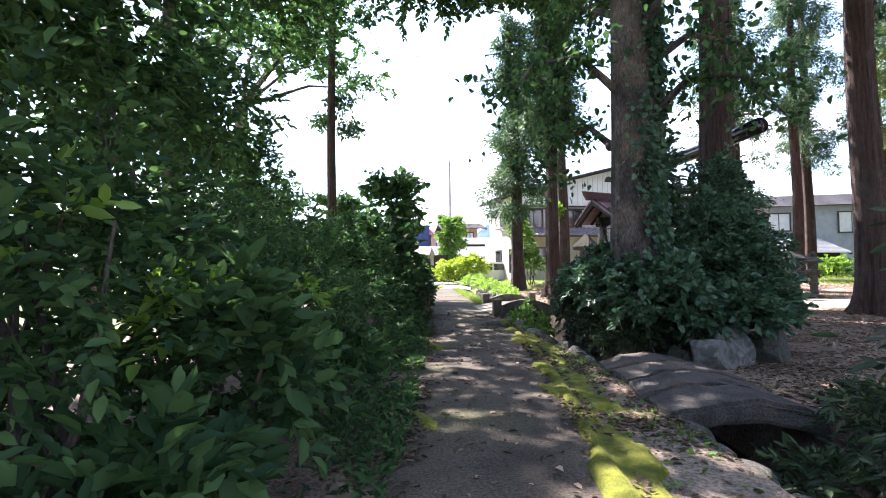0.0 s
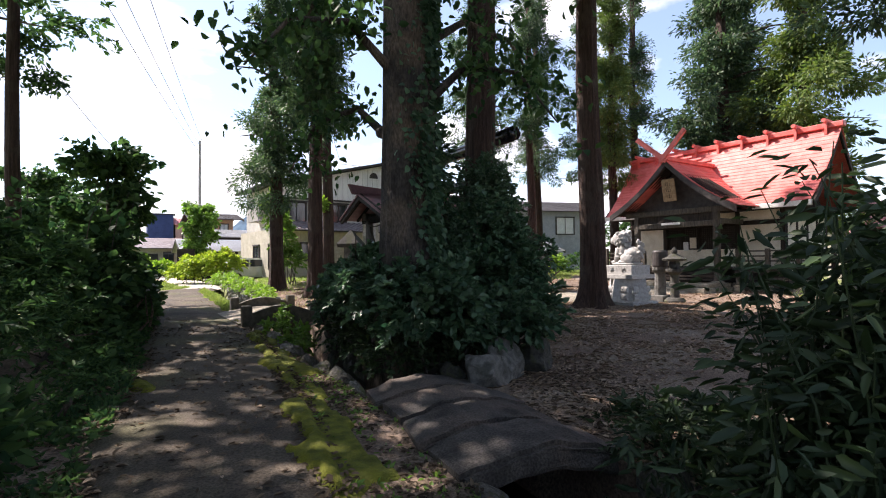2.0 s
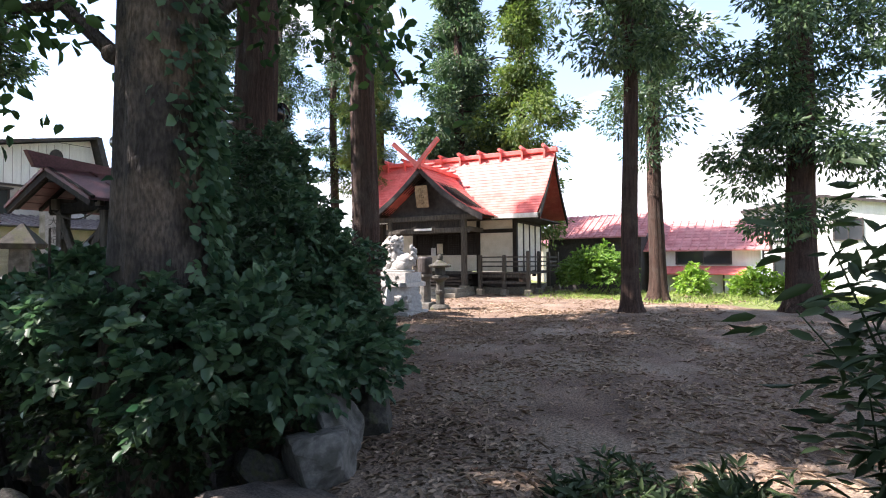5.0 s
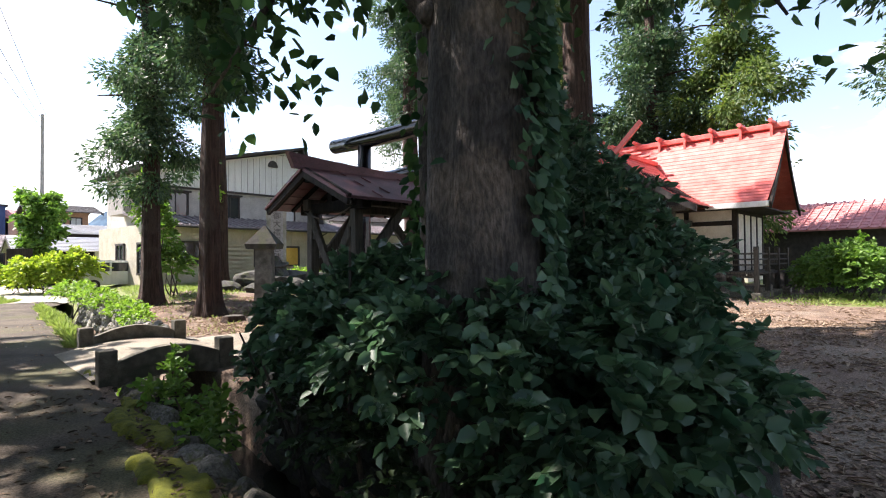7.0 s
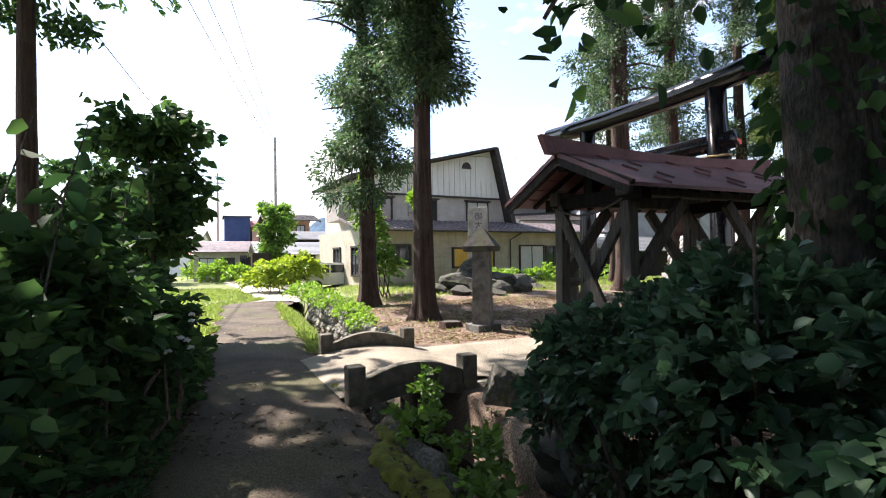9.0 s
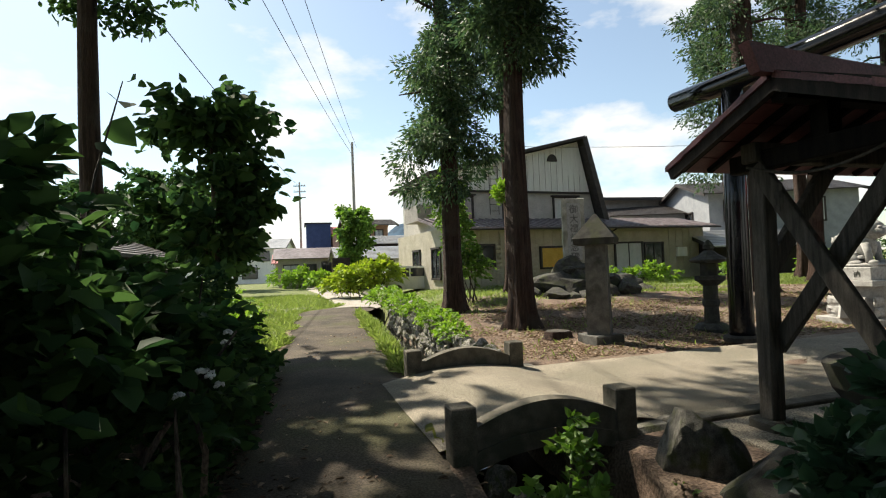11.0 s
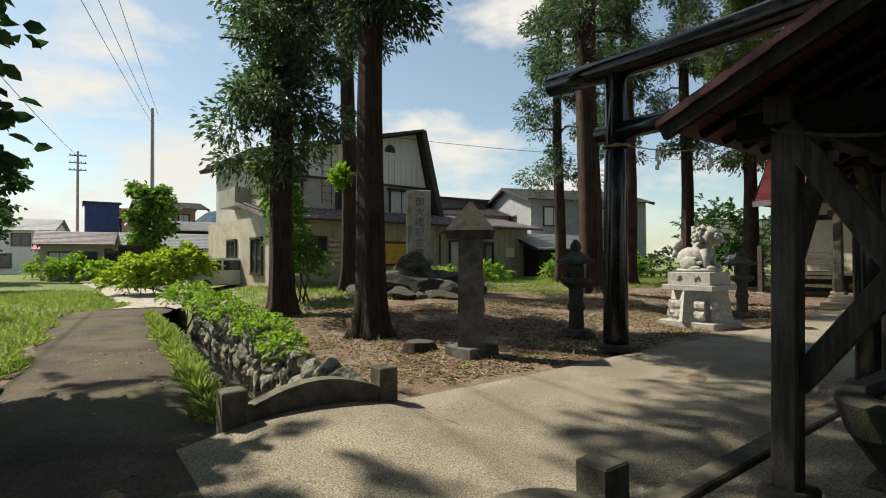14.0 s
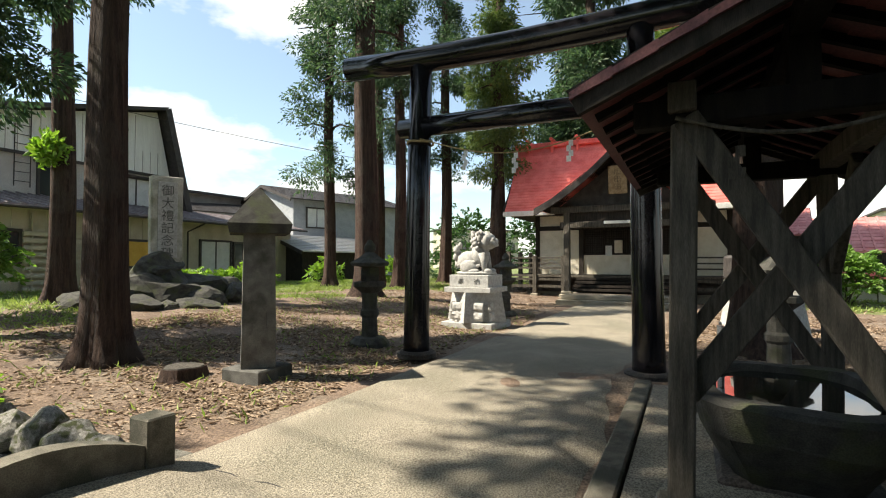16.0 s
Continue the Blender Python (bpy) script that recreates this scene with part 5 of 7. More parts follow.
def bush(name, label, blobs, n, size, material, seed, width=0.3, flat=0.3, category="shrub", stems=8, shell=0.35, spray=True, group=""):
    """A shrub: stems, and leaves in sprays over a heap of rounded masses (x, y, z, rx, ry, rz)."""
    rng = np.random.default_rng(seed)
    bl = np.array(blobs, float)
    x0, y0 = bl[:, 0].mean(), bl[:, 1].mean()
    t = thing(name, label, category, pose(x0, y0, 0), group=group)
    wgt = bl[:, 3] * bl[:, 4] + bl[:, 4] * bl[:, 5] + bl[:, 3] * bl[:, 5]
    per = 9 if spray else 1
    m = n // per
    pick = rng.choice(len(bl), m, p=wgt / wgt.sum())
    d = unit(rng.normal(size=(m, 3)))
    d[:, 2] = np.where(d[:, 2] < -0.35, -d[:, 2], d[:, 2])
    rr = 1 - shell * rng.uniform(0, 1, m) ** 1.5
    lump = 1 + 0.16 * np.sin(d[:, 0] * 7 + pick) + 0.12 * np.sin(d[:, 2] * 9 + d[:, 1] * 6)
    P = bl[pick, :3] + d * bl[pick, 3:] * (rr * lump)[:, None]
    if spray:
        # a twig with leaves set alternately along it
        tw = unit(d * 0.9 + rng.normal(size=(m, 3)) * 0.5 + np.array((0, 0, 0.1)))
        L = rng.uniform(1.6, 3.4, m)[:, None] * size
        side = unit(np.cross(tw, np.array((0, 0, 1.0)) + rng.normal(size=(m, 3)) * 0.3))
        C, D = [], []
        for k in range(per):
            u = (k + 0.5) / per
            sg = 1 if k % 2 else -1
            C.append(P + tw * L * (u - 0.5) - np.array((0, 0, 1)) * (L * 0.35 * u * u))
            D.append(tw * (0.5 + 0.6 * u) + side * sg * (1.0 - 0.6 * u) + rng.normal(size=(m, 3)) * 0.22 - np.array((0, 0, 0.25)))
        C, D = np.concatenate(C), np.concatenate(D)
    else:
        C, D = P, d * 0.5 + rng.normal(size=(m, 3)) * 0.6
    ok = C[:, 2] > ground_z(C[:, 0], C[:, 1]) - 0.05
    C, D = C[ok], D[ok]
    C = C - np.array((x0, y0, 0))
    place("foliage", leaves("foliage", C, D, rng.uniform(0.65, 1.25, len(C)) * size, width, 0.12, rng, flat), material, t)
    for k in range(stems):
        b = bl[rng.integers(len(bl))]
        p0 = Vector((b[0] - x0 + rng.normal() * 0.25 * b[3], b[1] - y0 + rng.normal() * 0.25 * b[4], 0))
        p0.z = float(ground_z(p0.x + x0, p0.y + y0)) - 0.05
        p1 = Vector((b[0] - x0, b[1] - y0, b[2])) + Vector(rng.normal(size=3) * b[3:] * 0.5)
        bm = bmesh.new()
        tube(bm, [p0, p0.lerp(p1, 0.5) + Vector(rng.normal(size=3) * 0.08), p1], [0.03, 0.022, 0.008], 6)
        part("stem", bm, M_BARKZ, t)
    return t


bush("shrub", "dense dark-green shrub spilling over the ditch round the zelkova", [
    (3.35, 9.0, 0.75, 0.75, 0.65, 0.55), (4.3, 9.1, 0.55, 0.75, 0.6, 0.45), (3.2, 10.0, 0.95, 0.75, 0.8, 0.65), (3.1, 11.1, 0.95, 0.8, 0.85, 0.65), (2.95, 12.2, 0.75, 0.65, 0.8, 0.55),
    (4.4, 9.9, 0.95, 0.8, 0.8, 0.75), (4.9, 10.7, 1.25, 0.7, 0.8, 1.0), (5.0, 11.9, 1.0, 0.9, 0.8, 0.8), (3.9, 12.4, 0.95, 0.8, 0.7, 0.7), (3.0, 13.0, 0.45, 0.5, 0.6, 0.35), (4.7, 9.4, 0.7, 0.6, 0.5, 0.5)],
     42000, 0.098, L_SHRUB, 41, width=0.36, stems=26)
# Added dark leaves stand in for the hollow's shade over the stones.
bush("shrub", "dark leaf filler added for shade in the hollow below the shrub", [(2.9, 9.4, 0.15, 0.4, 0.6, 0.35), (2.85, 10.5, 0.2, 0.4, 0.7, 0.4), (2.75, 11.6, 0.2, 0.4, 0.7, 0.4), (3.7, 8.95, 0.2, 0.6, 0.35, 0.3), (3.4, 9.5, 0.35, 0.6, 0.5, 0.4), (4.3, 9.3, 0.3, 0.5, 0.4, 0.35)], 7000, 0.075, L_BAMBOO, 44, width=0.30, stems=10)
bush("shrub", "tall dark shrub against the cedar trunk", [(5.0, 11.0, 2.3, 0.55, 0.55, 0.9), (5.4, 11.5, 2.0, 0.6, 0.6, 1.0), (5.9, 12.3, 1.5, 0.6, 0.6, 0.9), (4.4, 9.9, 1.7, 0.5, 0.5, 0.7), (4.9, 9.7, 1.3, 0.5, 0.5, 0.6), (3.9, 10.6, 2.4, 0.35, 0.35, 1.0)], 14000, 0.08, L_SHRUB, 42, stems=8)
bush("shrub", "bright weeds growing from the ditch at the bridge", [(1.8, 13.9, -0.05, 0.28, 0.45, 0.32), (1.95, 14.5, 0.10, 0.2, 0.22, 0.36), (2.15, 13.2, -0.1, 0.3, 0.5, 0.3), (1.9, 12.4, -0.15, 0.25, 0.5, 0.25)], 1300, 0.085, L_WEED, 43, width=0.36)
# hedge along the lane
hb = []
rng = np.random.default_rng(51)
for y in np.arange(2.6, 19.6, 0.75):
    e = float(road_l(y)) + 0.25 * float(ease(12, 16, y)) - 0.40 * (1 - float(ease(6, 10, y)))
    hb.append((e - 0.30, y + 0.2, 0.12, 0.34, 0.5, 0.40))
    top = 3.3 - 0.35 * (y - 2.6) if y < 6 else 2.25 - 0.05 * (y - 6)
    top = max(top, 1.5)
    hb.append((e - 0.75, y, top * 0.30, 0.60, 0.55, top * 0.34))
    top *= rng.uniform(0.82, 1.15)
    hb.append((e - 1.45 + rng.uniform(-0.2, 0.2), y + 0.3, top * 0.55, rng.uniform(0.5, 0.85), rng.uniform(0.4, 0.7), top * 0.48))
    hb.append((e - 2.5, y, top * 0.6, 0.9, 0.7, top * 0.5))
for seg, (a, b_, lab, mt) in enumerate(((2, 6.5, "overgrown dark hedge of broad leaves beside the lane", L_HEDGE), (6.5, 11, "overgrown dark hedge with ferny sprays", L_HEDGE), (11, 15.4, "dense leafy hedge beside the lane", L_HEDGE), (15.4, 20.5, "leafy hedge with creepers beside the lane", L_HEDGE))):
    sel = [h for h in hb if a <= h[1] < b_]
    bush("hedge", lab, sel, (24000, 24000, 15000, 14000)[seg], (0.085, 0.08, 0.135, 0.135)[seg], mt, 52 + seg, width=(0.26, 0.18, 0.32, 0.36)[seg], stems=14, category="hedge", shell=0.75, group="hedge along the lane")
bush("shrub", "broad bright leaves at the foot of the hedge", [(-0.55, 3.6, 0.25, 0.4, 0.5, 0.45), (-0.6, 4.6, 0.6, 0.35, 0.4, 0.7), (-0.75, 5.8, 0.35, 0.35, 0.5, 0.5), (-0.7, 7.4, 0.25, 0.3, 0.6, 0.35)], 2200, 0.15, L_HEDGE, 58, width=0.24)
# Added foliage keeps sunlit soil from showing through the hedge.
bush("shrub", "leaf filler added to darken the gap behind the hedge", [(-1.7, 3.0, 0.3, 0.5, 0.6, 0.5), (-2.1, 4.2, 0.3, 0.6, 0.8, 0.55), (-2.4, 5.5, 0.3, 0.7, 0.8, 0.55), (-1.5, 2.2, 0.3, 0.4, 0.5, 0.5)], 4500, 0.1, L_HEDGE, 57, width=0.26)
bush("shrub", "fresh green sapling leaves in the hedge", [(-0.95, 4.6, 1.0, 0.3, 0.3, 0.35), (-1.3, 4.0, 1.45, 0.3, 0.3, 0.35), (-1.0, 6.4, 0.9, 0.3, 0.4, 0.35)], 360, 0.13, L_BRIGHT, 59, width=0.22)
ov = [(-1.6 - 0.3 * k % 1, 2.8 + k * 0.6, 3.2 + 0.25 * math.sin(k * 2), 0.9, 0.6, 0.6) for k in range(6)]
bush("shrub", "tree foliage overhanging the lane", ov + [(-2.5, 6.5, 3.8, 1.2, 1.0, 0.9), (-2.9, 8.5, 3.4, 1.0, 1.0, 0.9)], 3600, 0.11, L_HEDGE, 60, stems=6, flat=0.45)


bush("broadleaf_tree", "bushy trees crowding behind the hedge", [(-3.0, 3.2, 3.7, 1.1, 1.1, 2.0), (-3.3, 5.2, 3.1, 1.2, 1.1, 1.7), (-3.7, 7.3, 3.0, 1.3, 1.0, 1.6), (-4.1, 9.6, 3.3, 1.3, 0.8, 1.5), (-4.6, 12.2, 3.2, 1.3, 0.9, 1.5), (-5.0, 15.0, 2.7, 1.2, 1.3, 1.3)],
     24000, 0.12, L_HEDGE, 63, category="tree", stems=22, shell=0.7)


def canopy_tree(label, x, y, dia, fork, blobs, n, size, seed, material):
    """A tall broad-leaved tree: trunk, limbs to each leaf mass, and leaves in sprays."""
    t = bush("broadleaf_tree", label, blobs, n, size, material, seed, category="tree", stems=0, shell=0.8, flat=0.4)
    ox, oy = t.location.x, t.location.y
    bm = bmesh.new()
    tube(bm, [(x - ox, y - oy, -0.1), (x - ox, y - oy, fork * 0.5), (x - ox + 0.1, y - oy, fork)], [dia * 0.65, dia * 0.48, dia * 0.4], 16)
    part("trunk", bm, M_BARKZ, t)
    for b in blobs:
        bm = bmesh.new()
        p, q = Vector((x - ox + 0.1, y - oy, fork - 0.1)), Vector((b[0] - ox, b[1] - oy, b[2]))
        tube(bm, [p, p.lerp(q, 0.5) + Vector((0, 0, 0.4)), q], [dia * 0.17, dia * 0.10, 0.02], 8)
        part("limb", bm, M_BARKZ, t)
    return t


rng = np.random.default_rng(64)
# Unseen leaf masses, offset toward the sun to shade trunk and leaf floor.
place("unseen_shade_crown", leaves("unseen_shade_crown", *(lambda P: (P, rng.normal(size=P.shape) * 0.7 + np.array((0, 0, -0.3))))(
    np.concatenate([np.array(c) + np.array((2.2, 3.3, 0)) + unit(rng.normal(size=(1700, 3))) * np.array((2.6, 2.6, 1.3)) * rng.uniform(0.2, 1, (1700, 1)) ** 0.5
                    for c in ((0, 0, 11), (3.2, 1, 10.2), (-2.2, 2.5, 10.5), (1, -3.6, 10.3), (2.8, -3, 11.2), (-2, -2.2, 10.8), (5.4, -1.5, 11.0), (0.5, 4, 11.2), (4.5, 3.5, 11.5), (0, 0, 13.5), (6.5, -5, 11.5), (-3.8, 1.9, 10.6), (-2.8, 1.3, 10.0), (-4.8, 2.4, 11.0), (-1.8, 3.4, 10.4), (-3.2, 3.8, 11.0), (-2.4, -0.4, 9.6), (-5.2, 2.9, 11.0), (-4.0, 5.0, 11.5), (-1.0, 6.0, 11.6))])), 0.30, 0.30, 0.1, rng, 0.4), L_HEDGE, zk)
# Leaf masses added out of view, toward the sun, to shade lane and shrub.
canopy_tree("tall broad-leaved tree added behind the hedge to shade the lane", -5.6, 9.8, 0.4, 6.8, [(-2.0, 12.6, 8.8, 1.6, 1.6, 1.0), (-1.3, 14.0, 9.2, 1.5, 1.4, 0.9), (-0.7, 10.6, 8.6, 1.4, 1.3, 0.9), (-3.51, 12.58, 8.8, 2.4, 2.4, 1.6), (-1.62, 14.41, 9.2, 2.2, 2.2, 1.4), (-4.86, 14.59, 8.2, 2.2, 2.2, 1.8), (-1.97, 10.97, 9.4, 2, 2, 1.3), (-5.3, 10.93, 8, 2, 2, 1.8), (-0.55, 17.3, 9.5, 1.8, 1.3, 1.1), (0.18, 15.91, 9.2, 1.4, 1.2, 1)], 8000, 0.22, 65, L_HEDGE)
canopy_tree("tall broad-leaved tree added behind the hedge to shade the lane", -5.2, 3.4, 0.4, 6.0, [(-3.2, 5.8, 7.6, 2.4, 2.4, 1.8), (-1.35, 6.96, 7.8, 2, 2, 1.4), (-4.99, 7.75, 6.8, 2.2, 2.2, 1.8), (-0.85, 3.84, 7.4, 2.2, 2, 1.4), (1.34, 9.39, 8.2, 1.5, 1.3, 1), (0.99, 8.25, 8.4, 1.3, 1.2, 0.9), (-0.33, 10.42, 8.3, 1.7, 1.3, 1)], 7000, 0.22, 66, L_HEDGE)
canopy_tree("tall broad-leaved tree added behind the hedge to shade the lane", -7.4, 18.6, 0.5, 7.0, [(-5.27, 21.83, 11.5, 2.2, 2, 2), (-3.99, 19.48, 11, 2, 1.8, 1.7), (-6.25, 20.5, 9.5, 2.6, 2.4, 2.2), (-6.19, 17.19, 8.5, 2.4, 2.4, 2), (-6.31, 23.92, 10.5, 2.2, 1.6, 1.6), (-5.18, 26.22, 10.2, 2.2, 1.5, 1.5)], 5000, 0.24, 67, L_HEDGE)


def small_tree(label, x, y, h, r, n, size, material, seed, width=0.36, z_low=0.3):
    rng = np.random.default_rng(seed)
    gz = float(ground_z(x, y))
    t = thing("small_tree", label, "tree", pose(x, y, gz))
    bm = bmesh.new()
    tube(bm, [(0, 0, -0.1), (0.04, 0.02, h * 0.35), (-0.03, 0.03, h * 0.7), (0, 0, h * 0.95)], [0.07, 0.05, 0.035, 0.01], 8)
    part("trunk", bm, M_BARKZ, t)
    C, D = [], []
    for k in range(46):
        v = rng.uniform(z_low, 1)
        a = rng.uniform(0, 6.28)
        reach = r * (0.5 + 0.5 * rng.uniform()) * math.sin(math.pi * min(1, 0.25 + 0.75 * (1 - v) + 0.1)) ** 0.6
        o = np.array((math.cos(a), math.sin(a), 0.28))
        if k < 16:
            bm = bmesh.new()
            tube(bm, [(0, 0, v * h * 0.9), tuple(o * reach * 0.5 + np.array((0, 0, v * h * 0.9))), tuple(o * reach + np.array((0, 0, v * h * 0.9)))], [0.025, 0.016, 0.006], 6)
            part("limb", bm, M_BARKZ, t)
        m = n // 46
        u = rng.uniform(0.2, 1, m)[:, None]
        C.append(o * reach * u + np.array((0, 0, v * h * 0.9)) + rng.normal(size=(m, 3)) * 0.13)
        D.append(o * 0.7 + rng.normal(size=(m, 3)) * 0.7 + np.array((0, 0, -0.35)))
    C, D = np.concatenate(C), np.concatenate(D)
    place("foliage", leaves("foliage", C, D, rng.uniform(0.7, 1.2, len(C)) * size, width, 0.1, rng, 0.3), material, t)
    return t


vine = thing("vine_shoots", "arching creeper shoots with large leaves above the hedge", "creeper", pose(-0.80, 13.0, 0))
rng = np.random.default_rng(77)
C, D = [], []
for k in range(4):
    a = rng.uniform(-0.6, 1.2)
    p0 = Vector((rng.uniform(-0.5, 0.1), rng.uniform(-0.6, 1.0), 1.3))
    pts = [p0 - Vector((0, 0, 1.4)), p0, p0 + Vector((0.10, 0.1, 0.8)), p0 + Vector((0.32 * math.cos(a), 0.32 * math.sin(a), 1.0 + 0.5 * rng.uniform()))]
    bm = bmesh.new()
    tube(bm, pts, [0.012, 0.009, 0.007, 0.003], 5)
    part("shoot", bm, M_BARKZ, vine)
    for j in range(9):
        u = j / 9
        p = pts[1].lerp(pts[2], u * 2) if u < 0.5 else pts[2].lerp(pts[3], u * 2 - 1)
        C.append(tuple(p))
        D.append((rng.normal() * 0.7, rng.normal() * 0.7, -0.35))
place("foliage", leaves("foliage", np.array(C), np.array(D), rng.uniform(0.12, 0.22, len(C)), 0.40, 0.1, rng, 0.3), L_HEDGE, vine)
bush("shrub", "large-leaved mulberry shoots crowding out of the hedge", [(-0.95, 13.3, 1.25, 0.5, 0.7, 0.80), (-1.1, 14.3, 1.1, 0.5, 0.6, 0.70), (-1.05, 15.2, 0.9, 0.45, 0.6, 0.55), (-0.95, 12.3, 0.9, 0.4, 0.6, 0.65)], 3400, 0.145, L_HEDGE, 93, width=0.40, stems=14, shell=0.6, flat=0.45)
hyd = bush("hydrangea", "hydrangea with small white flower heads beside the lane", [(-0.75, 14.4, 0.75, 0.35, 0.55, 0.40), (-0.85, 15.4, 0.6, 0.35, 0.5, 0.35)], 900, 0.12, L_HEDGE, 94, width=0.40, stems=6)
rng = np.random.default_rng(95)
for k in range(8):
    bm = bmesh.new()
    for j in range(16):
        o = Vector(unit(rng.normal(size=(1, 3)))[0]) * 0.028
        o.z = abs(o.z)
        res = bmesh.ops.create_icosphere(bm, subdivisions=1, radius=0.011)
        bmesh.ops.translate(bm, vec=o, verts=res["verts"])
    fl = part("flower_head", bm, M_PAPER, hyd, "rounded white flower head")
    a = rng.uniform(-1.1, 0.9)
    fl.location = (0.05 + 0.38 * math.cos(a), -0.45 + rng.uniform(-0.45, 0.5), 0.85 + 0.30 * rng.uniform(-0.4, 1.0))
small_tree("young broad-leaved tree with large dark leaves", -2.50, 20.9, 5.0, 1.35, 3000, 0.25, L_HEDGE, 71, z_low=0.40)
small_tree("round leafy tree by the lane's bend", -1.5, 47.5, 6.8, 1.5, 7500, 0.26, L_WEED, 72, z_low=0.3)
small_tree("broad leafy tree at the field edge", -8.0, 32.5, 6.0, 1.9, 5200, 0.24, L_HEDGE, 78, z_low=0.3)
small_tree("small orchard tree in the fields", -9.5, 46.0, 4.6, 2.2, 3200, 0.25, L_HEDGE, 73, z_low=0.35)
small_tree("broad tree in the distance", -18, 48.0, 8.0, 3.4, 4500, 0.4, L_HEDGE, 74, z_low=0.25)
small_tree("broad tree in the distance", -30, 62.0, 12.0, 5.0, 5200, 0.55, L_HEDGE, 75, z_low=0.2)
small_tree("broad tree in the distance", -14, 60.0, 9.0, 4.0, 4500, 0.5, L_HEDGE, 76, z_low=0.2)
bush("shrub", "yellow-green garden shrub by the lane", [(-0.9, 38.5, 0.9, 1.3, 1.2, 0.95), (0.3, 37.6, 1.2, 1.0, 1.0, 0.9), (-2.0, 39.6, 0.7, 0.9, 1.0, 0.8)], 9000, 0.16, L_YELLOW, 81, width=0.3)
bush("shrub", "green climber on the cedar trunk and house corner", [(3.1, 28.6, 2.6, 0.5, 0.6, 1.2), (3.5, 28.4, 1.4, 0.6, 0.6, 0.9), (2.65, 27.1, 3.4, 0.42, 0.42, 1.3)], 4600, 0.13, L_WEED, 82, width=0.34)
bush("shrub", "low green weeds along the ditch wall", [(2.0, 21.6, 0.2, 0.35, 0.9, 0.2), (1.85, 23.4, 0.28, 0.45, 1.0, 0.25), (1.5, 25.4, 0.33, 0.5, 1.2, 0.3), (1.1, 27.6, 0.4, 0.6, 1.2, 0.36), (0.5, 30.2, 0.5, 0.7, 1.4, 0.4)], 6000, 0.085, L_BRIGHT, 83, width=0.3)
bush("shrub", "dark understorey between shrine and far houses", [(26.5, 30.5, 1.2, 1.8, 1.5, 1.4), (29.0, 27.5, 1.4, 1.8, 1.5, 1.6), (24.0, 32.5, 1.0, 1.6, 1.4, 1.2), (31, 30, 2.2, 2.2, 2.0, 2.4), (28, 33, 2.4, 2.2, 2.0, 2.4)], 9000, 0.2, L_HEDGE, 89)
bush("shrub", "rounded pale-green bush beside the shrine", [(24.2, 14.2, 0.9, 1.5, 1.4, 1.2), (25.0, 15.2, 0.8, 1.2, 1.2, 1.0)], 8000, 0.16, L_WEED, 84)
bush("shrub", "garden bushes before the red-roofed house", [(25.5, 8.2, 0.2, 1.0, 0.9, 0.9), (26.2, 6.6, 0.2, 1.1, 0.9, 0.9), (24.5, 10.3, 0.4, 0.7, 0.6, 0.8)], 7000, 0.15, L_BRIGHT, 85)
bush("shrub", "weeds and low shrubs by the house wall", [(10.5, 33.5, 0.7, 1.0, 0.6, 0.5), (13.0, 34.0, 0.7, 1.2, 0.6, 0.6), (18.5, 35.5, 0.8, 1.0, 0.7, 0.8), (9.2, 30.6, 0.6, 0.5, 0.4, 0.4), (22, 34, 0.8, 1.2, 0.8, 0.9)], 5000, 0.16, L_BRIGHT, 86)
bush("shrub", "garden plants along the gravel lane", [(-7.6, 60, 0.7, 1.6, 1.5, 1.2), (-5.2, 56, 0.6, 1.2, 1.6, 0.9), (-9.5, 66, 1.0, 2.0, 2.0, 1.5)], 5000, 0.28, L_BRIGHT, 87)
bush("shrub", "leafy weeds along the sunny field edge", [(-3.6, 24.5, 0.3, 0.8, 1.2, 0.35), (-4.5, 27.5, 0.3, 1.0, 1.5, 0.35), (-6.0, 31, 0.35, 1.6, 2.0, 0.4), (-8.5, 36, 0.4, 2.2, 2.5, 0.6), (-2.6, 22.6, 0.25, 0.5, 1.0, 0.4)], 9000, 0.11, L_BRIGHT, 88)

# bamboo grass at the ditch bank
bam = thing("bamboo_clump", "tall clump of bamboo grass on the ditch bank", "bamboo", pose(4.4, 4.7, 0))
rng = np.random.default_rng(91)
C, D = [], []
for k in range(110):
    p0 = Vector((rng.normal() * 0.46, rng.normal() * 0.30, -0.05))
    h = rng.uniform(0.9, 2.1) + max(0.0, p0.x) * 0.5
    ln = Vector((rng.normal() * 0.16, rng.normal() * 0.16, 0)) * h
    pts = [p0, p0 + ln * 0.3 + Vector((0, 0, h * 0.5)), p0 + ln + Vector((0, 0, h))]
    bm = bmesh.new()
    tube(bm, pts, [0.008, 0.007, 0.003], 5)
    part("cane", bm, L_BAMBOO, bam)
    for j in range(72):
        u = rng.uniform(0.12, 1)
        p = pts[1].lerp(pts[2], (u - 0.5) * 2) if u > 0.5 else pts[0].lerp(pts[1], u * 2)
        o = rng.normal(size=3)
        C.append(np.array(p) + o * np.array((0.13, 0.13, 0.05)))
        D.append(o * np.array((1, 1, 0.4)) + np.array((0, 0, -0.25)))
C = np.array(C)
place("foliage", leaves("foliage", C, np.array(D), rng.uniform(0.08, 0.17, len(C)), 0.15, 0.1, rng, 0.2), L_BAMBOO, bam)
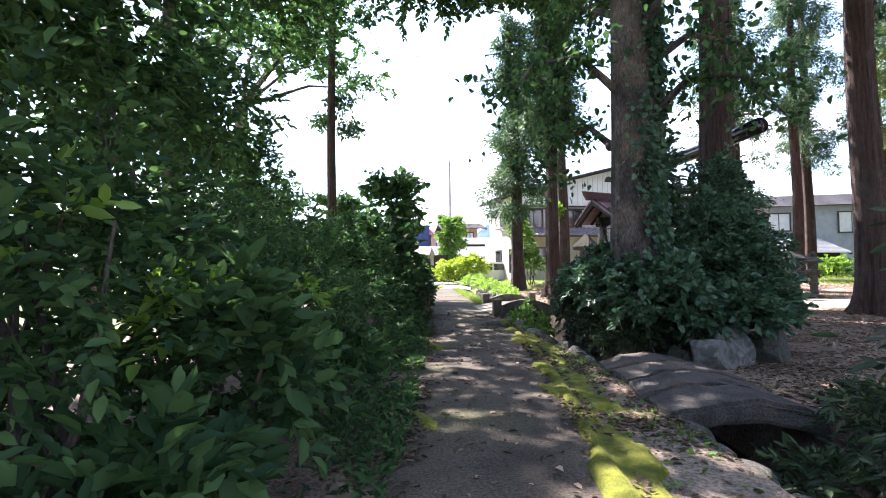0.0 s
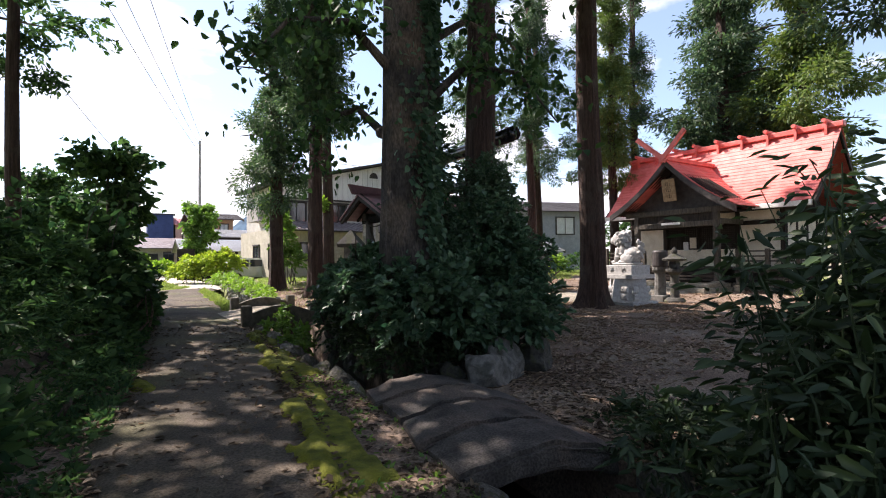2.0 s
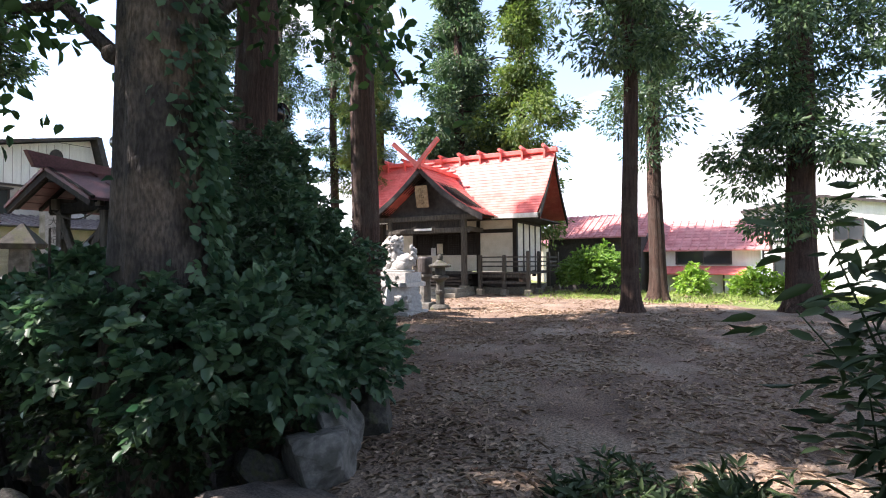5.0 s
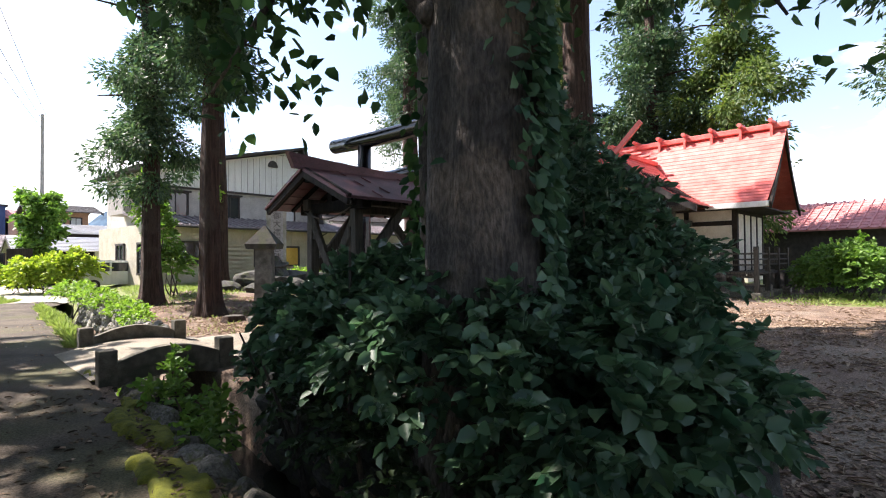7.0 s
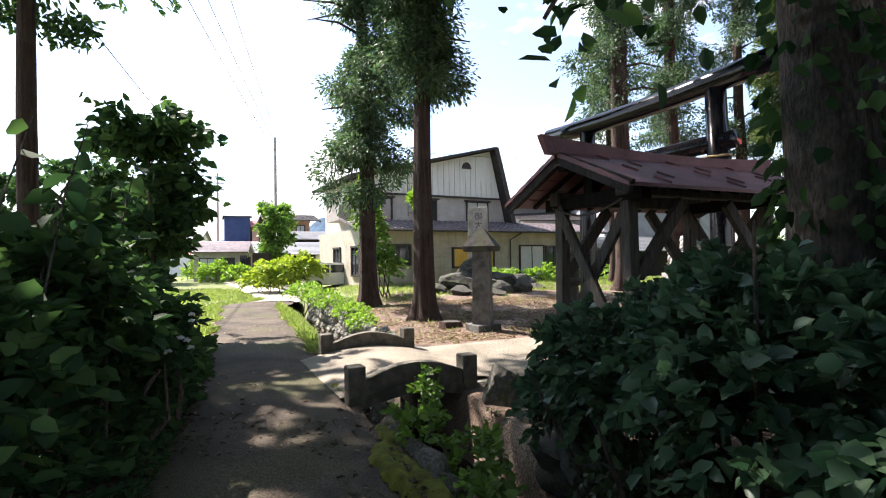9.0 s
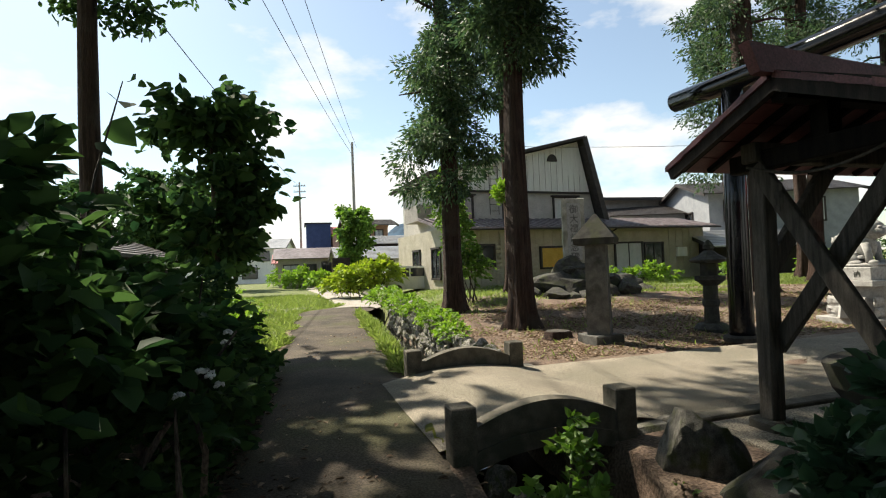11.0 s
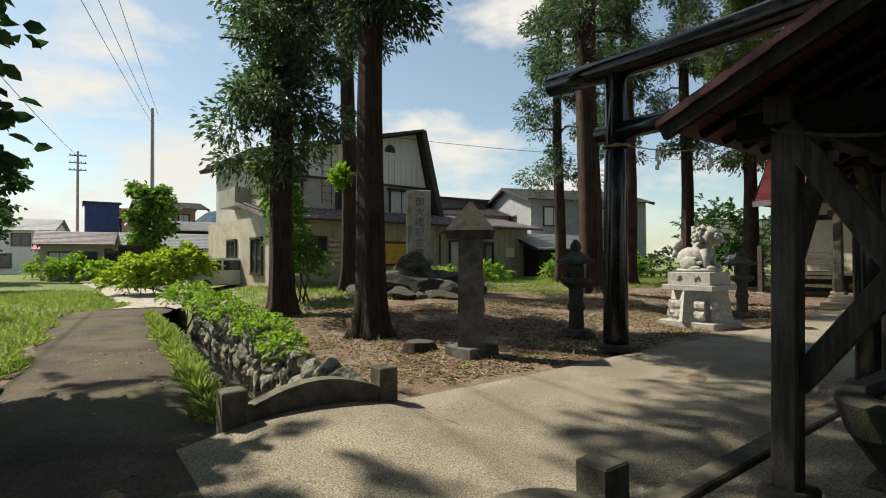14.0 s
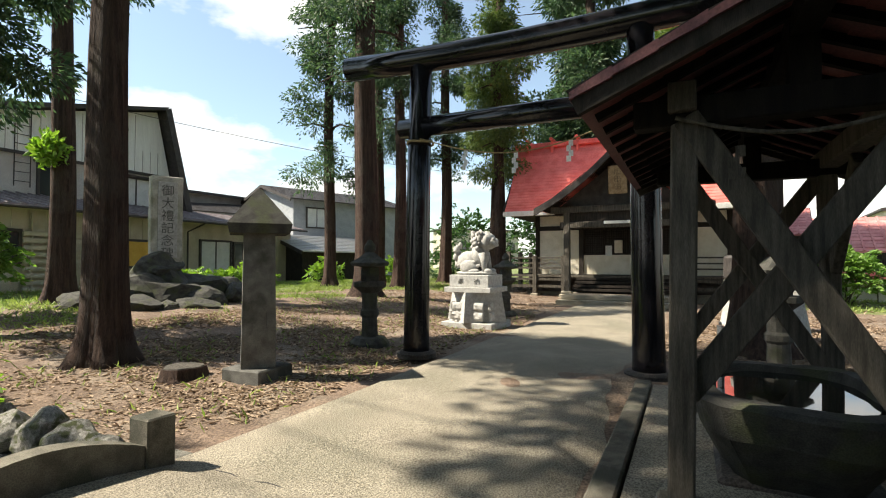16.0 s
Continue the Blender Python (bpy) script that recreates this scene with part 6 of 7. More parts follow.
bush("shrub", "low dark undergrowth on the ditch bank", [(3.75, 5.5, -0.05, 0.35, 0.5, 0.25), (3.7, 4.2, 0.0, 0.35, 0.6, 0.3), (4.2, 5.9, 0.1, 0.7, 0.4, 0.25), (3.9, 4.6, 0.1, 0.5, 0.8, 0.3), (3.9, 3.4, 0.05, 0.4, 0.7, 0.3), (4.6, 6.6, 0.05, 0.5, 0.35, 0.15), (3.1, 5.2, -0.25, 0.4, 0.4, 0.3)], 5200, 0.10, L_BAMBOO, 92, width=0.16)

# ---- litter, grass, moss ----
def scatter(name, label, n, region, size, material, seed, width, upright=0.0, category="leaves"):
    rng = np.random.default_rng(seed)
    P = region(rng, n)
    z = ground_z(P[:, 0], P[:, 1])
    on_road = (P[:, 0] > road_l(P[:, 1])) & (P[:, 0] < road_r(P[:, 1]))
    z = np.where(on_road, 0.045, z)
    C = np.stack([P[:, 0], P[:, 1], z + (0.006 if not upright else -0.01)], 1)
    D = rng.normal(size=(n, 3)) * np.array((1, 1, 0.18)) + np.array((0, 0, upright))
    me = leaves(name, C, D, rng.uniform(0.5, 1.3, n) * size, width, 0.15, rng, 0.85 if not upright else 0.0, oval=not upright)
    return tagged(place(name, me, material, None), label, category, kind="stuff")


def rect(x0, x1, y0, y1, test=None):
    def f(rng, n):
        P = np.stack([rng.uniform(x0, x1, n * 3), rng.uniform(y0, y1, n * 3)], 1)
        dense = np.sin(P[:, 0] * 1.9 + np.sin(P[:, 1] * 1.3) * 2) + np.sin(P[:, 1] * 2.3) + rng.normal(size=len(P)) * 0.9 > -0.6
        ok = dense & (np.abs(P[:, 0] - channel_x(P[:, 1])) > 0.62)
        if test:
            ok &= test(P[:, 0], P[:, 1])
        P = P[ok]
        return P[rng.integers(0, len(P), n)] if len(P) < n else P[:n]
    return f


def off_paving(x, y):
    c, s = math.cos(radians(11)), math.sin(radians(11))
    u, v = (x - 7.4) * c + (y - 18.05) * s, -(x - 7.4) * s + (y - 18.05) * c
    return ~((u > -7) & (u < 19) & (v > -1.7) & (v < 1.55)) & ~((u > -4.6) & (u < 0) & (v > -4.2) & (v < -1))


scatter("leaf_litter", "dry brown leaves and twigs over the forest floor", 40000, rect(3.6, 16, 4, 26, off_paving), 0.075, L_LITTER, 101, 0.24)
scatter("leaf_litter", "dry leaves drifted round the lantern and stump", 9000, rect(1.9, 8.5, 19, 26, off_paving), 0.07, L_LITTER, 117, 0.25)
scatter("leaf_litter", "scattered dry leaves on the far forest floor", 9000, rect(14, 27, 8, 28, off_paving), 0.11, L_LITTER, 102, 0.25)
scatter("leaf_litter", "dry leaves and bamboo sheaths on the lane edge", 1500, rect(-0.6, 2.5, 2.5, 15), 0.07, L_DARKL, 103, 0.2)
scatter("leaf_litter", "dark leaf debris between lane and ditch", 4200, rect(1.45, 2.7, 2.5, 14.5), 0.055, L_DARKL, 114, 0.26)
scatter("weeds", "small weeds between lane and ditch", 1500, rect(1.7, 2.7, 3, 14.5), 0.06, L_WEED, 115, 0.25, 0.4, "weeds")
scatter("leaf_litter", "dry leaves along the hedge foot", 3200, rect(-0.9, 0.5, 2.5, 20, lambda x, y: np.abs(x - road_l(y) - 0.05) < 0.3), 0.055, L_DARKL, 116, 0.26)
scatter("twigs", "fallen twigs and needles on the ground", 9000, rect(3.4, 13, 4, 27, off_paving), 0.16, L_LITTER, 112, 0.035, category="twigs")
scatter("leaf_litter", "fallen leaves on the approach paving", 420, rect(3.0, 16, 15.6, 21.4), 0.05, L_LITTER, 113, 0.3)
scatter("leaf_litter", "few dry leaves on the lane", 350, rect(-1.3, 1.4, 3, 24), 0.06, L_LITTER, 104, 0.3)
scatter("grass", "short bright grass on the far side of the ditch", 26000, rect(2.2, 26, 24, 37, lambda x, y: off_paving(x, y) & (x + y > 29) & ((y > 27.5 + 1.5 * np.sin(x)) | (x < 3.4))), 0.17, L_GRASS, 105, 0.07, 0.9, "grass")
scatter("grass", "bright grass verge in the sun", 26000, rect(-9, 0, 20.5, 44, lambda x, y: (x < road_l(y) - 0.1)), 0.19, L_GRASS, 106, 0.07, 1.0, "grass")
scatter("grass", "grass strip between lane and ditch", 6500, rect(-1.5, 1.6, 18.6, 34, lambda x, y: (x > road_r(y) - 0.05) & (x < channel_x(y) - 0.4)), 0.2, L_GRASS, 107, 0.07, 1.0, "grass")
scatter("grass", "sparse tufts on the leaf floor", 1900, rect(2.6, 14, 18.8, 28, off_paving), 0.13, L_GRASS, 108, 0.07, 0.9, "grass")
scatter("grass", "grass at the sunlit edge of the grove", 12000, rect(20, 34, 2, 16), 0.2, L_GRASS, 109, 0.08, 0.9, "grass")
scatter("weeds", "small weeds along the hedge foot", 9000, rect(-0.75, 0.45, 2.5, 18, lambda x, y: np.abs(x - road_l(y) + 0.12) < 0.33), 0.085, L_HEDGE, 110, 0.22, 0.45, "weeds")
scatter("weeds", "low weeds beside the slab bridge", 1700, rect(3.9, 5.2, 4.2, 6.9), 0.10, L_BAMBOO, 111, 0.16, 0.5, "weeds")

scatter("grass", "grass and weeds creeping over the lane edge", 5200, rect(-3.2, 2.0, 17.5, 34, lambda x, y: (np.abs(x - road_r(y) - 0.02) < 0.16 + 0.10 * np.sin(y * 3.1)) | ((np.abs(x - road_l(y) + 0.02) < 0.16 + 0.12 * np.sin(y * 2.3)) & (y > 20))), 0.15, L_GRASS, 118, 0.08, 0.8, "grass")
scatter("leaf_litter", "dark leaves and twigs on the slab bridge approach", 1300, rect(3.5, 5.4, 5.8, 8.8), 0.06, L_DARKL, 119, 0.26)
rng = np.random.default_rng(121)
mx, my = np.meshgrid(np.arange(-0.2, 2.62, 0.055), np.arange(2.6, 16.4, 0.07))
dens = np.exp(-((mx - (road_r(my) - 0.02)) / 0.26) ** 2) * 1.15 + 0.28 * np.exp(-((mx - road_l(my) - 0.45) / 0.3) ** 2)
dens += 0.45 * np.sin(my * 2.1 + 2 * np.sin(mx * 3)) * 0.5 + 0.22 * np.sin(my * 5.3 + mx * 6) + 0.16 * np.sin(mx * 13 + my * 4)
lv = np.clip(dens - 0.70 - 0.6 * ease(12.5, 14.5, my), 0, 1)
zb = np.where(mx < road_r(my) - 0.1, 0.045, 0.0) + 0.02
mz = np.where(lv > 0, zb + 0.022 * np.sqrt(lv) + 0.008 * rng.uniform(size=lv.shape), zb - 0.05)
mv = np.stack([mx, my, mz], -1).reshape(-1, 3)
nxm = mx.shape[1]
i = (np.arange(mx.shape[0] - 1).reshape(-1, 1) * nxm + np.arange(nxm - 1)).ravel()
q = np.stack([i, i + 1, i + nxm + 1, i + nxm], 1)
q = q[(lv.ravel()[q] > 0).any(axis=1)]
moss = place("moss", from_arrays("moss", mv, q), L_MOSS, None, smooth=True)
tagged(moss, "bright yellow-green moss cushions along the lane edge", "moss", kind="stuff")
# ---- houses ----
M_BLUEP = mat("dark_blue_panels", (0.03, 0.055, 0.14), (0.045, 0.075, 0.18), 0.6, 2, 30, 0.05)
M_PINK = mat("pinkish_plaster", (0.52, 0.36, 0.30), (0.60, 0.43, 0.36), 0.85, 2, 40, 0.1)
M_YELLB = mat("orange_brown_boards", (0.40, 0.22, 0.13), (0.50, 0.29, 0.17), 0.8, 2, 40, 0.1)

def window(parent, m, w, h, frame_mat=None, curtain=False, bars=1):
    """A framed window set proud of the wall: x across, z up, facing -y."""
    t = part("window", bx(-w / 2, -0.03, 0, w / 2, 0.0, h), M_PAPER if curtain else M_GLASS, parent)
    t.matrix_basis = m
    bm = bmesh.new()
    for a in (-w / 2, w / 2):
        box(bm, a - 0.05, -0.08, -0.05, a + 0.05, 0.01, h + 0.05)
    for z in (-0.04, h + 0.04):
        box(bm, -w / 2 - 0.05, -0.10, z - 0.05, w / 2 + 0.05, 0.01, z + 0.05)
    for k in range(bars):
        x = -w / 2 + w * (k + 1) / (bars + 1)
        box(bm, x - 0.025, -0.06, 0, x + 0.025, -0.02, h)
    part("window_frame", bm, frame_mat or M_DARK, t)
    return t


def gable_roof(parent, x0, x1, y0, y1, z, rise, material, over=0.4, along="x", ribs=0, courses=10):
    """Two lapped slopes with boards under the verge. The ridge runs along x or y."""
    bm = bmesh.new()
    R = Matrix.Identity(4) if along == "x" else Matrix(((0, 1, 0, 0), (1, 0, 0, 0), (0, 0, 1, 0), (0, 0, 0, 1)))
    a0, a1, b0, b1 = (x0, x1, y0, y1) if along == "x" else (y0, y1, x0, x1)
    mid, half = (b0 + b1) / 2, (b1 - b0) / 2 + over
    sl = rise / ((b1 - b0) / 2)
    for sg in (-1, 1):
        bm = bmesh.new()
        for k in range(courses):
            u0, u1 = half * k / courses, half * (k + 1) / courses
            vs = []
            for u, dz in ((u0, 0), (u1, 0.03)):
                for a in (a0 - over, a1 + over):
                    vs.append((a, mid + sg * u, z + rise - u * sl + dz))
            A, B, C, D = vs
            ring = [A, B, D, C]
            low = [(p[0], p[1], p[2] - 0.09) for p in ring]
            v = [bm.verts.new(R @ Vector(p)) for p in ring + low]
            for f in ((0, 1, 2, 3), (7, 6, 5, 4), (0, 4, 5, 1), (1, 5, 6, 2), (2, 6, 7, 3), (3, 7, 4, 0)):
                bm.faces.new([v[j] for j in f])
            bmesh.ops.recalc_face_normals(bm, faces=bm.faces)
            part("roof_course", bm, material, parent)
            bm = bmesh.new()
        for k in range(ribs):
            bm = bmesh.new()
            a = a0 - over + (a1 - a0 + 2 * over) * (k + 0.5) / ribs
            p = R @ Vector((a, mid, z + rise + 0.03))
            q = R @ Vector((a, mid + sg * half, z + rise - half * sl + 0.05))
            beam(bm, p, q, 0.09, 0.07)
            bmesh.ops.recalc_face_normals(bm, faces=bm.faces)
            part("roof_rib", bm, material, parent)
        for a in (a0 - over, a1 + over):
            bm = bmesh.new()
            beam(bm, R @ Vector((a, mid, z + rise - 0.1)), R @ Vector((a, mid + sg * half, z + rise - half * sl - 0.1)), 0.06, 0.2)
            part("verge_board", bm, M_DARK, parent)


def simple_house(name, label, m, w, d, h, rise, wall_mat, roof_mat, along="x", wins=(), ribs=0, over=0.45):
    t = thing(name, label, "house", m)
    bm = bx(0, 0, -1.0, w, d, h)
    if along == "x":
        prism(bm, [(0, h), (d, h), (d / 2, h + rise)], 0, w, Matrix(((0, 1, 0, 0), (1, 0, 0, 0), (0, 0, 1, 0), (0, 0, 0, 1))))
    else:
        prism(bm, [(0, h), (w, h), (w / 2, h + rise)], 0, d)
    part("wall", bm, wall_mat, t)
    gable_roof(t, 0, w, 0, d, h, rise, roof_mat, over, along, ribs)
    for face, x, z, ww, hh, cur in wins:
        mm = pose(x, 0, z) if face == "f" else (pose(0, x, z, 0, 0, -90) if face == "l" else pose(w, x, z, 0, 0, 90))
        window(t, mm, ww, hh, None, cur)
    return t


# neighbour with the steep asymmetric gable
H = pose(3.4, 35.0, 0.15, 0, 0, 15)
nb = thing("house", "two-storey house with a steep white gable and a tiled lean-to", "house", H)
part("lower_wall", bx(0.3, 0.6, -0.5, 17.0, 9, 3.3), M_BEIGE, nb)
bm = bmesh.new()
prism(bm, [(1.0, 3.2), (1.0, 6.35), (10.1, 8.65), (11.4, 3.2)], 3.2, 10)
part("upper_wall", bm, M_UPW, nb)
bm = bmesh.new()
prism(bm, [(1.0, 5.55), (1.0, 6.33), (10.05, 8.63), (10.78, 5.55)], 3.13, 3.2)
part("white_gable", bm, M_WHITE, nb, "white boarded gable")
part("gable_band", bx(1.0, 3.08, 5.45, 10.8, 3.19, 5.56), M_DARK, nb)
for k in range(23):
    x = 1.3 + k * 0.4
    part("board_seam", bx(x - 0.008, 3.115, 5.57, x + 0.008, 3.13, 6.3 + (x - 1) * 0.24 if x < 9.2 else 6.6), M_GREYW, nb)
bm = bmesh.new()
prism(bm, [(0.3, 6.25), (10.15, 8.72), (10.3, 8.90), (0.2, 6.42)], 2.6, 10.5)
part("upper_roof", bm, M_DARK, nb)
bm = bmesh.new()
prism(bm, [(10.1, 8.75), (10.4, 8.88), (11.9, 3.3), (11.55, 3.2)], 2.6, 10.5)
part("steep_roof", bm, M_DARK, nb)
bm = bmesh.new()
prism(bm, [(8.2 + 0.34 * math.cos(a), 7.35 + 0.42 * math.sin(a)) for a in np.linspace(0, math.pi, 12)], 3.06, 3.13)
part("vent", bm, M_DARK, nb, "half-round gable vent")
for x, ww, cur in ((2.3, 1.3, False), (5.4, 1.1, False), (9.0, 1.6, True)):
    window(nb, pose(x, 3.18, 3.95), ww, 1.25, None, cur)
    part("window_hood", bx(x - ww / 2 - 0.15, 2.95, 5.25, x + ww / 2 + 0.15, 3.2, 5.33), M_DARK, nb)
for k in range(14):
    v0, v1 = k / 14, (k + 1) / 14
    bm = bmesh.new()
    z0, z1 = 3.95 - 0.75 * v0, 3.95 - 0.75 * v1
    vs = [bm.verts.new(p) for p in ((-0.3, 3.3 - 3.4 * v0, z0), (17.6, 3.3 - 3.4 * v0, z0), (17.6, 3.3 - 3.4 * v1, z1 + 0.03), (-0.3, 3.3 - 3.4 * v1, z1 + 0.03), (-0.3, 3.3 - 3.4 * v0, z0 - 0.06), (17.6, 3.3 - 3.4 * v0, z0 - 0.06), (17.6, 3.3 - 3.4 * v1, z1 - 0.05), (-0.3, 3.3 - 3.4 * v1, z1 - 0.05))]
    for f in ((0, 1, 2, 3), (7, 6, 5, 4), (0, 4, 5, 1), (1, 5, 6, 2), (2, 6, 7, 3), (3, 7, 4, 0)):
        bm.faces.new([vs[j] for j in f])
    bmesh.ops.recalc_face_normals(bm, faces=bm.faces)
    part("tile_course", bm, M_TILE, nb)
bm = bmesh.new()
for k in range(45):
    beam(bm, (-0.25 + k * 0.4, 3.2, 3.98), (-0.25 + k * 0.4, -0.1, 3.24), 0.07, 0.05)
part("tile_ribbing", bm, M_TILE, nb)["kind"] = "stuff"
part("gutter", tube(bmesh.new(), [(-0.3, -0.15, 3.14), (17.6, -0.15, 3.14)], [0.05, 0.05], 8), M_DARK, nb)
window(nb, pose(2.2, 0.58, 1.35), 1.3, 1.0)
w_y = part("shutter", bx(5.6, 0.50, 1.15, 8.3, 0.58, 2.15), M_YELL, nb, "ochre boarded window")
bm = bmesh.new()
box(bm, 5.5, 0.45, 2.15, 8.4, 0.6, 2.25), box(bm, 5.5, 0.45, 1.05, 8.4, 0.6, 1.15), box(bm, 5.5, 0.45, 1.05, 5.6, 0.6, 2.25), box(bm, 8.3, 0.45, 1.05, 8.4, 0.6, 2.25)
part("shutter_frame", bm, M_DARK, w_y)
window(nb, pose(11.3, 0.58, 0.35), 1.9, 1.95, None, True)
window(nb, pose(13.1, 0.57, 0.35), 1.3, 1.9)
part("meter_box", bx(14.8, 0.42, 1.45, 15.5, 0.6, 2.0), M_WHITE, nb)
for k in range(9):
    part("screen_slat", bx(2.9, 0.40, 0.3 + k * 0.24, 5.3, 0.46, 0.44 + k * 0.24), M_BEIGE, nb, "horizontal slat of a timber screen")
part("downpipe", tube(bmesh.new(), [(9.6, 0.5, 0), (9.6, 0.5, 2.7), (10.1, 0.0, 3.1)], [0.04] * 3, 8), M_DARK, nb)
part("downpipe", tube(bmesh.new(), [(3.2, 0.5, 0), (3.2, 0.5, 3.0)], [0.05] * 2, 8), M_BEIGE, nb)
for k in range(30):
    part("wall_batten", bx(0.5 + k * 0.53, 0.575, 0, 0.53 + k * 0.53, 0.60, 1.0 if 10 < 0.5 + k * 0.53 < 14 else 3.1), M_BEIGE, nb)
bm = bmesh.new()
for x in (4.0, 4.55):
    tube(bm, [(x, 3.1, 4.2), (x, 3.1, 8.8)], [0.02, 0.02], 6)
for k in range(12):
    tube(bm, [(4.0, 3.1, 4.4 + k * 0.36), (4.55, 3.1, 4.4 + k * 0.36)], [0.014, 0.014], 6)
part("roof_ladder", bm, M_DARK, nb)
part("balcony", bx(0.2, 4.6, 4.0, 1.0, 7.0, 4.9), M_GREYW, nb)
for k in range(2):
    window(nb, pose(0.28, 2.0 + k * 3.2, 0.8, 0, 0, -90), 1.2, 1.5)

simple_house("house", "grey-brown flat-fronted house behind the tiled one", pose(17.5, 50, 0, 0, 0, 8), 13, 8, 6.4, 0.7, M_GREYW, M_DARK, wins=(("f", 6.5, 3.8, 1.6, 1.3, False), ("f", 8.3, 3.8, 1.6, 1.3, True), ("f", 3.0, 3.9, 0.8, 0.9, False)))
simple_house("house", "blue-grey two-storey house behind the grove", pose(22.5, 43.5, 0, 0, 0, -8), 10, 8, 5.9, 1.2, M_BLUEG, M_DARK, along="x", wins=(("f", 1.8, 3.9, 1.6, 1.3, True), ("f", 6.8, 3.7, 1.8, 1.5, True), ("f", 8.9, 0.8, 0.7, 0.9, True), ("f", 3.5, 1.0, 1.4, 1.2, False), ("l", 3, 3.5, 1.2, 1.2, False)))
simple_house("house", "blue-grey house wing with a dark roof", pose(17.6, 47.5, 0, 0, 0, -5), 6.5, 7, 4.9, 0.9, M_BLUEG, M_DARK, wins=(("f", 2, 2.6, 1.4, 1.2, False), ("f", 4.5, 2.6, 1.2, 1.0, False)))
simple_house("shed", "low dark shed with a pale metal roof", pose(19.4, 38.5, 0.1, 0, 0, 5), 6.6, 5, 2.15, 0.9, M_WOODD, M_METAL, wins=())
simple_house("apartment_block", "far pinkish apartment block with balconies", pose(84, 74, 0, 0, 0, -25), 16, 9, 8.0, 0.5, M_BEIGE, M_DARK, wins=tuple(("f", 2 + 3 * k, 1 + 2.8 * j, 1.8, 1.5, (k + j) % 2 == 0) for k in range(5) for j in range(3)))
# red-roofed houses at the grove's edge
rh = simple_house("house", "cream house with a faded red tiled roof and lean-to", pose(36.0, 9.1, -1.1, 0, 0, 4), 6.5, 6.0, 3.4, 1.8, M_WHITE, M_ROOFP, along="y", ribs=14, wins=(("l", 3.0, 2.35, 3.0, 0.75, False), ("f", 3.2, 1.9, 1.2, 1.6, True), ("l", 3.2, 0.5, 2.6, 1.2, True)))
bm = bmesh.new()
prism(bm, [(0.1, 2.2), (-1.5, 1.75), (-1.5, 1.68), (0.1, 2.1)], 0.6, 5.6)
part("lean_to_roof", bm, M_ROOFR, rh)
simple_house("house", "dark-walled house with a purple-red roof", pose(34.5, 15.4, -1.1, 0, 0, 4), 6, 6.2, 4.3, 1.5, M_DARK, M_ROOFP, along="y", ribs=16, wins=(("l", 3, 1.2, 1.6, 1.2, False),))
simple_house("house", "white two-storey house beyond the red roof", pose(47, 2.0, -1.0, 0, 0, 5), 9, 9, 6.2, 0.8, M_WHITE, M_DARK, wins=(("l", 7, 3.8, 1.6, 1.4, True), ("l", 6.5, 1.0, 1.8, 1.5, False), ("l", 3, 3.8, 1.6, 1.4, False)))
simple_house("house", "small brown-gabled house far behind the shrine", pose(44, 27, -0.5, 0, 0, 10), 6, 6, 3.6, 1.6, M_BEIGE, M_ROOFP, along="x", wins=(("l", 3, 1.2, 1.6, 1.2, False),))
# buildings along the lane
simple_house("house", "low house with long pale metal roofs by the lane", pose(-2.9, 50.5, 0, 0, 0, 12), 8, 5, 2.5, 0.9, M_WOODD, M_METAL, wins=(("f", 2, 0.8, 1.4, 1.2, False), ("f", 5, 0.6, 1.8, 1.7, True)))
simple_house("house", "dark-walled house under a long pale roof", pose(-2.2, 55.5, 0, 0, 0, 12), 9, 5, 3.9, 0.7, M_WOODD, M_METAL, wins=(("f", 2, 0.8, 1.4, 1.2, False), ("f", 6, 2.6, 1.8, 0.9, True)))
simple_house("house", "upper room with an orange-brown soffit and dark roof", pose(-2.6, 60.5, 0, 0, 0, 12), 3.4, 5, 6.0, 0.6, M_YELLB, M_DARK, over=0.9, wins=(("f", 1.2, 4.3, 1.0, 1.0, False), ("f", 2.5, 4.3, 0.8, 1.0, True)))
simple_house("house", "low beige house with a tiled roof by the lane", pose(-10.0, 62.0, 0, 0, 0, 10), 5.6, 6, 3.0, 1.0, M_BEIGE, M_TILE, wins=(("f", 1.2, 0.9, 1.4, 1.3, True), ("f", 3.0, 0.9, 1.2, 1.3, False), ("f", 4.6, 0.5, 0.9, 1.9, False)))
simple_house("house", "narrow building with dark blue panels", pose(-8.2, 68.5, 0, 0, 0, 10), 2.6, 4, 6.9, 0.2, M_BLUEP, M_DARK, over=0.15, wins=(("f", 1.3, 2.2, 1.2, 1.0, False),))
simple_house("house", "pink-walled house with orange trim", pose(-5.5, 69.5, 0, 0, 0, 10), 3.0, 5, 5.9, 0.8, M_PINK, M_ROOFP, wins=(("f", 1.4, 3.6, 1.3, 1.1, True),))
simple_house("house", "low orange-roofed house by the lane", pose(-12.6, 73.0, 0, 0, 0, 10), 5, 6, 2.8, 1.0, M_BEIGE, M_ROOFP, wins=(("f", 2, 1, 1.4, 1.2, False), ("f", 4, 1, 1.0, 1.2, True)))
simple_house("house", "far white house in the fields", pose(-24, 90.0, 0, 0, 0, 0), 9, 8, 5.4, 1.5, M_WHITE, M_BLUEG, wins=(("f", 2, 3.4, 1.8, 1.4, False), ("f", 6, 3.4, 1.8, 1.4, False), ("f", 4, 0.8, 2.2, 1.6, False)))
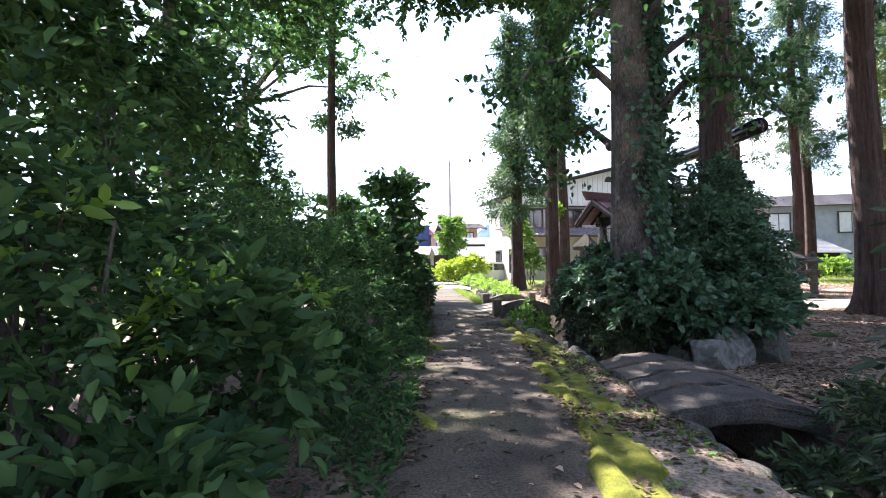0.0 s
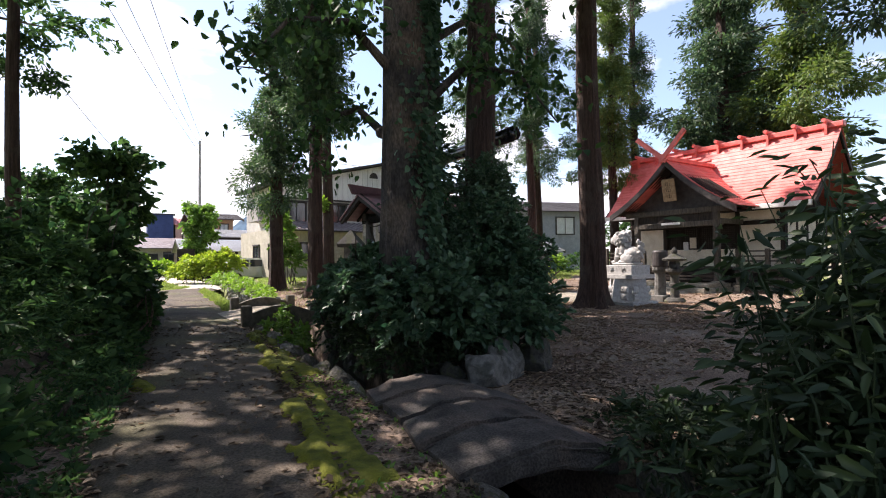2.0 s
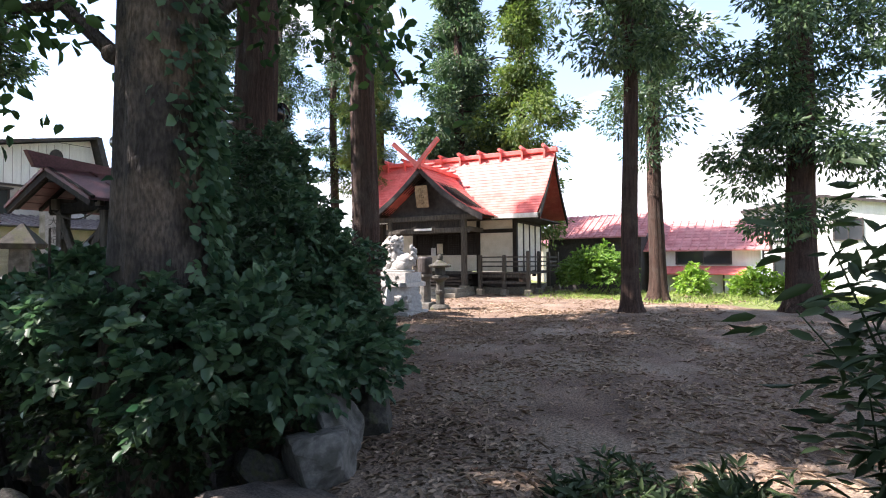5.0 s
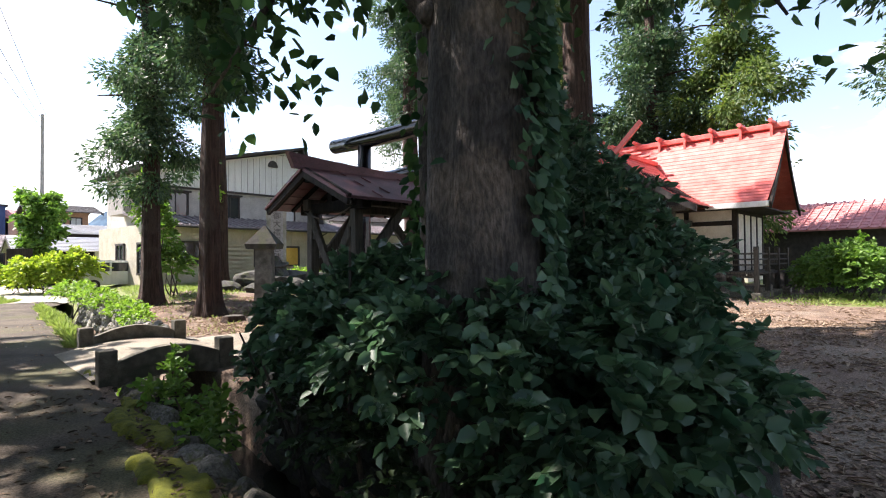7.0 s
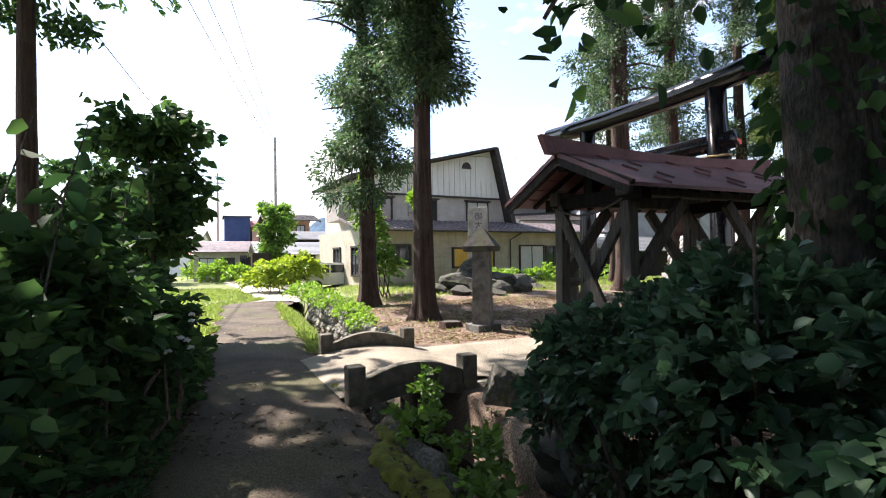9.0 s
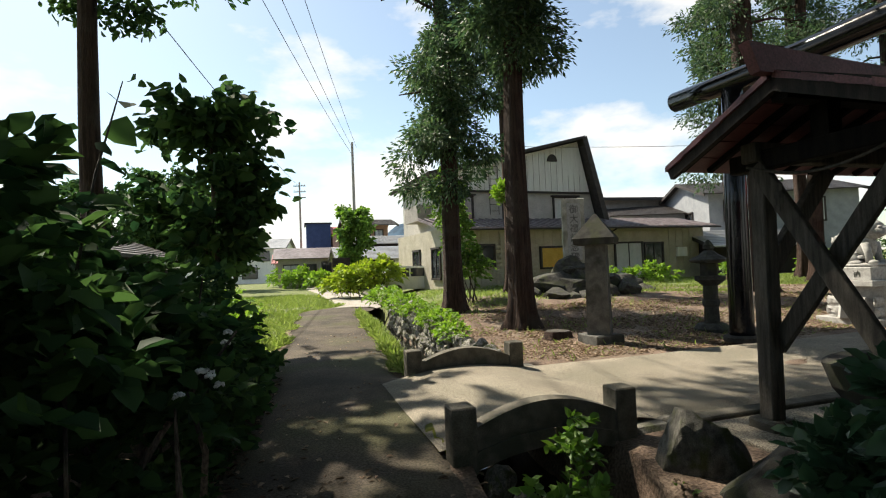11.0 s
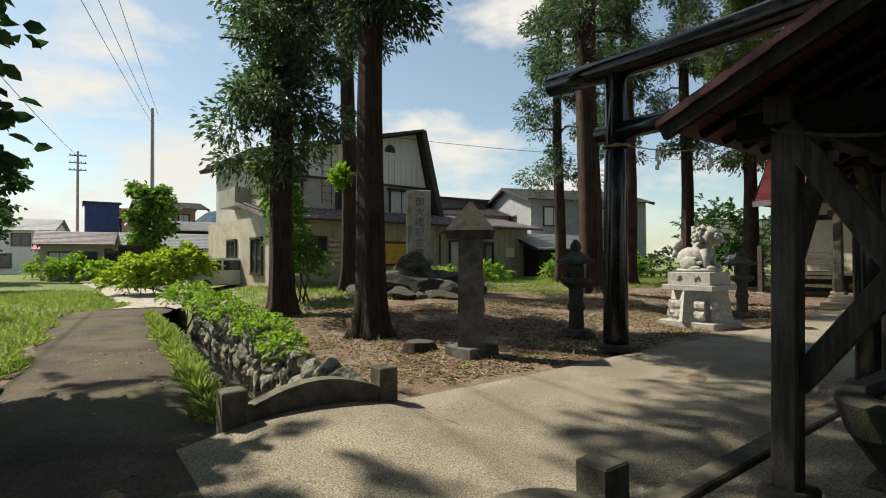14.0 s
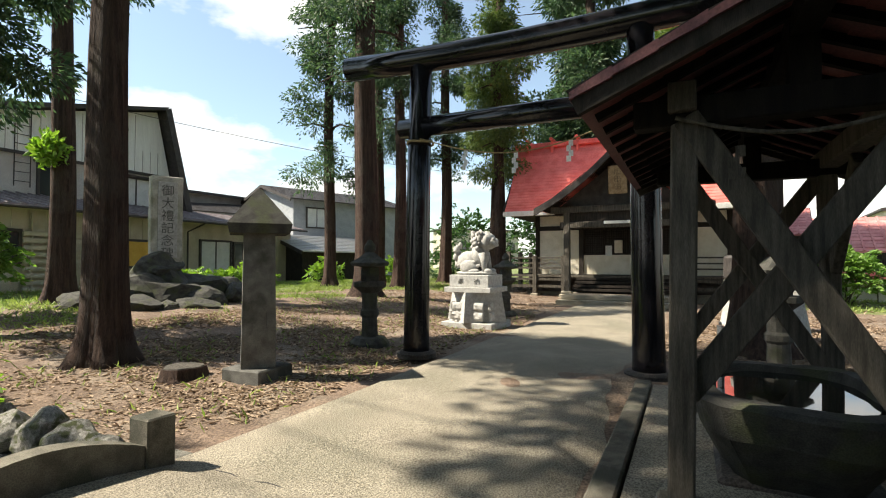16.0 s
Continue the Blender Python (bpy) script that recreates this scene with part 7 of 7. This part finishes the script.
simple_house("house", "far white house in the fields", pose(-40, 95.0, 0, 0, 0, 5), 9, 8, 5.0, 1.5, M_WHITE, M_TILE, wins=(("f", 2, 3.2, 1.8, 1.4, False), ("f", 6, 3.2, 1.8, 1.4, False)))
simple_house("shed", "timber shed behind the hedge", pose(-9.3, 22.5, 0, 0, 0, 8), 3.6, 6, 2.3, 0.7, M_WOODD, M_DARK, along="y", wins=())
gate = part("board_fence", bx(-3.1, 46.2, -0.1, -1.9, 46.35, 2.4, bevel=0.02), M_WOODD, None)
tagged(gate, "brown timber board fence by the lane", "fence")
kb = strip("lane_kerb", lambda y: road_r(y) + 0.05, lambda y: road_r(y) + 0.30, 33, 60, 0.5, M_RAIL, "low stone kerb along the gravel lane", lift=0.16, across=2, crown=0.0)

car = thing("parked_car", "white small van parked by the house", "car", pose(1.9, 39.6, 0.12, 0, 0, 15))
bm = bmesh.new()
prism(bm, [(-1.6, 0.25), (1.6, 0.25), (1.65, 0.75), (1.25, 0.95), (0.85, 1.5), (-1.45, 1.55), (-1.62, 0.9)], -0.7, 0.7)
bmesh.ops.bevel(bm, geom=bm.edges[:], offset=0.06, segments=2, affect="EDGES")
part("body", bm, M_WHITE, car)
for a, b_ in ((-1.3, -0.3), (-0.2, 0.75)):
    part("side_window", bx(a, -0.715, 0.95, b_, -0.68, 1.4, bevel=0.01), M_GLASS, car)
for x in (-1.0, 1.05):
    for y in (-0.68, 0.68):
        bm = bmesh.new()
        tube(bm, [(x, y - 0.09, 0.27), (x, y + 0.09, 0.27)], [0.27, 0.27], 18)
        wh = part("wheel", bm, M_DARK, car)
        part("rim", tube(bmesh.new(), [(x, y - 0.1, 0.27), (x, y + 0.1, 0.27)], [0.15, 0.15], 14), M_METAL, wh)


def utility_pole(label, x, y, h, arms=2):
    t = thing("utility_pole", label, "pole", pose(x, y, 0))
    part("shaft", tube(bmesh.new(), [(0, 0, -0.2), (0, 0, h)], [0.17, 0.11], 12), M_GREYW, t)
    for k in range(arms):
        z = h - 0.5 - k * 0.8
        part("crossarm", bx(-0.8, -0.05, z - 0.05, 0.8, 0.05, z + 0.05), M_DARK, t)
        for x_ in (-0.7, -0.3, 0.3, 0.7):
            part("insulator", lathe([(0.04, 0), (0.07, 0.06), (0.05, 0.16)], 8), M_WHITE, t).location = (x_, 0, z + 0.05)
    return t


utility_pole("tall grey utility pole by the lane", -2.3, 58.7, 13.4, 0)
utility_pole("distant utility pole with crossarms", -10.9, 81, 13.6, 3)


def wire(p, q, sag, r=0.014):
    p, q = Vector(p), Vector(q)
    bm = bmesh.new()
    tube(bm, [p.lerp(q, k / 14) - Vector((0, 0, sag * 4 * (k / 14) * (1 - k / 14))) for k in range(15)], [r] * 15, 5)
    return tagged(part("overhead_wire", bm, M_DARK, None), "thin black overhead wire against the sky", "wire", group="overhead wires")


wire((-10.9, 81, 13.0), (-6.5, 4, 12.5), 0.9, 0.022)
wire((-2.3, 58.7, 12.9), (-4.0, 2, 13.4), 0.8)
wire((-1.9, 58.7, 12.9), (-2.6, 2, 13.4), 0.8)
wire((-2.3, 58.7, 12.2), (-4.8, 2, 12.6), 0.8)
wire((8.0, 40.0, 8.6), (-1.0, 6, 13.0), 0.6)
wire((8.0, 40.0, 8.4), (36, 34, 8.0), 0.5)

# far hills
hx = np.linspace(-900, 900, 90)
hz = 40 + 34 * np.sin(hx * 0.006 + 1) + 14 * np.sin(hx * 0.019) + 6 * np.sin(hx * 0.05)
hv = np.concatenate([np.stack([hx, 1300 + 0 * hx, -5 + 0 * hx], 1), np.stack([hx, 1500 + 0 * hx, np.maximum(hz * 1.5, 15)], 1)])
i = np.arange(len(hx) - 1)
hills = place("backdrop", from_arrays("backdrop", hv, np.stack([i, i + 1, i + 1 + len(hx), i + len(hx)], 1)), mat("hazy_blue_hills", (0.055, 0.10, 0.15), (0.075, 0.13, 0.18), 1.0, 0.01, 0.05, 0), None)
tagged(hills, "hazy blue wooded hills on the horizon", "hills", kind="structure")
